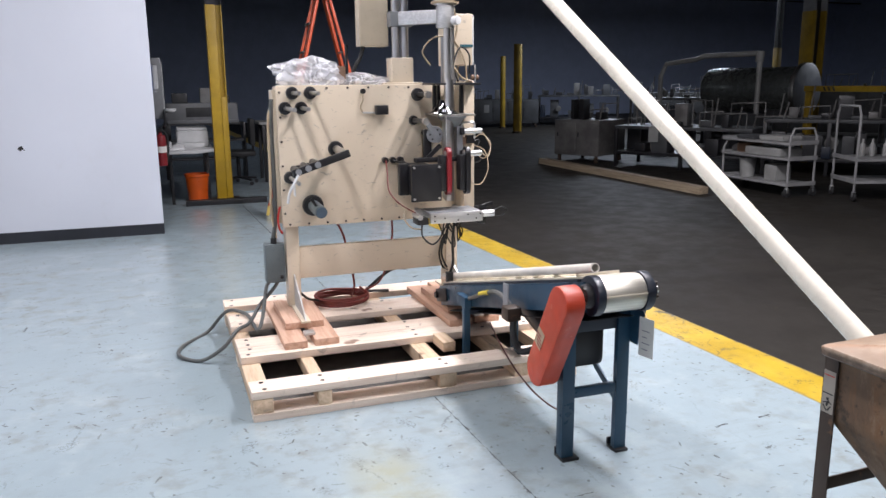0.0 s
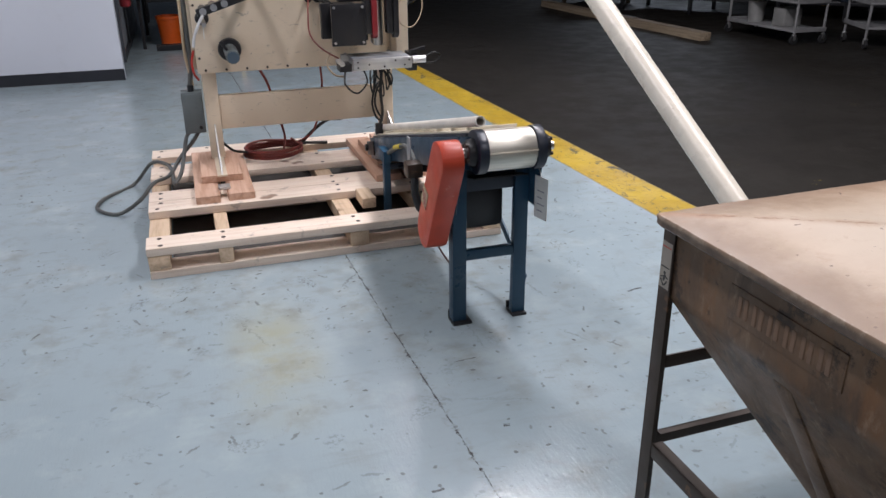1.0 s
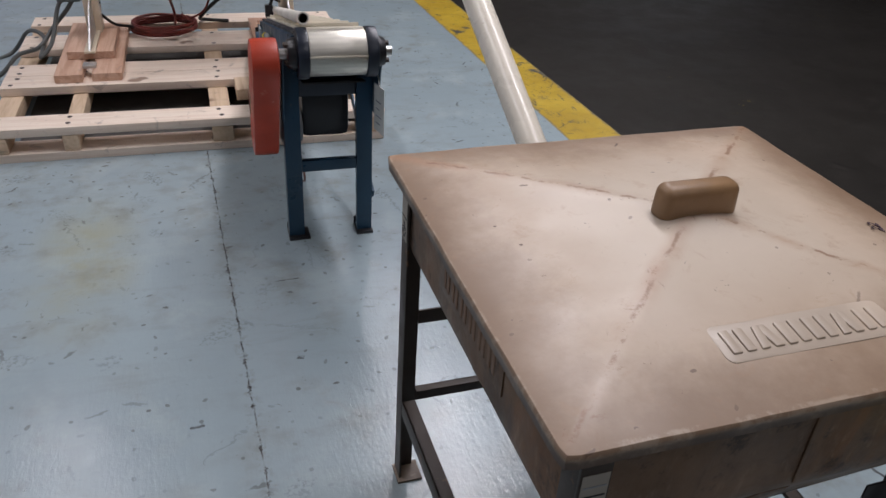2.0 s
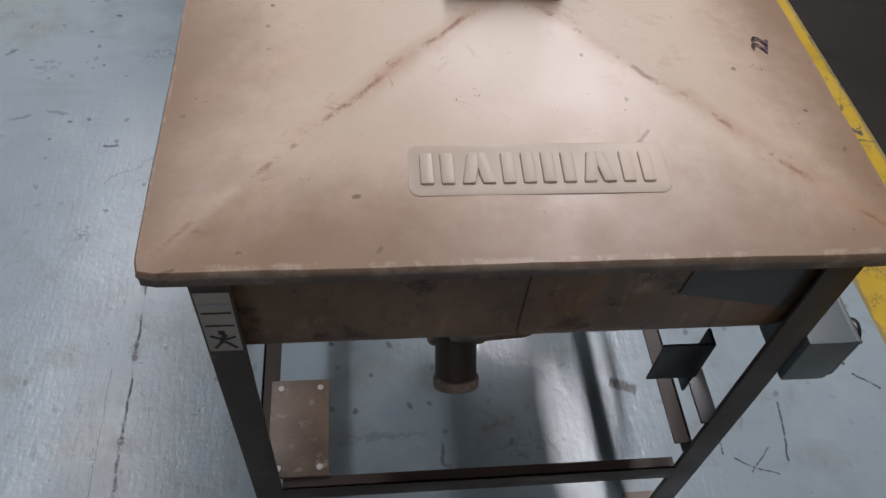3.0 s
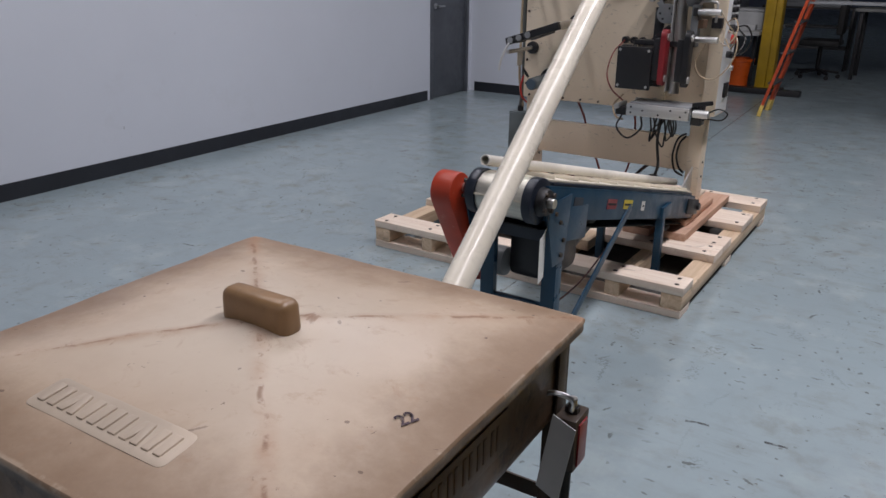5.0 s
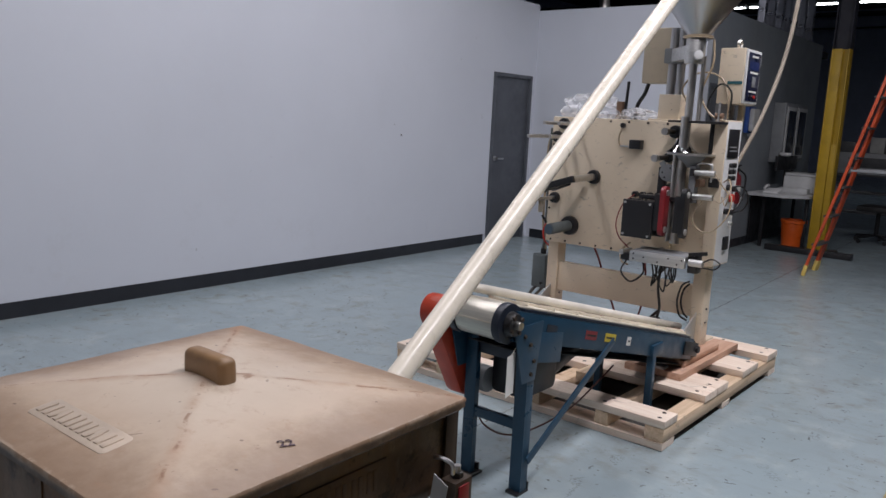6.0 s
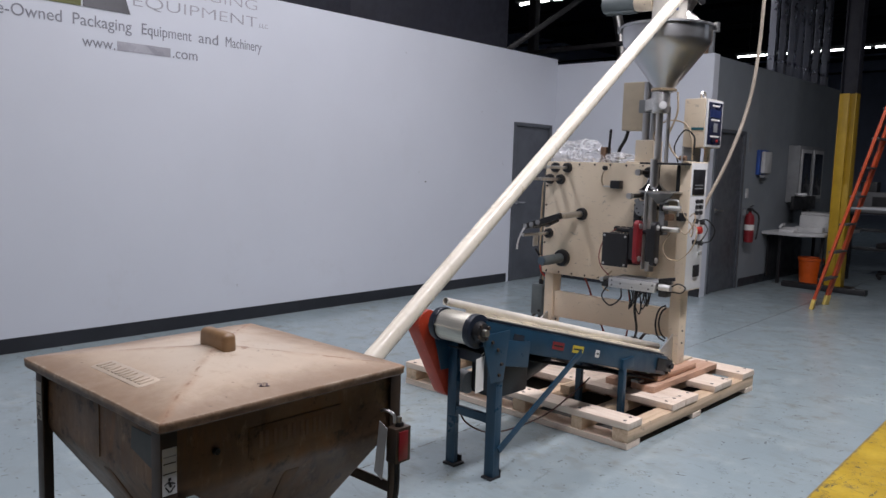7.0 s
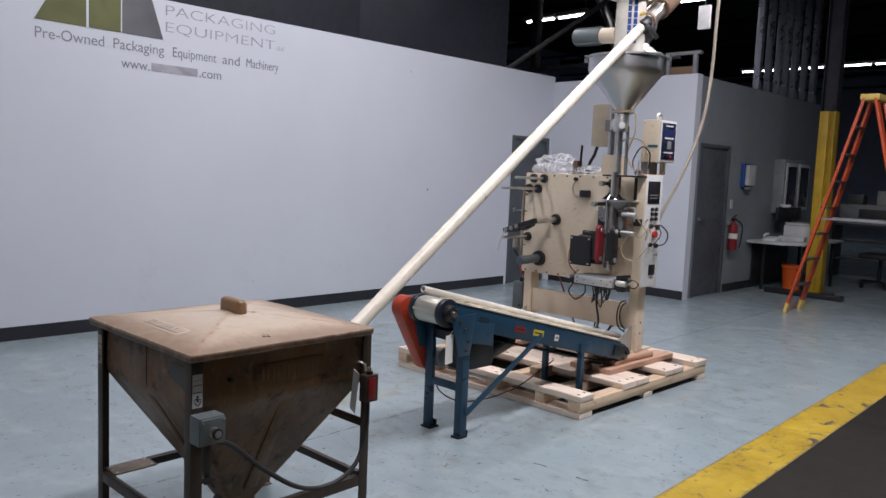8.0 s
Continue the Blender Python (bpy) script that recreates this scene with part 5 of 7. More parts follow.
for i in range(7):
    x = 1.19 + 0.018 * i
    z0 = 0.725
    d = 0.06 + 0.14 * rw.random()
    pts = [(x, 0.74, z0), (x + 0.03 * (rw.random() - 0.5), 0.72 + 0.05 * rw.random(), z0 - d * 0.5), (x + 0.05 * (rw.random() - 0.3), 0.73 + 0.05 * rw.random(), z0 - d), (x + 0.09 * (rw.random() - 0.2), 0.78, z0 - d * 0.55), (1.25 + 0.03 * rw.random(), 0.86, z0)]
    part("wire", hose(pts, 0.0042, 6), M["wire_black"], mach)
part("wire", hose([(1.05, 0.72, 0.72), (1.04, 0.68, 0.66), (1.10, 0.68, 0.61), (1.16, 0.70, 0.66), (1.15, 0.72, 0.72)], 0.005, 6), M["wire_black"], mach)
part("wire", hose([(1.0, 0.85, 0.80), (0.97, 0.80, 0.75), (1.0, 0.76, 0.70), (1.05, 0.74, 0.69)], 0.005, 6), M["wire_tan"], mach)
part("wire", hose([(1.25, 0.74, 0.72), (1.24, 0.74, 0.6), (1.25, 0.76, 0.48), (1.235, 0.77, 0.41)], 0.008, 6), M["wire_black"], mach)
part("wire_loop", hose([(1.48, 0.72, 0.77), (1.53, 0.71, 0.795), (1.57, 0.72, 0.775), (1.54, 0.73, 0.74), (1.47, 0.75, 0.735), (1.42, 0.78, 0.71)], 0.004, 6), M["wire_black"], mach)
part("plug", box((1.21, 0.755, 0.36), (1.25, 0.785, 0.42), 0.005), M["black"], mach)
part("wire_loop", hose([(1.305, 1.02, 0.60), (1.27, 1.0, 0.57), (1.25, 1.0, 0.48), (1.27, 1.0, 0.40), (1.31, 1.02, 0.37)], 0.006, 6), M["wire_black"], mach)
part("wire_loop", hose([(1.305, 1.025, 0.585), (1.28, 1.01, 0.55), (1.268, 1.01, 0.48), (1.285, 1.01, 0.42), (1.31, 1.025, 0.385)], 0.006, 6), M["wire_black"], mach)

# control box with its face to the side
cb = part("control_box", box((1.386, 0.935, 0.715), (1.455, 1.165, 1.512), 0.006), M["cream"], mach, "narrow cream control box")
part("face_plate", box((1.4551, 0.943, 0.723), (1.4568, 1.157, 1.504), 0.001), M["white"], cb, "white front plate")
part("display", box((1.4569, 0.965, 1.31), (1.461, 1.125, 1.465), 0.004), M["black"], cb, "black keypad display")
for i, z in enumerate((1.345, 1.365)):
    part("display_bar", box((1.4611, 0.99, z), (1.4618, 1.10, z + 0.007)), M["grey"], cb)
for y in (1.03, 1.085):
    for z in (1.20, 1.235, 1.27):
        part("switch", rod((1.455, y, z), (1.472, y, z), 0.013, seg=12), M["black"], cb)
part("selector", rod((1.455, 1.08, 1.09), (1.48, 1.08, 1.09), 0.024, 0.021, seg=18, bevel=0.003), M["red_light"], cb, "red emergency knob")
for y, z in ((1.02, 1.15), (1.11, 1.14), (1.02, 1.02), (1.10, 1.01)):
    part("gland", rod((1.455, y, z), (1.478, y, z), 0.016, seg=12), M["black"], cb)
part("valve", rod((1.455, 1.11, 0.945), (1.475, 1.11, 0.945), 0.012, seg=12), M["alu"], cb)
part("socket", box((1.4555, 1.04, 0.80), (1.468, 1.11, 0.875), 0.004), M["black"], cb)
for pts in (
    [(1.478, 1.02, 1.15), (1.53, 1.04, 1.16), (1.545, 1.12, 1.10), (1.52, 1.13, 1.03), (1.478, 1.10, 1.01)],
    [(1.478, 1.02, 1.02), (1.52, 1.0, 1.04), (1.53, 1.05, 1.10), (1.478, 1.11, 1.14)],
):
    part("wire", hose(pts, 0.0045, 6), M["wire_black"], cb)

# electrical box at the other side
eb = part("junction_box", box((0.215, 1.06, 0.375), (0.325, 1.15, 0.60), 0.006), M["grey_box"], mach, "grey steel junction box")
part("cover", box((0.222, 1.052, 0.384), (0.318, 1.0595, 0.592), 0.003), M["grey_box"], eb)
part("gland", rod((0.27, 1.10, 0.60), (0.27, 1.10, 0.635), 0.018, seg=12), M["black"], eb)
part("knob", rod((0.30, 1.052, 0.41), (0.30, 1.04, 0.41), 0.01, seg=10), M["black"], eb)
part("conduit", hose([(0.27, 1.1, 0.63), (0.285, 1.09, 0.75), (0.29, 1.08, 0.95), (0.285, 1.075, 1.2), (0.295, 1.07, 1.42)], 0.013, 8), M["hose_grey"], mach)
part("conduit", hose([(0.285, 1.1, 0.63), (0.265, 1.08, 0.8), (0.268, 1.07, 1.0), (0.272, 1.07, 1.3), (0.296, 1.08, 1.38)], 0.008, 8), M["wire_tan"], mach)
part("red_lead", hose([(0.31, 1.05, 0.82), (0.295, 1.04, 0.76), (0.30, 1.05, 0.70), (0.32, 1.08, 0.66)], 0.006, 6), M["red_light"], mach)
part("red_lead", hose([(0.64, 1.09, 0.705), (0.68, 1.10, 0.62), (0.71, 1.13, 0.5), (0.76, 1.2, 0.3), (0.76, 1.28, 0.19)], 0.007, 6), M["hose_red"], mach)
part("red_lead", hose([(0.98, 1.09, 0.705), (0.985, 1.13, 0.55), (0.93, 1.2, 0.3), (0.80, 1.3, 0.2)], 0.006, 6), M["hose_red"], mach)
part("black_lead", hose([(0.40, 1.12, 0.30), (0.46, 1.14, 0.24), (0.52, 1.2, 0.21), (0.56, 1.3, 0.17)], 0.008, 6), M["wire_black"], mach)

# column, arm, filler
base = part("column_base", box((0.995, 1.065, 1.489), (1.125, 1.19, 1.645), 0.006), M["cream"], mach)
part("base_flange", box((0.95, 1.04, 1.4885), (1.17, 1.22, 1.505), 0.004), M["cream"], base)
for x in (1.035, 1.088):
    part("column", rod((x, 1.12, 1.645), (x, 1.12, 2.02), 0.024, seg=20), M["chrome"], base)
lb = part("starter_box", box((0.83, 1.16, 1.712), (1.005, 1.255, 2.03), 0.006), M["beige"], mach, "beige steel box on the column")
part("box_cover", box((0.835, 1.152, 1.718), (1.0, 1.1595, 2.024), 0.004), M["beige"], lb)
part("conduit", hose([(0.86, 1.2, 1.712), (0.84, 1.2, 1.65), (0.80, 1.2, 1.58), (0.79, 1.2, 1.49)], 0.012, 8), M["wire_black"], lb)
cl = part("clamp_arm", bar((1.03, 1.13, 1.865), (1.235, 0.90, 1.865), 0.05, 0.075, 0.008), M["alu"], mach, "cast aluminium clamp arm")
part("clamp_head", rod((1.258, 0.885, 1.80), (1.258, 0.885, 1.93), 0.052, seg=24, bevel=0.005), M["alu"], cl)
part("clamp_block", box((0.995, 1.08, 1.82), (1.13, 1.165, 1.905), 0.008), M["grey"], cl)
part("knob", rod((1.29, 0.845, 1.84), (1.31, 0.81, 1.84), 0.024, seg=16, bevel=0.004), M["white"], cl)
part("mark", box((1.10, 0.977, 1.85), (1.19, 0.981, 1.872), turn=Matrix.Rotation(radians(-48), 4, "Z")), M["blue_plastic"], cl, "blue maker's mark as bars")
part("auger_tube", rod((1.262, 0.87, 1.50), (1.262, 0.87, 1.86), 0.021, seg=20), M["steel"], mach)
part("auger_tube", rod((1.305, 0.90, 1.50), (1.305, 0.90, 1.84), 0.012, seg=14), M["steel"], mach)
hx, hy = 1.262, 0.90
cone = part("filler_hopper", lathe([(0.03, 0.0), (0.062, 0.0), (0.064, 0.03), (0.222, 0.24), (0.256, 0.28), (0.262, 0.305), (0.262, 0.378), (0.274, 0.38), (0.274, 0.392), (0.02, 0.392)], (hx, hy, 1.925), 56), M["satin"], mach, "brushed stainless conical hopper")
part("rim_band", lathe([(0.069, 0.0), (0.078, 0.002), (0.078, 0.014), (0.069, 0.016)], (hx, hy, 1.932), 30), M["wire_tan"], cone, "tan band")
for a in (20, 110, 200, 290):
    p = (hx + 0.283 * math.cos(radians(a)), hy + 0.283 * math.sin(radians(a)))
    part("clip", box((p[0] - 0.014, p[1] - 0.014, 2.285), (p[0] + 0.014, p[1] + 0.014, 2.332), 0.004), M["chrome"], cone)
dx = hx - 0.01
dr = part("auger_drive", rod((dx, hy + 0.03, 2.318), (dx, hy + 0.03, 2.86), 0.102, seg=36, bevel=0.006), M["white_pipe"], mach, "cream auger drive housing with blue bars")
part("drive_cap", box((dx - 0.15, hy - 0.11, 2.72), (dx + 0.13, hy + 0.17, 2.80), 0.01), M["cream"], dr)
for i in range(7):
    for j, ang in enumerate((-62, -40)):
        a = radians(ang)
        p = Vector((dx + 0.1025 * math.cos(a), hy + 0.03 + 0.1025 * math.sin(a), 2.42 + i * 0.043))
        part("name_bar", box(tuple(p - Vector((0.012, 0.002, 0.018))), tuple(p + Vector((0.012, 0.002, 0.018))), turn=Matrix.Rotation(a + math.pi / 2, 4, "Z")), M["blue_plastic"], dr, smooth=False)
mo = part("drive_motor", rod((hx - 0.44, hy, 2.49), (hx - 0.215, hy, 2.483), 0.058, seg=28, bevel=0.006), M["grey_box"], mach, "grey finned electric motor")
for i in range(9):
    a = radians(-120 + i * 30)
    part("fin", bar((hx - 0.43, hy + 0.06 * math.cos(a), 2.49 + 0.06 * math.sin(a)), (hx - 0.22, hy + 0.06 * math.cos(a), 2.483 + 0.06 * math.sin(a)), 0.008, 0.012), M["grey_box"], mo)
part("gearbox", rod((hx - 0.2145, hy, 2.483), (hx - 0.09, hy, 2.475), 0.055, seg=28, bevel=0.006), M["cream"], mo)
part("wire", hose([(1.33, 0.95, 1.93), (1.345, 0.93, 1.8), (1.30, 0.92, 1.65), (1.36, 0.92, 1.54), (1.44, 0.93, 1.505)], 0.006, 6), M["wire_tan"], mach)
part("wire", hose([(1.36, 0.95, 1.505), (1.33, 0.95, 1.60), (1.38, 0.97, 1.70), (1.44, 0.98, 1.66), (1.44, 0.98, 1.55)], 0.005, 6), M["wire_black"], mach)
part("wire", hose([(1.20, 0.98, 1.60), (1.16, 1.0, 1.68), (1.24, 1.0, 1.76), (1.36, 1.02, 1.74), (1.42, 1.0, 1.62), (1.43, 0.99, 1.52)], 0.005, 6), M["wire_tan"], mach)
dbx = part("feeder_control", box((1.345, 1.02, 1.60), (1.478, 1.255, 1.895), 0.008), M["cream"], mach, "cream feeder control box with a navy face")
part("face", box((1.4785, 1.03, 1.605), (1.49, 1.245, 1.89), 0.004), M["white"], dbx, "white face frame")
part("face_panel", box((1.4902, 1.045, 1.62), (1.493, 1.23, 1.875), 0.002), M["screen"], dbx, "navy panel")
part("blue_field", box((1.4932, 1.06, 1.785), (1.494, 1.215, 1.83)), M["navy_blue"], dbx)
for z, a, b in ((1.85, 1.09, 1.19), (1.765, 1.08, 1.20), (1.665, 1.08, 1.20)):
    part("text_bar", box((1.4932, a, z), (1.4942, b, z + 0.01)), M["paper"], dbx)
part("readout", box((1.4932, 1.12, 1.695), (1.495, 1.175, 1.75), 0.001), M["grey"], dbx)
for y in (1.11, 1.17):
    part("button", rod((1.493, y, 1.643), (1.50, y, 1.643), 0.009, seg=10), M["red_light"] if y > 1.15 else M["black"], dbx)
part("mounting_bracket", box((1.33, 1.06, 1.50), (1.40, 1.17, 1.77), 0.005), M["grey"], mach)
part("teal_band", box((1.40, 1.015, 1.705), (1.478, 1.0195, 1.72)), M["teal"], mach)
part("lift_eye", hose([(1.40, 1.14, 1.896), (1.40, 1.12, 1.925), (1.40, 1.15, 1.945), (1.40, 1.18, 1.925), (1.40, 1.16, 1.896)], 0.008, 6), M["steel"], mach)
part("handle_rod", rod((1.43, 0.86, 1.50), (1.43, 0.86, 1.60), 0.006, seg=8), M["alu"], mach)
part("brass_valve", rod((1.41, 0.87, 1.53), (1.45, 0.87, 1.53), 0.015, seg=12), M["brown"], mach, "small brass valve")
part("side_post", box((1.418, 1.168, 1.513), (1.448, 1.20, 1.60), 0.004), M["cream"], mach)


def crumple(name, centre, size, seed, label):
    """A loose lump of clear plastic film."""
    b = bmesh.new()
    bmesh.ops.create_icosphere(b, subdivisions=5, radius=1)
    for v in b.verts:
        n = noise.noise(v.co * 1.4 + Vector((seed, 0, 0))) * 0.45 + (0.2 - abs(noise.noise(v.co * 2.3 + Vector((0, seed, 0))))) * 0.42 + (0.2 - abs(noise.noise(v.co * 6 + Vector((0, seed, 3))))) * 0.08
        v.co *= 1 + n
        v.co = Vector((v.co.x * size[0], v.co.y * size[1], max(v.co.z, -0.75) * size[2])) + Vector(centre)
    low = min(v.co.z for v in b.verts)
    bmesh.ops.translate(b, verts=b.verts[:], vec=(0, 0, centre[2] - size[2] * 0.75 - low))
    return solid(name, b, M["film"], (centre[0], centre[1], centre[2] - size[2] * 0.75), label, "plastic bag")


crumple("plastic_bag", (0.52, 1.15, 1.555), (0.20, 0.10, 0.088), 3.1, "clear crumpled plastic bag lying on the machine top")
crumple("plastic_bag", (0.82, 1.17, 1.517), (0.15, 0.08, 0.042), 8.4, "flat scrap of clear plastic film on the machine top")
solid("cardboard_scrap", box((0.695, 1.13, 1.489), (0.735, 1.2, 1.60), 0.004), M["brown"], (0.71, 1.16, 1.489), "upright brown cardboard scrap among the film", "cardboard")
solid("black_stick", rod((0.745, 1.15, 1.489), (0.75, 1.16, 1.72), 0.009, seg=10), M["black"], (0.745, 1.15, 1.489), "black rod standing on the machine top", "rod")


# hoses on and beside the pallet
def coil(cx, cy, cz, rx, ry, turns, rise, seed):
    r = random.Random(seed)
    pts = []
    n = int(turns * 10)
    for i in range(n):
        a = 2 * math.pi * i / 10
        w = 1 + 0.10 * (r.random() - 0.5)
        pts.append((cx + rx * w * math.cos(a), cy + ry * w * math.sin(a), cz + rise * i / n + 0.006 * r.random()))
    return pts


solid("air_hose", hose(coil(0.70, 1.31, 0.153, 0.165, 0.15, 5, 0.05, 5) + [(0.85, 1.25, 0.21), (0.80, 1.22, 0.26)], 0.0075, 7, 4), M["hose_red"], (0.7, 1.3, 0.145), "coiled dark red air hose on the pallet", "hose")
solid("power_cable", hose([(0.29, 1.1, 0.385), (0.25, 1.09, 0.33), (0.17, 1.1, 0.24), (0.10, 1.02, 0.165), (0.02, 0.9, 0.165), (-0.06, 0.86, 0.09), (-0.18, 0.90, 0.014), (-0.29, 1.02, 0.013), (-0.27, 1.2, 0.013), (-0.12, 1.42, 0.014), (0.0, 1.36, 0.15), (0.1, 1.2, 0.165), (0.12, 0.96, 0.16), (0.13, 0.86, 0.165), (0.17, 0.98, 0.2), (0.21, 1.08, 0.34), (0.235, 1.1, 0.378)], 0.0105, 8), M["hose_grey"], (0, 1.1, 0.0), "thick grey power cable looped over the pallet edge onto the floor", "cable")
solid("floor_hose", hose([(1.05, 1.45, 0.155), (0.92, 1.5, 0.153), (0.9, 1.4, 0.2), (1.02, 1.3, 0.33), (1.1, 1.2, 0.36)], 0.01, 8), M["wire_black"], (1, 1.45, 0.145), "black hose lying on the rear pallet board", "hose")
solid("hanging_hose", hose([(1.60, 1.72, 6.19), (1.58, 1.66, 4.2), (1.56, 1.60, 2.8), (1.545, 1.60, 2.24), (1.52, 1.55, 1.88), (1.47, 1.42, 1.54), (1.39, 1.31, 1.25), (1.36, 1.27, 1.1)], 0.0115, 10), M["hose_tan"], (1.36, 1.27, 1.1), "tan hose hanging from the ceiling to the machine back", "hose")
sg = thing("hanging_sign", (1.46, 1.605, 2.6), "small white sign hanging beside the hose", "sign")
part("face", box((1.412, 1.59, 2.60), (1.502, 1.62, 2.77), 0.004), M["sign_white"], sg)
part("cord", rod((1.457, 1.605, 2.77), (1.457, 1.605, 6.2), 0.003, seg=6), M["hose_grey"], sg)


# ---- feeder tube ----
TA, TB = Vector((1.62, -2.0, 0.579)), Vector((1.331, 1.0, 2.567))
td = (TB - TA).normalized()
T1 = TB - td * 0.05
feeder = thing("screw_conveyor", tuple(TA - td * 0.25), "long ivory conveyor tube slanting from the bulk hopper to the filler", "screw conveyor")
part("tube", rod(TA - td * 0.25, T1, 0.0335, seg=36), M["tube"], feeder)
head = T1
part("coupling", rod(head - td * 0.05, head + td * 0.04, 0.052, seg=28, bevel=0.006), M["black"], feeder, "black clamp coupling")
tee = part("discharge_head", rod(head + td * 0.04, head + td * 0.26, 0.062, seg=28, bevel=0.008), M["steel"], feeder, "stainless discharge head")
low = head + td * 0.13
part("spout", hose([low, low + Vector((0.0, -0.01, -0.09)), low + Vector((-0.04, -0.03, -0.2)), (1.375, 1.06, 2.318)], 0.052, 24, 6), M["steel"], tee, "steel elbow spout")
part("spout_collar", rod((1.375, 1.06, 2.3195), (1.377, 1.062, 2.36), 0.062, seg=28, bevel=0.004), M["chrome"], tee)
part("clamp_lever", bar(head + Vector((0.06, -0.05, -0.02)), head + Vector((0.12, 0.0, -0.10)), 0.02, 0.03, 0.004), M["black"], tee, "black clamp lever")
part("clamp_lever", bar(head + Vector((-0.02, -0.06, 0.05)), head + Vector((0.05, -0.06, 0.07)), 0.014, 0.022, 0.004), M["yellow_cap"], tee, "yellow clamp lever")
part("clamp_band", rod(head + td * 0.05, head + td * 0.075, 0.068, seg=24), M["brown"], tee)
part("tie_rod", rod(head + td * 0.05 + Vector((0.05, 0, 0.04)), head + td * 0.36 + Vector((0.05, 0, 0.04)), 0.009, seg=10), M["alu"], tee)
part("motor", rod(head + td * 0.27, head + td * 0.56, 0.085, seg=28, bevel=0.008), M["brown"], feeder, "brown-grey drive motor")


# ---- belt conveyor ----
C0, C1 = Vector((1.283, -0.895, 0.715)), Vector((1.316, 0.855, 0.272))
cd = (C1 - C0).normalized()
cs = Vector((cd.y, -cd.x, 0)).normalized()
cu = cs.cross(cd).normalized()


def cv(s, along, up):
    """A point of the conveyor: sideways, along it from the head drum, and up from its axis."""
    return C0 + cs * s + cd * along + cu * up


CL = (C1 - C0).length
belt = thing("belt_conveyor", (1.3, -0.2, 0), "dark blue inclined belt conveyor with a cream cleated belt", "belt conveyor")


def slab(s0, s1, a0, a1, u0, u1, bevel=0.003, bm=None):
    b = box((s0, a0, u0), (s1, a1, u1), bevel)
    m = Matrix((cs, cd, cu)).transposed().to_4x4()
    bmesh.ops.transform(b, matrix=Matrix.Translation(C0) @ m, verts=b.verts[:])
    return join(bm, b)


HW = 0.132
for s in (-1, 1):
    a, b = sorted((s * HW, s * (HW - 0.006)))
    bm = slab(a, b, 0.02, CL - 0.03, -0.062, 0.052)
    f0, f1 = sorted((s * HW, s * (HW - 0.03)))
    slab(f0, f1, 0.02, CL - 0.03, 0.046, 0.052, 0.001, bm)
    slab(f0, f1, 0.02, CL - 0.03, -0.062, -0.056, 0.001, bm)
    part("side_rail", bm, M["blue"], belt, "dark blue steel channel")
    part("collar", rod(cv(s * 0.088, 0, 0), cv(s * 0.122, 0, 0), 0.077, seg=36, bevel=0.004), M["blue_dark"], belt)
    bear = part("bearing", rod(cv(s * 0.1225, 0, 0), cv(s * 0.15, 0, 0), 0.05, 0.042, seg=24, bevel=0.004), M["black"], belt, "black greasy flange bearing")
    part("shaft", rod(cv(s * 0.15, 0, 0), cv(s * 0.172, 0, 0), 0.016, seg=14), M["steel"], bear)
    for k in range(4):
        aa = radians(45 + 90 * k)
        part("bolt", rod(cv(s * 0.145, 0.036 * math.cos(aa), 0.036 * math.sin(aa)), cv(s * 0.158, 0.036 * math.cos(aa), 0.036 * math.sin(aa)), 0.008, seg=6), M["iron"], bear)
drum = part("head_drum", rod(cv(-0.0875, 0, 0), cv(0.0875, 0, 0), 0.070, seg=48, bevel=0.003), M["drum"], belt, "silver belt-wrapped head drum")
part("seam", slab(-0.088, 0.088, -0.0735, -0.0695, -0.012, -0.006, 0.001), M["belt"], drum)
part("belt_top", slab(-0.10, 0.10, 0.0, CL, 0.064, 0.072, 0.003), M["belt"], belt, "cream rubber belt")
part("belt_return", slab(-0.10, 0.10, 0.06, CL, -0.10, -0.094, 0.002), M["rubber"], belt, "dark belt underside")
part("slider_bed", slab(-0.12, 0.12, 0.08, CL - 0.06, 0.053, 0.0635, 0.002), M["blue_dark"], belt)
for i in range(9):
    a = 0.13 + i * 0.2
    part("cleat", slab(-0.095, 0.095, a, a + 0.008, 0.0725, 0.084, 0.002), M["belt"], belt)
part("tail_roller", rod(cv(-0.12, CL, 0.0), cv(0.12, CL, 0.0), 0.045, seg=28, bevel=0.004), M["rubber"], belt, "black tail roller")
for s in (-1, 1):
    part("tail_bracket", slab(*sorted((s * 0.134, s * 0.142)), CL - 0.16, CL + 0.02, -0.04, 0.035, 0.006), M["black"], belt)
    part("tail_nut", rod(cv(s * 0.142, CL, 0), cv(s * 0.156, CL, 0), 0.02, seg=6), M["black"], belt)

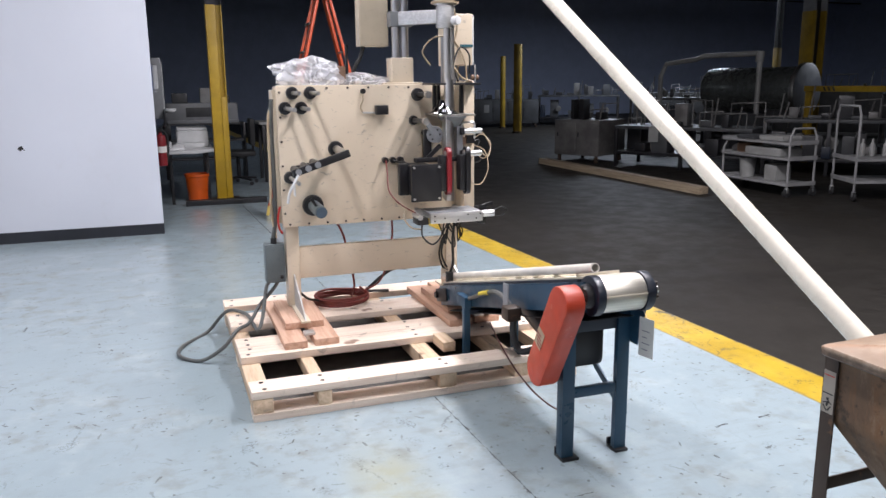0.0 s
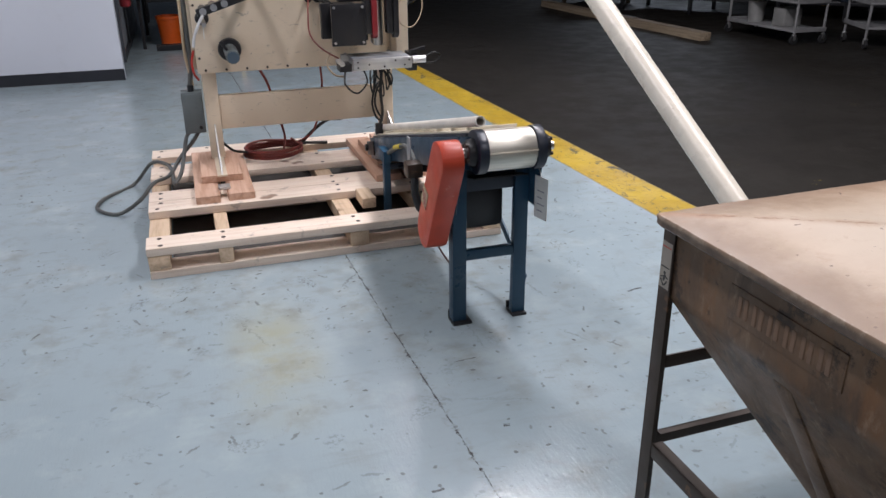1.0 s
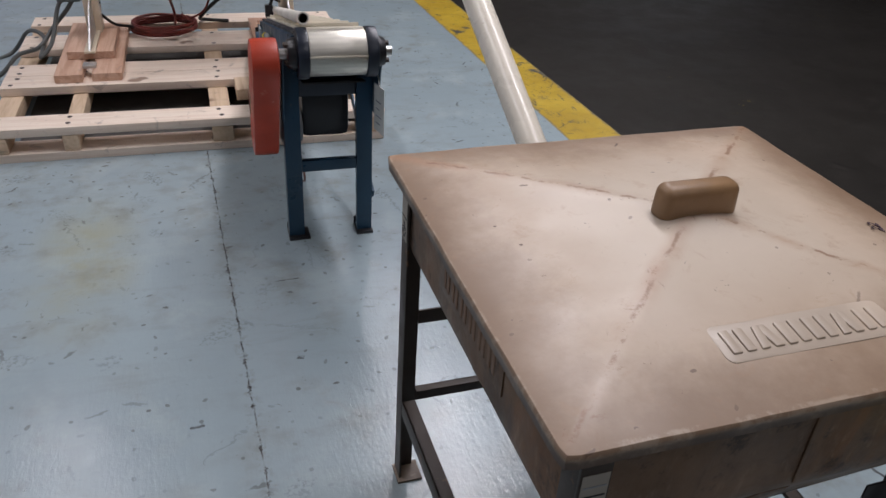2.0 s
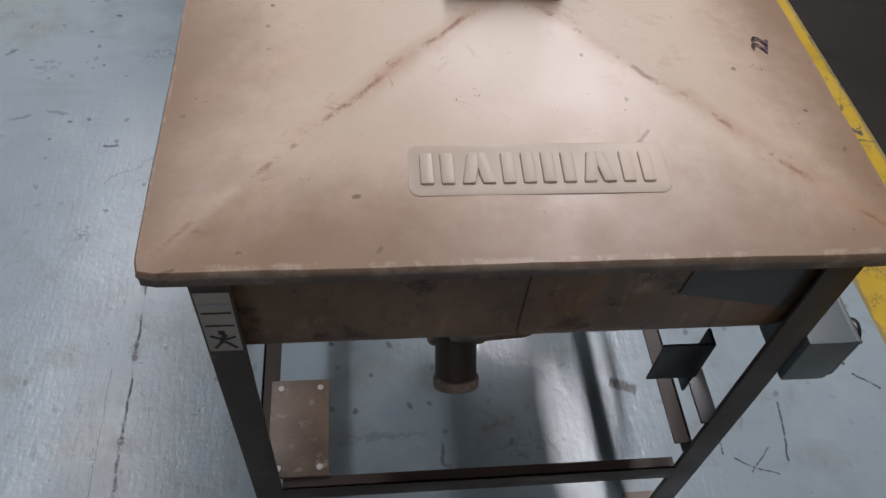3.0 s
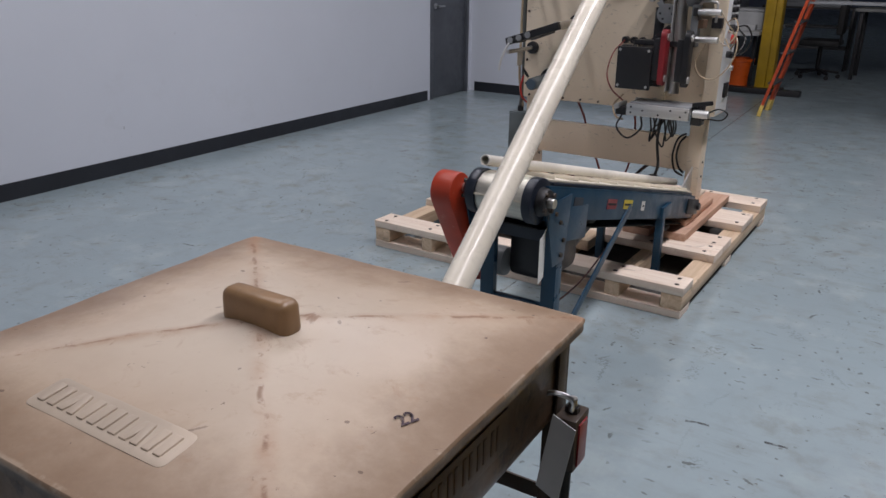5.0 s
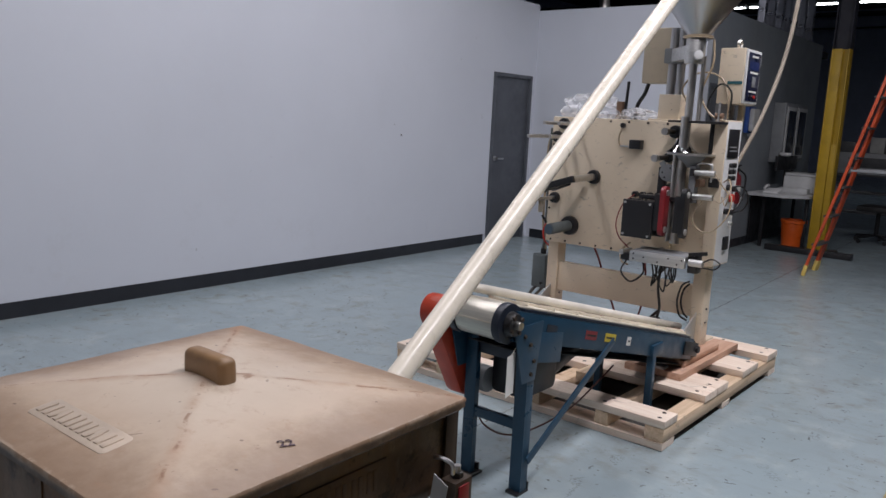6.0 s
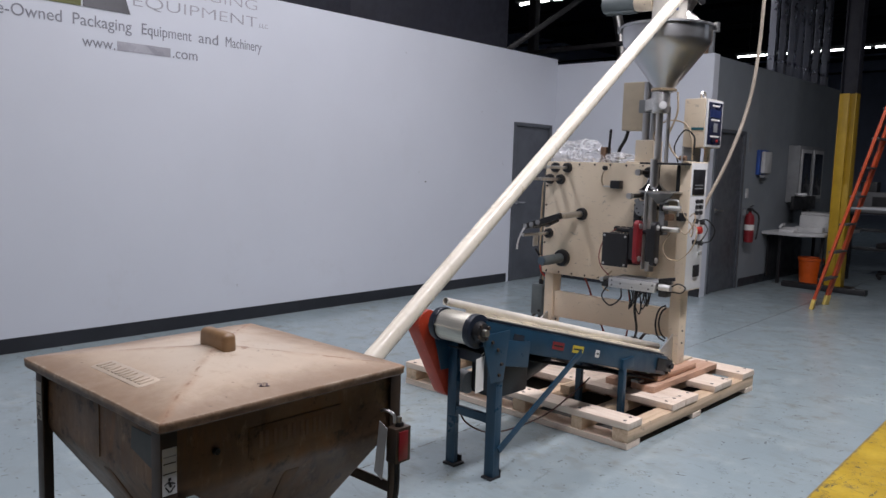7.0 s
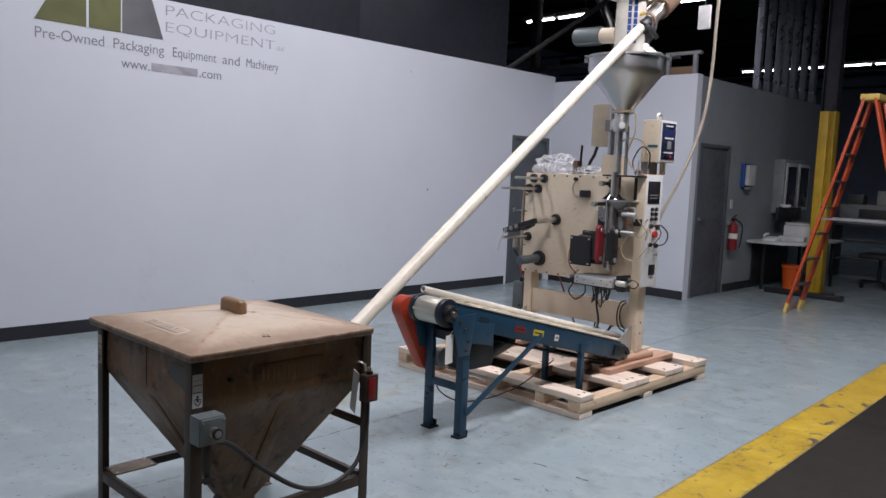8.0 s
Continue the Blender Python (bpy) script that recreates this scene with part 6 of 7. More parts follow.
# head legs
for s, x in ((-1, 1.150), (1, 1.395)):
    bm = box((x - 0.027, -0.782, 0.012), (x + 0.027, -0.776, 0.66), 0.001)
    a, b = (x - 0.027, x - 0.021) if s < 0 else (x + 0.021, x + 0.027)
    box((a, -0.776, 0.012), (b, -0.735, 0.66), 0.001, bm=bm)
    box((x - 0.027 if s > 0 else x + 0.021, -0.776, 0.012), (x - 0.021 if s > 0 else x + 0.027, -0.755, 0.66), 0.001, bm=bm)
    leg = part("leg", bm, M["blue"], belt)
    bm = box((x - 0.03, -0.80, 0.0), (x + 0.045 if s < 0 else x + 0.03, -0.725, 0.012), 0.003)
    box((x - 0.03, -0.735, 0.012), (x + 0.03, -0.725, 0.04), 0.003, bm=bm)
    part("foot", bm, M["black"], leg, "worn black foot plate")
    part("gusset", prism([(-0.83, 0.47), (-0.74, 0.47), (-0.70, 0.70), (-0.90, 0.70)], 0, (x + 0.028) if s > 0 else (x - 0.034), (x + 0.034) if s > 0 else (x - 0.028), 0.002), M["blue"], leg)
    studs("bolt", [(x + 0.034 * s, y, z) for y, z in ((-0.79, 0.62), (-0.76, 0.55), (-0.83, 0.66), (-0.775, 0.50))], (s, 0, 0), 0.009, 0.008, M["iron"], leg, 6)
part("cross_bar", box((1.1775, -0.78, 0.26), (1.3675, -0.755, 0.30), 0.003), M["blue"], belt)
part("cross_plate", box((1.1775, -0.772, 0.53), (1.3675, -0.762, 0.63), 0.003), M["blue_dark"], belt)
part("brace", bar((1.432, -0.76, 0.14), (1.432, -0.10, 0.505), 0.008, 0.034, 0.002), M["blue"], belt)
part("guard_box", prism([(-0.73, 0.655), (-0.535, 0.62), (-0.547, 0.497), (-0.725, 0.532)], 0, 1.4165, 1.4235, 0.002), M["blue"], belt, "blue side guard")
# motor under the belt
gm = part("gear_motor", box((1.19, -0.70, 0.35), (1.36, -0.45, 0.55), 0.03), M["black"], belt, "black gear motor")
part("motor_body", rod((1.27, -0.50, 0.42), (1.27, -0.24, 0.49), 0.075, seg=28, bevel=0.01), M["black"], gm)
part("gearbox", rod((1.19, -0.70, 0.40), (1.12, -0.70, 0.40), 0.055, seg=24, bevel=0.006), M["grey"], gm)
gd = part("chain_guard", prism(stadium((-0.725, 0.385), (-0.905, 0.70), 0.068), 0, 1.022, 1.105, 0.012), M["red"], belt, "scuffed red chain guard")
part("label", box((1.019, -0.80, 0.49), (1.0216, -0.745, 0.57), 0.0005, turn=Matrix.Rotation(radians(29), 4, "X")), M["wire_tan"], gd, "pale printed label")
for i in range(4):
    part("label_bar", box((1.0176, -0.792 + 0.0, 0.545 - i * 0.016), (1.0188, -0.755, 0.55 - i * 0.016), turn=Matrix.Rotation(radians(29), 4, "X")), M["red_part"], gd)
# switch and wiring on the near rail
sw = part("switch_box", box((1.07, -0.37, 0.47), (1.135, -0.30, 0.53), 0.005), M["iron"], belt, "small metal switch box")
part("bracket", box((1.10, -0.30, 0.50), (1.106, -0.25, 0.62), 0.002), M["grey"], sw)
part("flex", hose([(1.10, -0.36, 0.47), (1.10, -0.37, 0.40), (1.12, -0.40, 0.34), (1.18, -0.48, 0.38)], 0.016, 8), M["rubber"], sw)
part("conduit", hose([(1.12, -0.30, 0.52), (1.14, -0.10, 0.53), (1.15, 0.1, 0.47), (1.16, 0.35, 0.37), (1.17, 0.42, 0.28)], 0.011, 8), M["hose_grey"], belt)
part("yellow_tape", hose([(1.145, 0.02, 0.50), (1.15, 0.10, 0.475), (1.15, 0.14, 0.462)], 0.0125, 8), M["yellow_label"], belt)
# rear legs in the pallet openings
for x in (1.150, 1.432):
    bm = bar((x, 0.33, 0.07), (x, 0.33, 0.365), 0.034, 0.034, 0.003)
    leg = part("leg", bm, M["blue"], belt)
    part("leg_plate", box((x - 0.02, 0.30, 0.34), (x + 0.02, 0.42, 0.40), 0.004), M["blue"], leg)
    part("caster_fork", box((x - 0.022, 0.31, 0.045), (x + 0.022, 0.35, 0.07), 0.003), M["black"], leg)
    part("caster", rod((x - 0.014, 0.325, 0.034), (x + 0.014, 0.325, 0.034), 0.028, seg=18, bevel=0.004), M["black"], leg)
part("rear_cross", box((1.168, 0.32, 0.30), (1.414, 0.34, 0.325), 0.002), M["blue_dark"], belt)
# labels on the far rail
for a0, a1, u0, u1, mt_, lb_ in ((0.56, 0.66, -0.02, 0.018, "red_part", "red warning label"), (0.74, 0.84, -0.02, 0.018, "yellow_label", "yellow warning label"), (0.96, 1.0, -0.025, 0.015, "paper", "white label"), (0.24, 0.32, -0.01, 0.02, "blue_dark", "")):
    lab = part("label", slab(HW + 0.0005, HW + 0.002, a0, a1, u0, u1, 0), M[mt_], belt, lb_)
    if lb_:
        part("label_bar", slab(HW + 0.0021, HW + 0.003, a0 + 0.01, a1 - 0.01, (u0 + u1) / 2 - 0.004, (u0 + u1) / 2 + 0.004, 0), M["ink"], lab)
tg = thing("paper_tag", (1.43, -0.86, 0.42), "white paper tag hanging from the conveyor leg", "tag")
tag_turn = Matrix.Translation((1.419, -0.897, 0)) @ Matrix.Rotation(radians(-78), 4, "Z") @ Matrix.Translation((-1.419, 0.897, 0))
bm = box((1.382, -0.898, 0.443), (1.457, -0.8965, 0.60), 0)
bmesh.ops.transform(bm, matrix=tag_turn, verts=bm.verts[:])
part("sheet", bm, M["paper"], tg)
for z, u0, u1 in ((0.47, 1.398, 1.43), (0.495, 1.398, 1.44), (0.52, 1.398, 1.425), (0.545, 1.398, 1.438)):
    bm = box((u0, -0.899, z), (u1, -0.8985, z + 0.004), 0)
    bmesh.ops.transform(bm, matrix=tag_turn, verts=bm.verts[:])
    part("text_bar", bm, M["letter_silver"], tg, smooth=False)
part("string", hose([(1.419, -0.897, 0.60), (1.421, -0.86, 0.63), (1.425, -0.80, 0.65)], 0.0015, 5), M["paper"], tg)
solid("white_pipe", lathe([(0.002, 0.25), (0.0145, 0.25), (0.0145, 0.0), (0.0185, 0.0), (0.0185, 1.98), (0.0145, 1.98), (0.0145, 1.73), (0.002, 1.73)], (0, 0, 0), 20), M["white_pipe"], (0, 0, 0), "loose off-white plastic pipe lying on the conveyor belt", "pipe")
pipe = bpy.data.objects["white_pipe"]
p0, p1 = cv(-0.095, 0.0, 0.1025), cv(-0.045, 1.9, 0.1025)
pipe.matrix_world = Matrix.Translation(p0 - (p1 - p0).normalized() * 0.02) @ (p1 - p0).to_track_quat("Z", "Y").to_matrix().to_4x4()
solid("power_lead", hose([(1.26, 0.27, 0.262), (1.25, 0.12, 0.2), (1.24, -0.10, 0.13), (1.225, -0.35, 0.105), (1.21, -0.57, 0.125), (1.17, -0.70, 0.20), (1.147, -0.735, 0.30)], 0.0042, 7), M["lead"], (1.2, -0.4, 0.0), "dark red power lead slung below the conveyor", "cable")


for ob in (belt, tg, pipe, bpy.data.objects["power_lead"]):
    ob.matrix_basis = Matrix.Translation((0, -0.03, 0)) @ ob.matrix_basis


# ---- bulk hopper ----
hop = thing("bulk_hopper", LID_BASE, "brown stained bulk hopper on a steel stand, tan lid", "hopper")
X0, X1, Y0, Y1 = 1.211, 1.915, -2.678, -1.942
hcx, hcy = (X0 + X1) / 2, (Y0 + Y1) / 2


def ring(x0, x1, y0, y1, z, b):
    return [b.verts.new(p) for p in ((x0, y0, z), (x1, y0, z), (x1, y1, z), (x0, y1, z))]


b = bmesh.new()
rings = [ring(X0, X1, Y0, Y1, 0.832, b), ring(X0, X1, Y0, Y1, 0.655, b), ring(hcx - 0.06, hcx + 0.06, hcy - 0.06, hcy + 0.06, 0.155, b), ring(hcx - 0.06, hcx + 0.06, hcy - 0.06, hcy + 0.06, 0.12, b)]
for r0, r1 in zip(rings, rings[1:]):
    for i in range(4):
        b.faces.new((r0[i], r0[(i + 1) % 4], r1[(i + 1) % 4], r1[i]))
b.faces.new(rings[0])
b.faces.new(rings[-1])
bmesh.ops.recalc_face_normals(b, faces=b.faces[:])
bmesh.ops.bevel(b, geom=[e for e in b.edges if abs(e.verts[0].co.z - e.verts[1].co.z) > 0.02 or abs(e.verts[0].co.z - 0.655) < 0.001], offset=0.018, segments=3, affect="EDGES", profile=0.6)
body = part("body", b, M["hopper"], hop, "brown stained tapering body")
# moulded ribs down the middle of each sloping side
for k in range(4):
    a = math.pi / 2 * k
    ux, uy = math.cos(a), math.sin(a)
    half = (X1 - X0) / 2 if k % 2 == 0 else (Y1 - Y0) / 2
    top = Vector((hcx + ux * (half - 0.026), hcy + uy * (half - 0.026), 0.63))
    low = Vector((hcx + ux * 0.100, hcy + uy * 0.100, 0.22))
    part("rib", bar(top, low, 0.058, 0.026, 0.0115), M["hopper"], body)
    p = Vector((hcx + ux * (half + 0.001), hcy + uy * (half + 0.001), 0.735))
    ln, dp = 0.30, 0.0016
    if k % 2 == 0:
        lo, hi = (p.x - dp, p.y - ln / 2, 0.70), (p.x + dp, p.y + ln / 2, 0.775)
    else:
        lo, hi = (p.x - ln / 2, p.y - dp, 0.70), (p.x + ln / 2, p.y + dp, 0.775)
    if k != 3:
        pl = part("emblem", box(lo, hi, 0.003), M["hopper"], body, "raised maker's plate")
        for i in range(12):
            c = -ln / 2 + 0.03 + (i // 2) * 0.0425 + (i % 2) * 0.018
            wdt = 0.011
            if k % 2 == 0:
                q0, q1 = (p.x - 0.003, p.y + c, 0.715), (p.x + 0.003, p.y + c + wdt, 0.76)
            else:
                q0, q1 = (p.x + c, p.y - 0.003, 0.715), (p.x + c + wdt, p.y + 0.003, 0.76)
            part("raised_block", box(q0, q1, 0.002), M["brown"], pl)
part("seam", box((hcx - 0.003, Y0 - 0.003, 0.66), (hcx + 0.003, Y0, 0.81), 0.001), M["hopper"], body)
part("patch", prism([(1.745, 0.79), (1.88, 0.79), (1.88, 0.70), (1.74, 0.735)], 1, Y0 - 0.0025, Y0 - 0.0005), M["patch"], body, "grey painted patch")
part("bolt", rod((X1, -2.555, 0.742), (X1 + 0.012, -2.555, 0.742), 0.008, seg=8), M["black"], body)
part("outlet_pipe", rod((hcx - 0.004, hcy - 0.0, 0.20), (hcx - 0.005, hcy - 0.112, 0.075), 0.041, seg=26), M["iron"], hop, "rusty outlet pipe")
part("outlet_flange", rod((hcx - 0.005, hcy - 0.110, 0.086), (hcx - 0.005, hcy - 0.123, 0.07), 0.046, seg=26, bevel=0.003), M["rust"], hop)

# stand
LEGS = {"fl": (1.204, -2.70, 1, 1), "fr": (1.922, -2.70, -1, 1), "bl": (1.204, -1.93, 1, -1), "br": (1.922, -1.93, -1, -1)}
for key, (x, y, sx_, sy_) in LEGS.items():
    w = 0.042
    bm = box((min(x, x + sx_ * w), min(y, y + sy_ * 0.005), 0.006), (max(x, x + sx_ * w), max(y, y + sy_ * 0.005), 0.829), 0.001)
    box((min(x, x + sx_ * 0.005), min(y + sy_ * 0.005, y + sy_ * w), 0.006), (max(x, x + sx_ * 0.005), max(y + sy_ * 0.005, y + sy_ * w), 0.829), 0.001, bm=bm)
    leg = part("leg", bm, M["iron"], hop)
    bm = box((x - 0.03 + sx_ * 0.025, y - 0.03 + sy_ * 0.025, 0), (x + 0.03 + sx_ * 0.025, y + 0.03 + sy_ * 0.025, 0.006), 0.001)
    part("foot_plate", bm, M["rust"], leg, "rusty foot plate")
RZ = 0.215
for lo, hi in (((1.246, -2.70, RZ), (1.88, -2.695, RZ + 0.04)), ((1.246, -1.935, RZ), (1.88, -1.93, RZ + 0.04)), ((1.204, -2.656, RZ), (1.209, -1.975, RZ + 0.04)), ((1.917, -2.656, RZ), (1.922, -1.975, RZ + 0.04))):
    bm = box(lo, hi, 0.001)
    if hi[0] - lo[0] > 0.1:
        iy = lo[1] if lo[1] < -2.3 else hi[1] - 0.02
        box((lo[0], iy, hi[2] - 0.004), (hi[0], iy + 0.02, hi[2]), bm=bm)
    else:
        ix = lo[0] if lo[0] < 1.5 else hi[0] - 0.03
        box((ix, lo[1], hi[2] - 0.004), (ix + 0.03, hi[1], hi[2]), bm=bm)
    part("rail", bm, M["iron"], hop, "dark rust-brown angle rail")
part("rail", box((1.246, -1.937, 0.44), (1.88, -1.932, 0.475), 0.001), M["iron"], hop)
pl = part("mounting_plate", box((1.222, -2.682, RZ + 0.041), (1.318, -2.512, RZ + 0.047), 0.001), M["rust"], hop, "bare drilled mounting plate")
for x in (1.238, 1.303):
    for y in (-2.667, -2.527):
        part("hole", rod((x, y, RZ + 0.0471), (x, y, RZ + 0.0478), 0.005, seg=10), M["paper"], pl)
bm = box((1.80, -2.628, 0.43), (1.877, -2.624, 0.525), 0.001)
box((1.872, -2.624, 0.38), (1.877, -2.60, 0.525), 0.001, bm=bm)
box((1.877, -2.69, 0.40), (1.905, -2.60, 0.405), 0.001, bm=bm)
part("bracket", bm, M["black"], hop, "dark bent bracket plate")

# lid
N = 56
LX0, LX1, LY0, LY1 = 1.158, 1.95, -2.698, -1.934
b = bmesh.new()
grid = []
for j in range(N + 1):
    row = []
    for i in range(N + 1):
        u, v = 2 * i / N - 1, 2 * j / N - 1
        m = max(abs(u), abs(v))
        near = abs(abs(u) - abs(v))
        z = 0.847 + 0.052 * (1 - m) ** 0.9
        z += 0.0009 * max(0, 1 - near / 0.06) * min(1, (1 - m) * 6)
        z += 0.0016 * noise.noise(Vector((u * 3, v * 3, 0.3)))
        ru = 1 - 0.008 * max(0, (abs(v) - 0.97) / 0.03) ** 2
        rv = 1 - 0.008 * max(0, (abs(u) - 0.97) / 0.03) ** 2
        x = (LX0 + LX1) / 2 + u * ru * (LX1 - LX0) / 2
        y = (LY0 + LY1) / 2 + v * rv * (LY1 - LY0) / 2
        if m > 0.999:
            x += 0.001 * noise.noise(Vector((x * 16, y * 16, 2.0)))
            y += 0.001 * noise.noise(Vector((y * 16, x * 16, 5.0)))
        row.append(b.verts.new((x, y, z)))
    grid.append(row)
for j in range(N):
    for i in range(N):
        b.faces.new((grid[j][i], grid[j][i + 1], grid[j + 1][i + 1], grid[j + 1][i]))
loop = [grid[0][i] for i in range(N)] + [grid[j][N] for j in range(N)] + [grid[N][N - i] for i in range(N)] + [grid[N - j][0] for j in range(N)]
last = loop
for out, dz in ((0.002, 0.0025), (0.0025, 0.006), (0.001, 0.013), (0.0015, 0.021), (-0.003, 0.026), (-0.03, 0.026)):
    nxt = []
    for v in loop:
        d = Vector((v.co.x - LID_C[0], v.co.y - LID_C[1], 0))
        e = Vector((math.copysign(1, d.x) if abs(d.x) / 0.3975 > 0.985 else 0, math.copysign(1, d.y) if abs(d.y) / 0.38 > 0.985 else 0, 0))
        nxt.append(b.verts.new(v.co + e * out - Vector((0, 0, dz))))
    for i in range(len(loop)):
        b.faces.new((last[i], last[(i + 1) % len(loop)], nxt[(i + 1) % len(loop)], nxt[i]))
    last = nxt
b.faces.new(last)
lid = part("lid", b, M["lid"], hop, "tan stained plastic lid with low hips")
hb = bmesh.new()
bmesh.ops.create_cube(hb, size=1, matrix=Matrix.Translation((1.560, -2.314, 0.9115)) @ Matrix.Diagonal((0.142, 0.044, 0.063, 1)))
for v in hb.verts:
    v.co.x = 1.555 + (v.co.x - 1.555) * (0.96 if v.co.z > 0.91 else 1.0)
bmesh.ops.bevel(hb, geom=hb.edges[:], offset=0.016, segments=5, affect="EDGES", profile=0.5)
part("handle", hb, M["grip"], lid, "moulded block handle")
outline = []
for cx_, cy_, a0 in ((1.687, -2.568, 0), (1.431, -2.568, 90), (1.431, -2.610, 180), (1.687, -2.610, 270)):
    outline += [(cx_ + 0.012 * math.cos(radians(a0 + i * 30)), cy_ + 0.012 * math.sin(radians(a0 + i * 30))) for i in range(4)]
bmk = prism(outline, 2, 0.8530, 0.8638, 0.004)
for v in bmk.verts:
    v.co.z += (v.co.y + 2.60) * 0.128
em = part("emblem", bmk, M["emblem"], lid, "paler raised maker's plate")
for i in range(12):
    c = 1.432 + (i // 2) * 0.0428 + (i % 2) * 0.0215
    wdt = 0.0145
    lean = (0.008 if i % 2 == 0 else -0.008) if i // 2 in (1, 4) else 0
    o = [(c, -2.609), (c + wdt, -2.609), (c + wdt + lean, -2.570), (c + lean, -2.570)]
    bmr = prism(o, 2, 0.858, 0.8668, 0.003)
    for v in bmr.verts:
        v.co.z += (v.co.y + 2.60) * 0.128
    part("raised_block", bmr, M["emblem"], em)
bm = letters("22", 0.030, (1.884, -2.395, 0.868), Matrix.Rotation(radians(70), 4, "Z") @ Matrix.Rotation(radians(4), 4, "X"), 0.0006, 0.0005)
for v in bm.verts:
    m = max(abs(v.co.x - LID_C[0]) / 0.3975, abs(v.co.y - LID_C[1]) / 0.38)
    v.co.z = 0.8482 + 0.052 * (1 - m) ** 0.9 + (0.0012 if v.co.z > 0.868 else 0)
part("number", bm, M["marker"], lid, "handwritten black number", smooth=False)

# stickers, control and switch boxes
FIGURE = ((0.0, 0.030, 0.007, 0.007, 0), (0.0, 0.018, 0.006, 0.016, 20), (-0.006, 0.006, 0.0035, 0.017, 35), (0.007, 0.005, 0.0035, 0.018, -40), (-0.008, 0.021, 0.012, 0.003, 30), (0.008, 0.019, 0.012, 0.003, -25))


def sticker(face, at, side, material, bars):
    """A warning sticker of 36 by 112 mm on an upright face: axis 0 or 1, its lower edge and middle, the side it looks to."""
    def plate(u, z, w, h, lift, deg=0.0):
        lo, hi = [0.0, 0.0, z - h / 2], [0.0, 0.0, z + h / 2]
        a, b = sorted((at[face] + side * lift, at[face] + side * (lift + 0.0006)))
        lo[face], hi[face] = a, b
        lo[1 - face], hi[1 - face] = u - w / 2, u + w / 2
        return box(lo, hi, turn=Matrix.Rotation(radians(deg), 4, "XY"[face]))

    u = at[1 - face]
    st = part("sticker", plate(u, at[2] + 0.056, 0.036, 0.112, 0.0004), material, hop, "soiled white warning sticker with a running figure")
    for dz, colour in bars:
        part("sticker_bar", plate(u, at[2] + dz, 0.031, 0.0025, 0.0012), M[colour], st)
    for du, dz, w, h, deg in FIGURE:
        part("pictogram", plate(u + du, at[2] + 0.008 + dz, w, h, 0.0012, deg), M["ink"], st)


sticker(1, (1.225, -2.7003, 0.682), -1, M["dirty_label"], ((0.052, "ink"), (0.076, "ink"), (0.092, "grey")))
sticker(0, (1.9223, -2.678, 0.670), 1, M["white_pale"], ((0.052, "ink"), (0.076, "ink"), (0.092, "grey")))
sticker(0, (1.2037, -1.951, 0.670), -1, M["dirty_label"], ((0.052, "ink"), (0.100, "red_light")))
gb = part("push_button_box", box((1.926, -2.708, 0.560), (1.990, -2.616, 0.655), 0.006), M["grey_box"], hop, "grey push-button box")
part("box_cover", box((1.9905, -2.705, 0.565), (1.999, -2.619, 0.651), 0.004), M["grey_box"], gb)
part("button", rod((2.0045, -2.662, 0.606), (2.018, -2.662, 0.606), 0.009, seg=20, bevel=0.001), M["black"], gb)
cap = part("button_cap", rod((2.0185, -2.662, 0.606), (2.028, -2.662, 0.606), 0.0185, seg=24, bevel=0.003), M["black"], gb, "black mushroom button")
part("cap_ring", rod((2.0282, -2.662, 0.606), (2.0292, -2.662, 0.606), 0.012, seg=24, bevel=0.0004), M["grey"], cap)
part("button_ring", rod((1.999, -2.662, 0.606), (2.004, -2.662, 0.606), 0.018, seg=24, bevel=0.002), M["chrome"], gb)
for y in (-2.699, -2.625):
    part("screw", rod((1.999, y, 0.642), (2.003, y, 0.642), 0.004, seg=8), M["chrome"], gb)
rb = part("switch_box", box((1.926, -1.99, 0.565), (1.968, -1.928, 0.672), 0.004), M["iron"], hop, "dark switch box with a red plate")
part("red_plate", box((1.9685, -1.980, 0.574), (1.972, -1.944, 0.662), 0.001), M["red_part"], rb)
part("toggle", rod((1.947, -1.958, 0.672), (1.947, -1.958, 0.70), 0.008, seg=10), M["chrome"], rb)
part("toggle_nut", rod((1.947, -1.958, 0.672), (1.947, -1.958, 0.684), 0.014, seg=6), M["black"], rb)
part("hook", hose([(1.90, -2.0, 0.715), (1.93, -2.0, 0.725), (1.955, -1.99, 0.715), (1.955, -1.985, 0.69)], 0.005, 8), M["chrome"], hop, "bright wire hook")
part("paper_slip", box((1.925, -2.036, 0.535), (1.977, -2.0345, 0.70), 0, turn=Matrix.Rotation(radians(-17), 4, "Z") @ Matrix.Rotation(radians(10), 4, "Y")), M["white_pale"], hop, "grey-white hanging slip")
part("cable", hose([(1.955, -2.625, 0.555), (1.965, -2.57, 0.53), (1.97, -2.45, 0.42), (1.975, -2.3, 0.315), (1.97, -2.15, 0.285), (1.955, -2.02, 0.33), (1.945, -1.965, 0.45), (1.945, -1.96, 0.565)], 0.009, 8), M["rubber"], hop, "black cable slung between the boxes")

hop.location = Vector(LID_BASE) + Vector((0.043, -0.011, 0.0))
hop.rotation_euler.z = radians(1.2)
lid.location, lid.scale = (0.006, -0.017, 0.008), (0.993, 1.012, 1)


# ---- dark warehouse beyond the line ----
NEAR = set(scene.objects)
solid("timber_beam", plank((5.90, 4.43, 0.0), (6.04, 8.62, 0.09), 0.01), M["beam"], (5.97, 6.5, 0), "long weathered timber beam lying on the dark floor", "beam")


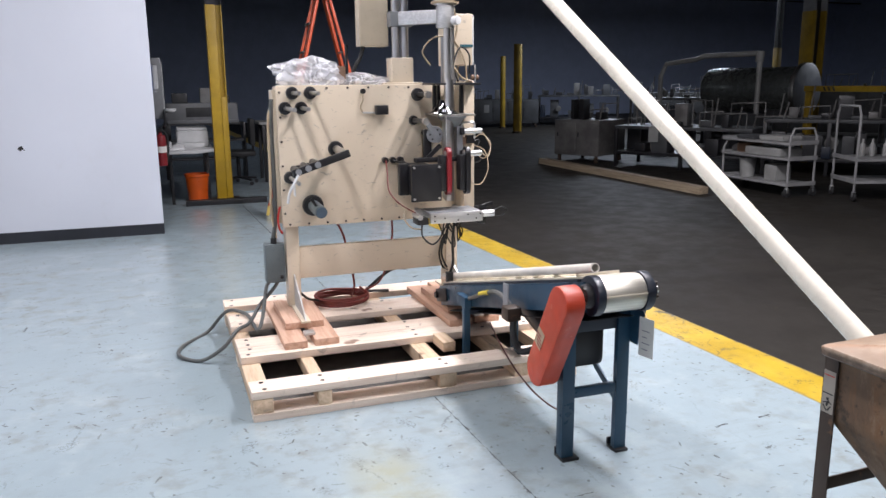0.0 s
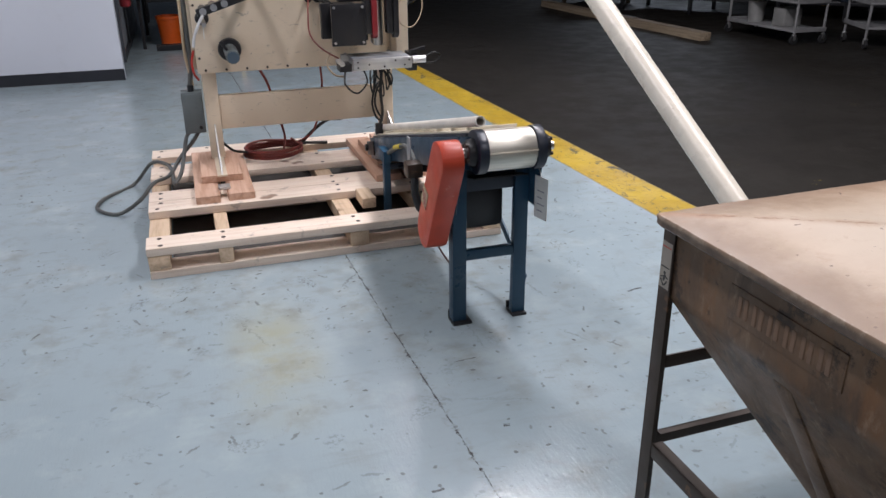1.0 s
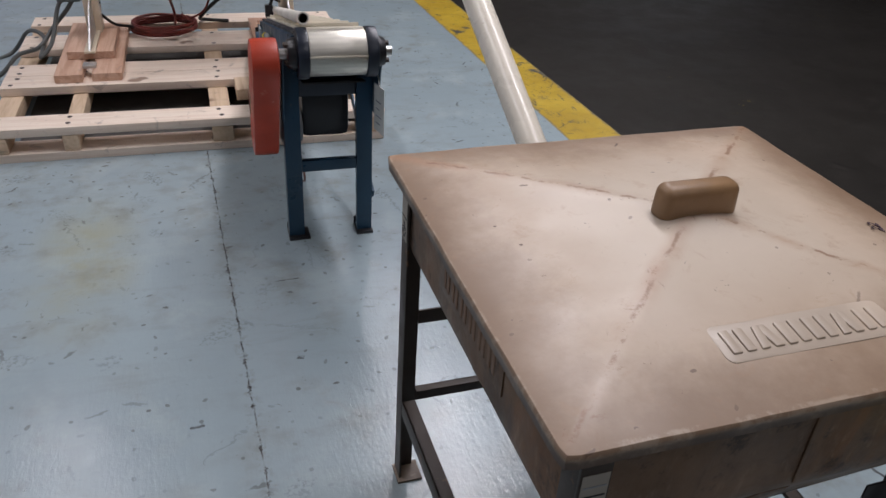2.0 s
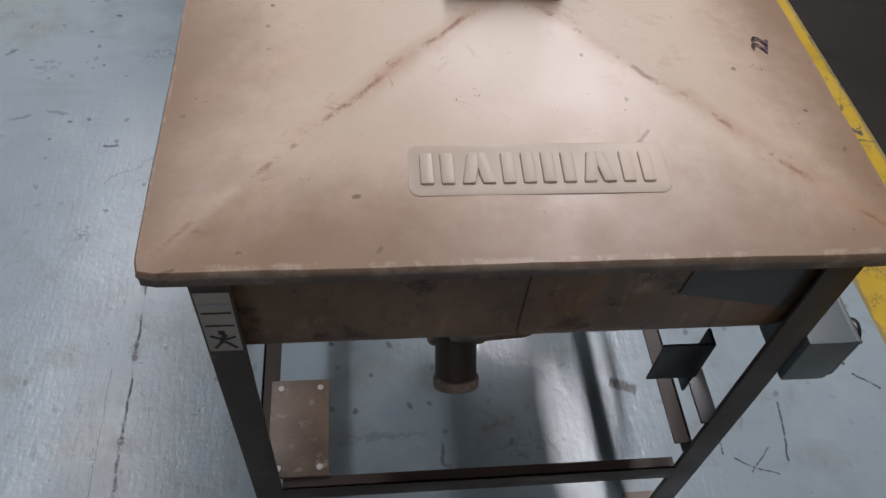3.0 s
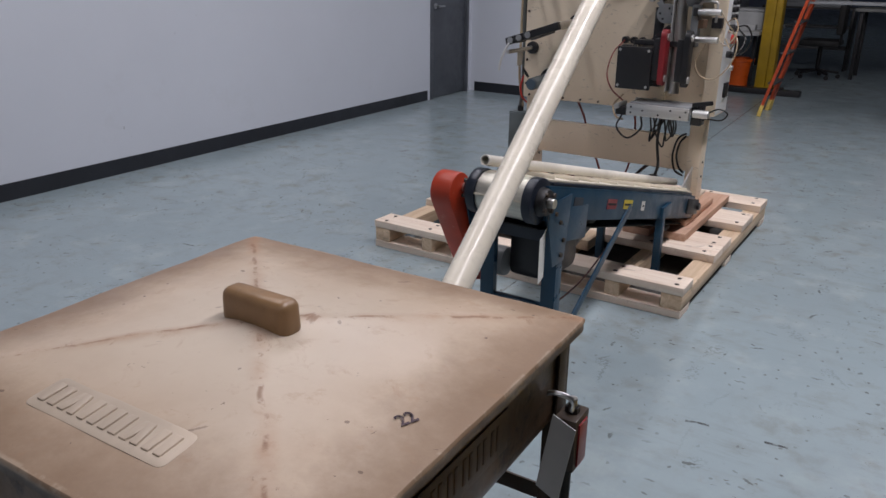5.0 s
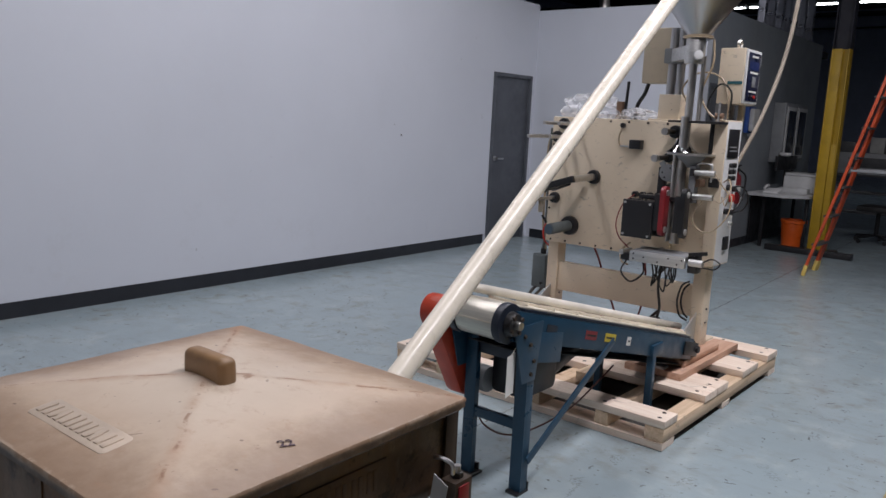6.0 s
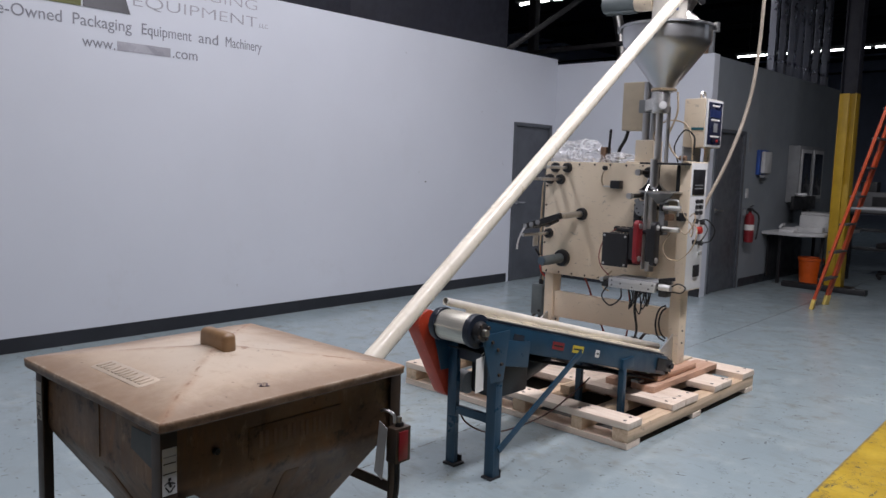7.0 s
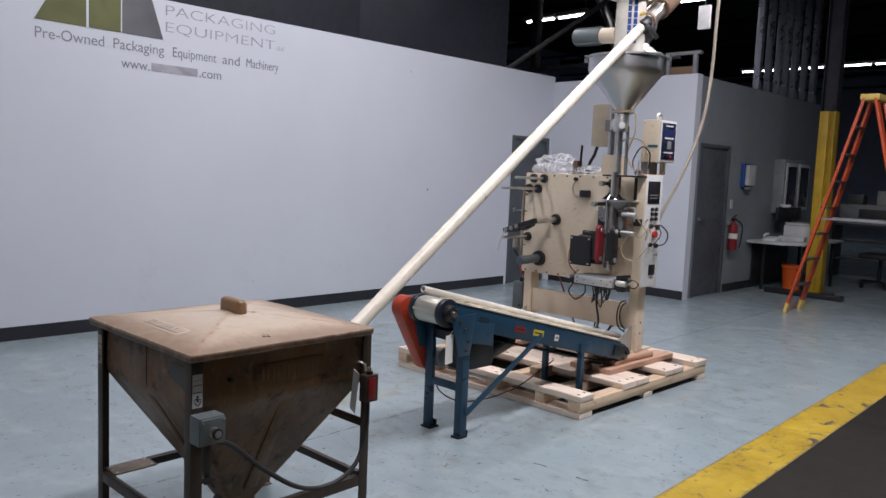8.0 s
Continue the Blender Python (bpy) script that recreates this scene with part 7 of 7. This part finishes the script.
def post(x, y, h, r=0.11):
    t = thing("bollard_post", (x, y, 0), "yellow painted steel post in the dark warehouse", "post", "yellow posts")
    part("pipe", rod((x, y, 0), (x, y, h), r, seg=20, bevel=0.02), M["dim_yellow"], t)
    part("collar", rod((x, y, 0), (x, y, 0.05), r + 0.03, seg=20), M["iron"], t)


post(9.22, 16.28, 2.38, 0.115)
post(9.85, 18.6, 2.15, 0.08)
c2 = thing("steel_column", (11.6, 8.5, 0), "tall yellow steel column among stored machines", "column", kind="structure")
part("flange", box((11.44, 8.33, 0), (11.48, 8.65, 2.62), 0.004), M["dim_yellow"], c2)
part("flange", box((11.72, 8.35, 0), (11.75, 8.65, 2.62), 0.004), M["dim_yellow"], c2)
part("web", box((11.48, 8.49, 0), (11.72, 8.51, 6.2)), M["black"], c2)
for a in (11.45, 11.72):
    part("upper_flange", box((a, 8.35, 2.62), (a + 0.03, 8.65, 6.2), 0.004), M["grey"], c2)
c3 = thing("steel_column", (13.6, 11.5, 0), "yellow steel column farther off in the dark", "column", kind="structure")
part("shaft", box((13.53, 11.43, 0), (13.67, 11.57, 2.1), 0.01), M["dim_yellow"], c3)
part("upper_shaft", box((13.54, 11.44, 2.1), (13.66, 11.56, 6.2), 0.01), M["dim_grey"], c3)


def cart(x, y, w, d, turn, decks, tall, label):
    t = thing("service_cart", (0, 0, 0), label, "cart", "service carts")
    tops = []
    for z in decks:
        bm = box((-w / 2, -d / 2, z), (w / 2, d / 2, z + 0.025), 0.006)
        box((-w / 2, -d / 2, z + 0.025), (-w / 2 + 0.012, d / 2, z + 0.05), bm=bm)
        box((w / 2 - 0.012, -d / 2, z + 0.025), (w / 2, d / 2, z + 0.05), bm=bm)
        part("deck", bm, M["cart"], t)
    for px, hz in zip((-w / 2 + 0.02, w / 2 - 0.02), tall):
        pts = [(px, -d / 2 + 0.02, 0.1), (px, -d / 2 + 0.02, hz - 0.1), (px, -d / 2 + 0.07, hz), (px, d / 2 - 0.07, hz), (px, d / 2 - 0.02, hz - 0.1), (px, d / 2 - 0.02, 0.1)]
        part("push_bar", hose(pts, 0.014, 8, 3, smooth=False), M["cart"], t, "pale tubular handle frame")
        for py in (-d / 2 + 0.02, d / 2 - 0.02):
            c = part("castor", rod((px - 0.015, py, 0.05), (px + 0.015, py, 0.05), 0.05, seg=16, bevel=0.005), M["rubber"], t)
            part("fork", box((px - 0.02, py - 0.015, 0.05), (px + 0.02, py + 0.015, 0.11), 0.003), M["alu"], c)
    t.matrix_basis = pose(x, y, 0, 0, 0, turn)
    return t


def on_cart(x, y, turn, dx, dy):
    v = pose(x, y, 0, 0, 0, turn) @ Vector((dx, dy, 0))
    return v.x, v.y


CA, CB = (6.86, 4.38, -92), (7.63, 3.38, -24)
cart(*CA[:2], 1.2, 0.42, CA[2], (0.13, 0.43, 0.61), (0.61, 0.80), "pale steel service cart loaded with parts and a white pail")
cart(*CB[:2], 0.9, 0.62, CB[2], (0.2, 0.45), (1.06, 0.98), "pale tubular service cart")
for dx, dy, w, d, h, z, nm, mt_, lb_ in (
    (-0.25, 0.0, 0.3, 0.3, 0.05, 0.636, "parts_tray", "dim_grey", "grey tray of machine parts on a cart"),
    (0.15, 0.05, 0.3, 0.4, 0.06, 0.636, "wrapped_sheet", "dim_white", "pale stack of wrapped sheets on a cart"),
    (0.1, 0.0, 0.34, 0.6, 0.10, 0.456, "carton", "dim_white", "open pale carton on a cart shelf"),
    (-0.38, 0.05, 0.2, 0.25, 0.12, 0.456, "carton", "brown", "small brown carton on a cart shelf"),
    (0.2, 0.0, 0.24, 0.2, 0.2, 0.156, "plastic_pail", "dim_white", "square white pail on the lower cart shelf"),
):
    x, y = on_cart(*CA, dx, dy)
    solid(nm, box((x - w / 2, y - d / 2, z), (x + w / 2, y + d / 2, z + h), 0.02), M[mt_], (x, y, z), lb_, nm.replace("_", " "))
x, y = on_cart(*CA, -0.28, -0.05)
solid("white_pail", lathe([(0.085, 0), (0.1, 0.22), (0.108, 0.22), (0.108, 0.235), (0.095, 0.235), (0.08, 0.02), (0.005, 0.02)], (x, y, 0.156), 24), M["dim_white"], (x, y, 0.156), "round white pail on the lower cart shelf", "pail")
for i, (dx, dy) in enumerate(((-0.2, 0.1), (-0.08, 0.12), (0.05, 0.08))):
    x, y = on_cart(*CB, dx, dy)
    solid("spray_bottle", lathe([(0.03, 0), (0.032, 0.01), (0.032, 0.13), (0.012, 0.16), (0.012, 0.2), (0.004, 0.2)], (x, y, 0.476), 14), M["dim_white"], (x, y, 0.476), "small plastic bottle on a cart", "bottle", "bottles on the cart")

# stored stainless machinery
tk = thing("mixing_drum", (10.2, 9.0, 0), "large dark stainless horizontal drum machine", "machine")
da, db = Vector((10.0, 9.3, 1.19)), Vector((10.5, 7.5, 1.19))
part("drum", rod(da, db, 0.40, seg=48, bevel=0.03), M["drum_steel"], tk)
dd = (db - da).normalized()
part("drum_rim", rod(db - dd * 0.04, db + dd * 0.05, 0.46, seg=48, bevel=0.01), M["steel"], tk, "bright flanged rim")
for f in (0.15, 0.85):
    p = da.lerp(db, f)
    part("stand", box((p.x - 0.4, p.y - 0.1, 0), (p.x + 0.4, p.y + 0.1, 0.85), 0.01), M["dim_grey"], tk)
hp = thing("pipe_frame", (9.6, 9.0, 0), "white plastic pipe frame with an elbow", "pipe frame")
part("pipe", hose([(9.1, 9.72, 0.7), (9.1, 9.72, 1.45), (9.13, 9.6, 1.68), (9.3, 8.9, 1.75), (9.33, 8.75, 1.80), (9.4, 7.5, 1.80), (9.4, 7.42, 1.70), (9.4, 7.42, 0.8)], 0.045, 14, 6, smooth=False), M["dim_white"], hp)
part("elbow", rod((9.4, 7.43, 1.66), (9.4, 7.42, 1.84), 0.07, seg=18, bevel=0.02), M["dim_white"], hp)
part("foot_box", box((9.25, 7.25, 0), (9.6, 7.6, 0.8), 0.01), M["dim_grey"], hp)
part("foot_box", box((8.95, 9.57, 0), (9.25, 9.87, 0.7), 0.01), M["dim_grey"], hp)


def cabinet_machine(x, y, w, d, h, turn, top, material, label):
    t = thing("steel_cabinet", (0, 0, 0), label, "cabinet", "stored machines")
    r = random.Random(int(x * 100) + 5)
    if material == "black":
        part("deck", box((-w / 2, -d / 2, h - 0.05), (w / 2, d / 2, h), 0.006), M["dim_grey"], t, "dimmed grey deck plate")
        part("lower_deck", box((-w / 2, -d / 2, 0.2), (w / 2, d / 2, 0.25), 0.006), M["black"], t)
        for a in (-w / 2, 0.0, w / 2 - 0.05):
            for c in (-d / 2, d / 2 - 0.05):
                part("leg", box((a, c, 0), (a + 0.05, c + 0.05, h - 0.05), 0.003), M["black"], t)
        for i in range(9):
            a = -w / 2 + 0.12 + (w - 0.3) * (i + r.random() * 0.8) / 9
            c, ww, hh = (r.random() - 0.6) * d * 0.6, 0.05 + 0.09 * r.random(), (h - 0.3) * (0.3 + 0.7 * r.random())
            if i % 3 == 2:
                part("roller", rod((a, c - 0.15, 0.26 + hh / 2), (a, c + 0.15, 0.26 + hh / 2), min(0.09, hh / 2), seg=18, bevel=0.004), M["old_steel"], t)
                part("roller_stand", box((a - 0.02, c - 0.1, 0.25), (a + 0.02, c + 0.1, 0.27), 0.002), M["black"], t)
            else:
                part("housing", box((a - ww, c - 0.16, 0.25), (a + ww, c + 0.14, 0.25 + hh), 0.01), M[("black", "dim_grey", "blue_dark")[r.randrange(3)]], t)
    else:
        part("body", box((-w / 2, -d / 2, 0.12), (w / 2, d / 2, h), 0.012), M[material], t)
        for a in (-w / 2 + 0.05, w / 2 - 0.1):
            for c in (-d / 2 + 0.03, d / 2 - 0.08):
                part("leg", box((a, c, 0), (a + 0.05, c + 0.05, 0.12), 0.003), M["iron"], t)
        n = max(1, round(w / 0.5))
        for i in range(n):
            a = -w / 2 + 0.03 + i * (w - 0.06) / n
            p = part("panel", box((a + 0.01, -d / 2 - 0.012, 0.18), (a + (w - 0.06) / n - 0.01, -d / 2 - 0.001, h - 0.05), 0.004), M[material], t)
            part("latch", box((a + 0.04, -d / 2 - 0.03, h * 0.6), (a + 0.06, -d / 2 - 0.0125, h * 0.6 + 0.08), 0.003), M["black"], p)
    r = random.Random(int(x * 100))
    for i in range(top):
        a = -w / 2 + 0.1 + (w - 0.2) * (i + r.random()) / top
        c = (r.random() - 0.5) * d * 0.6
        hh, ww = 0.05 + 0.34 * r.random() ** 2, 0.03 + 0.08 * r.random()
        pick = r.random()
        if pick < 0.4:
            part("housing", box((a - ww, c - 0.09, h), (a + ww, c + 0.11, h + hh), 0.012), M[("dim_grey", "black", "old_steel")[i % 3]], t)
        elif pick < 0.7:
            part("stay", rod((a, c, h), (a + 0.05, c, h + hh + 0.12), 0.012, seg=8), M["old_steel"], t)
        else:
            e = a + 0.2 + 0.3 * r.random()
            part("guard_rail", hose([(a, c, h), (a, c, h + hh + 0.05), (e, c + 0.03, h + hh + 0.07), (e, c + 0.03, h)], 0.012, 6, 3, smooth=False), M["old_steel"], t)
    t.matrix_basis = pose(x, y, 0, 0, 0, turn)
    return t


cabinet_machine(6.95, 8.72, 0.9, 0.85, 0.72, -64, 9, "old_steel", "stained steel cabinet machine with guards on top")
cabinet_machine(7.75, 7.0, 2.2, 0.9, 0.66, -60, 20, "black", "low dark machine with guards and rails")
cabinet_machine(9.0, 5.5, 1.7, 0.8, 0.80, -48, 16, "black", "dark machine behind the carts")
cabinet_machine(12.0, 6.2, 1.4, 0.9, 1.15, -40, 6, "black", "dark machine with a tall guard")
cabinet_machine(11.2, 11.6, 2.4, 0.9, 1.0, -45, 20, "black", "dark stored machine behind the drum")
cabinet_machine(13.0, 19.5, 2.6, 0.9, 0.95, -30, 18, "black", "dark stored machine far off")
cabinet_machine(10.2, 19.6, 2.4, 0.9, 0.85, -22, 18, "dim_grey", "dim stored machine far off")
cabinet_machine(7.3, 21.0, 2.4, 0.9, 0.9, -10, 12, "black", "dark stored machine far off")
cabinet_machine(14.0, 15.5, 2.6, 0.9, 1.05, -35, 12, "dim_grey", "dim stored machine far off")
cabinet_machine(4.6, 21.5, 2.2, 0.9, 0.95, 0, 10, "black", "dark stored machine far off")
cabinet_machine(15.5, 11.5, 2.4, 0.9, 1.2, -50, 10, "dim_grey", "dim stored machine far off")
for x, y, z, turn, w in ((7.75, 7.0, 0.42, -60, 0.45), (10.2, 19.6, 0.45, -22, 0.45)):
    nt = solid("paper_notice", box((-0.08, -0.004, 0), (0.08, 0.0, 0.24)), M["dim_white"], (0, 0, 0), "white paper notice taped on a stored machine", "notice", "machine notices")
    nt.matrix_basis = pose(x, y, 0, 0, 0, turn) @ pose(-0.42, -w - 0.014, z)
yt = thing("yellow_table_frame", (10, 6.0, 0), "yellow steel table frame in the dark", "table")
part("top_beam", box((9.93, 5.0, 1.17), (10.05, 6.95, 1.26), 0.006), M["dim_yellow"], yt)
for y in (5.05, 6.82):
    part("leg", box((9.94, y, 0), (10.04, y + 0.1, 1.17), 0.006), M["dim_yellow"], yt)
for i in range(3):
    part("stripe", prism([(6.3 + i * 0.09, 1.18), (6.34 + i * 0.09, 1.18), (6.38 + i * 0.09, 1.25), (6.34 + i * 0.09, 1.25)], 0, 9.925, 9.9295), M["black"], yt)

# the hall beyond the line keeps its own grid
FAR = Matrix.Translation((-0.296, -3.374, 0)) @ Matrix.Rotation(0.013, 4, "Z") @ Matrix.Scale(1.112, 4) @ Matrix.Translation((0.301, 3.26, 0))
for ob in [o for o in scene.objects if o not in NEAR and o.parent is None]:
    ob.matrix_basis = FAR @ ob.matrix_basis
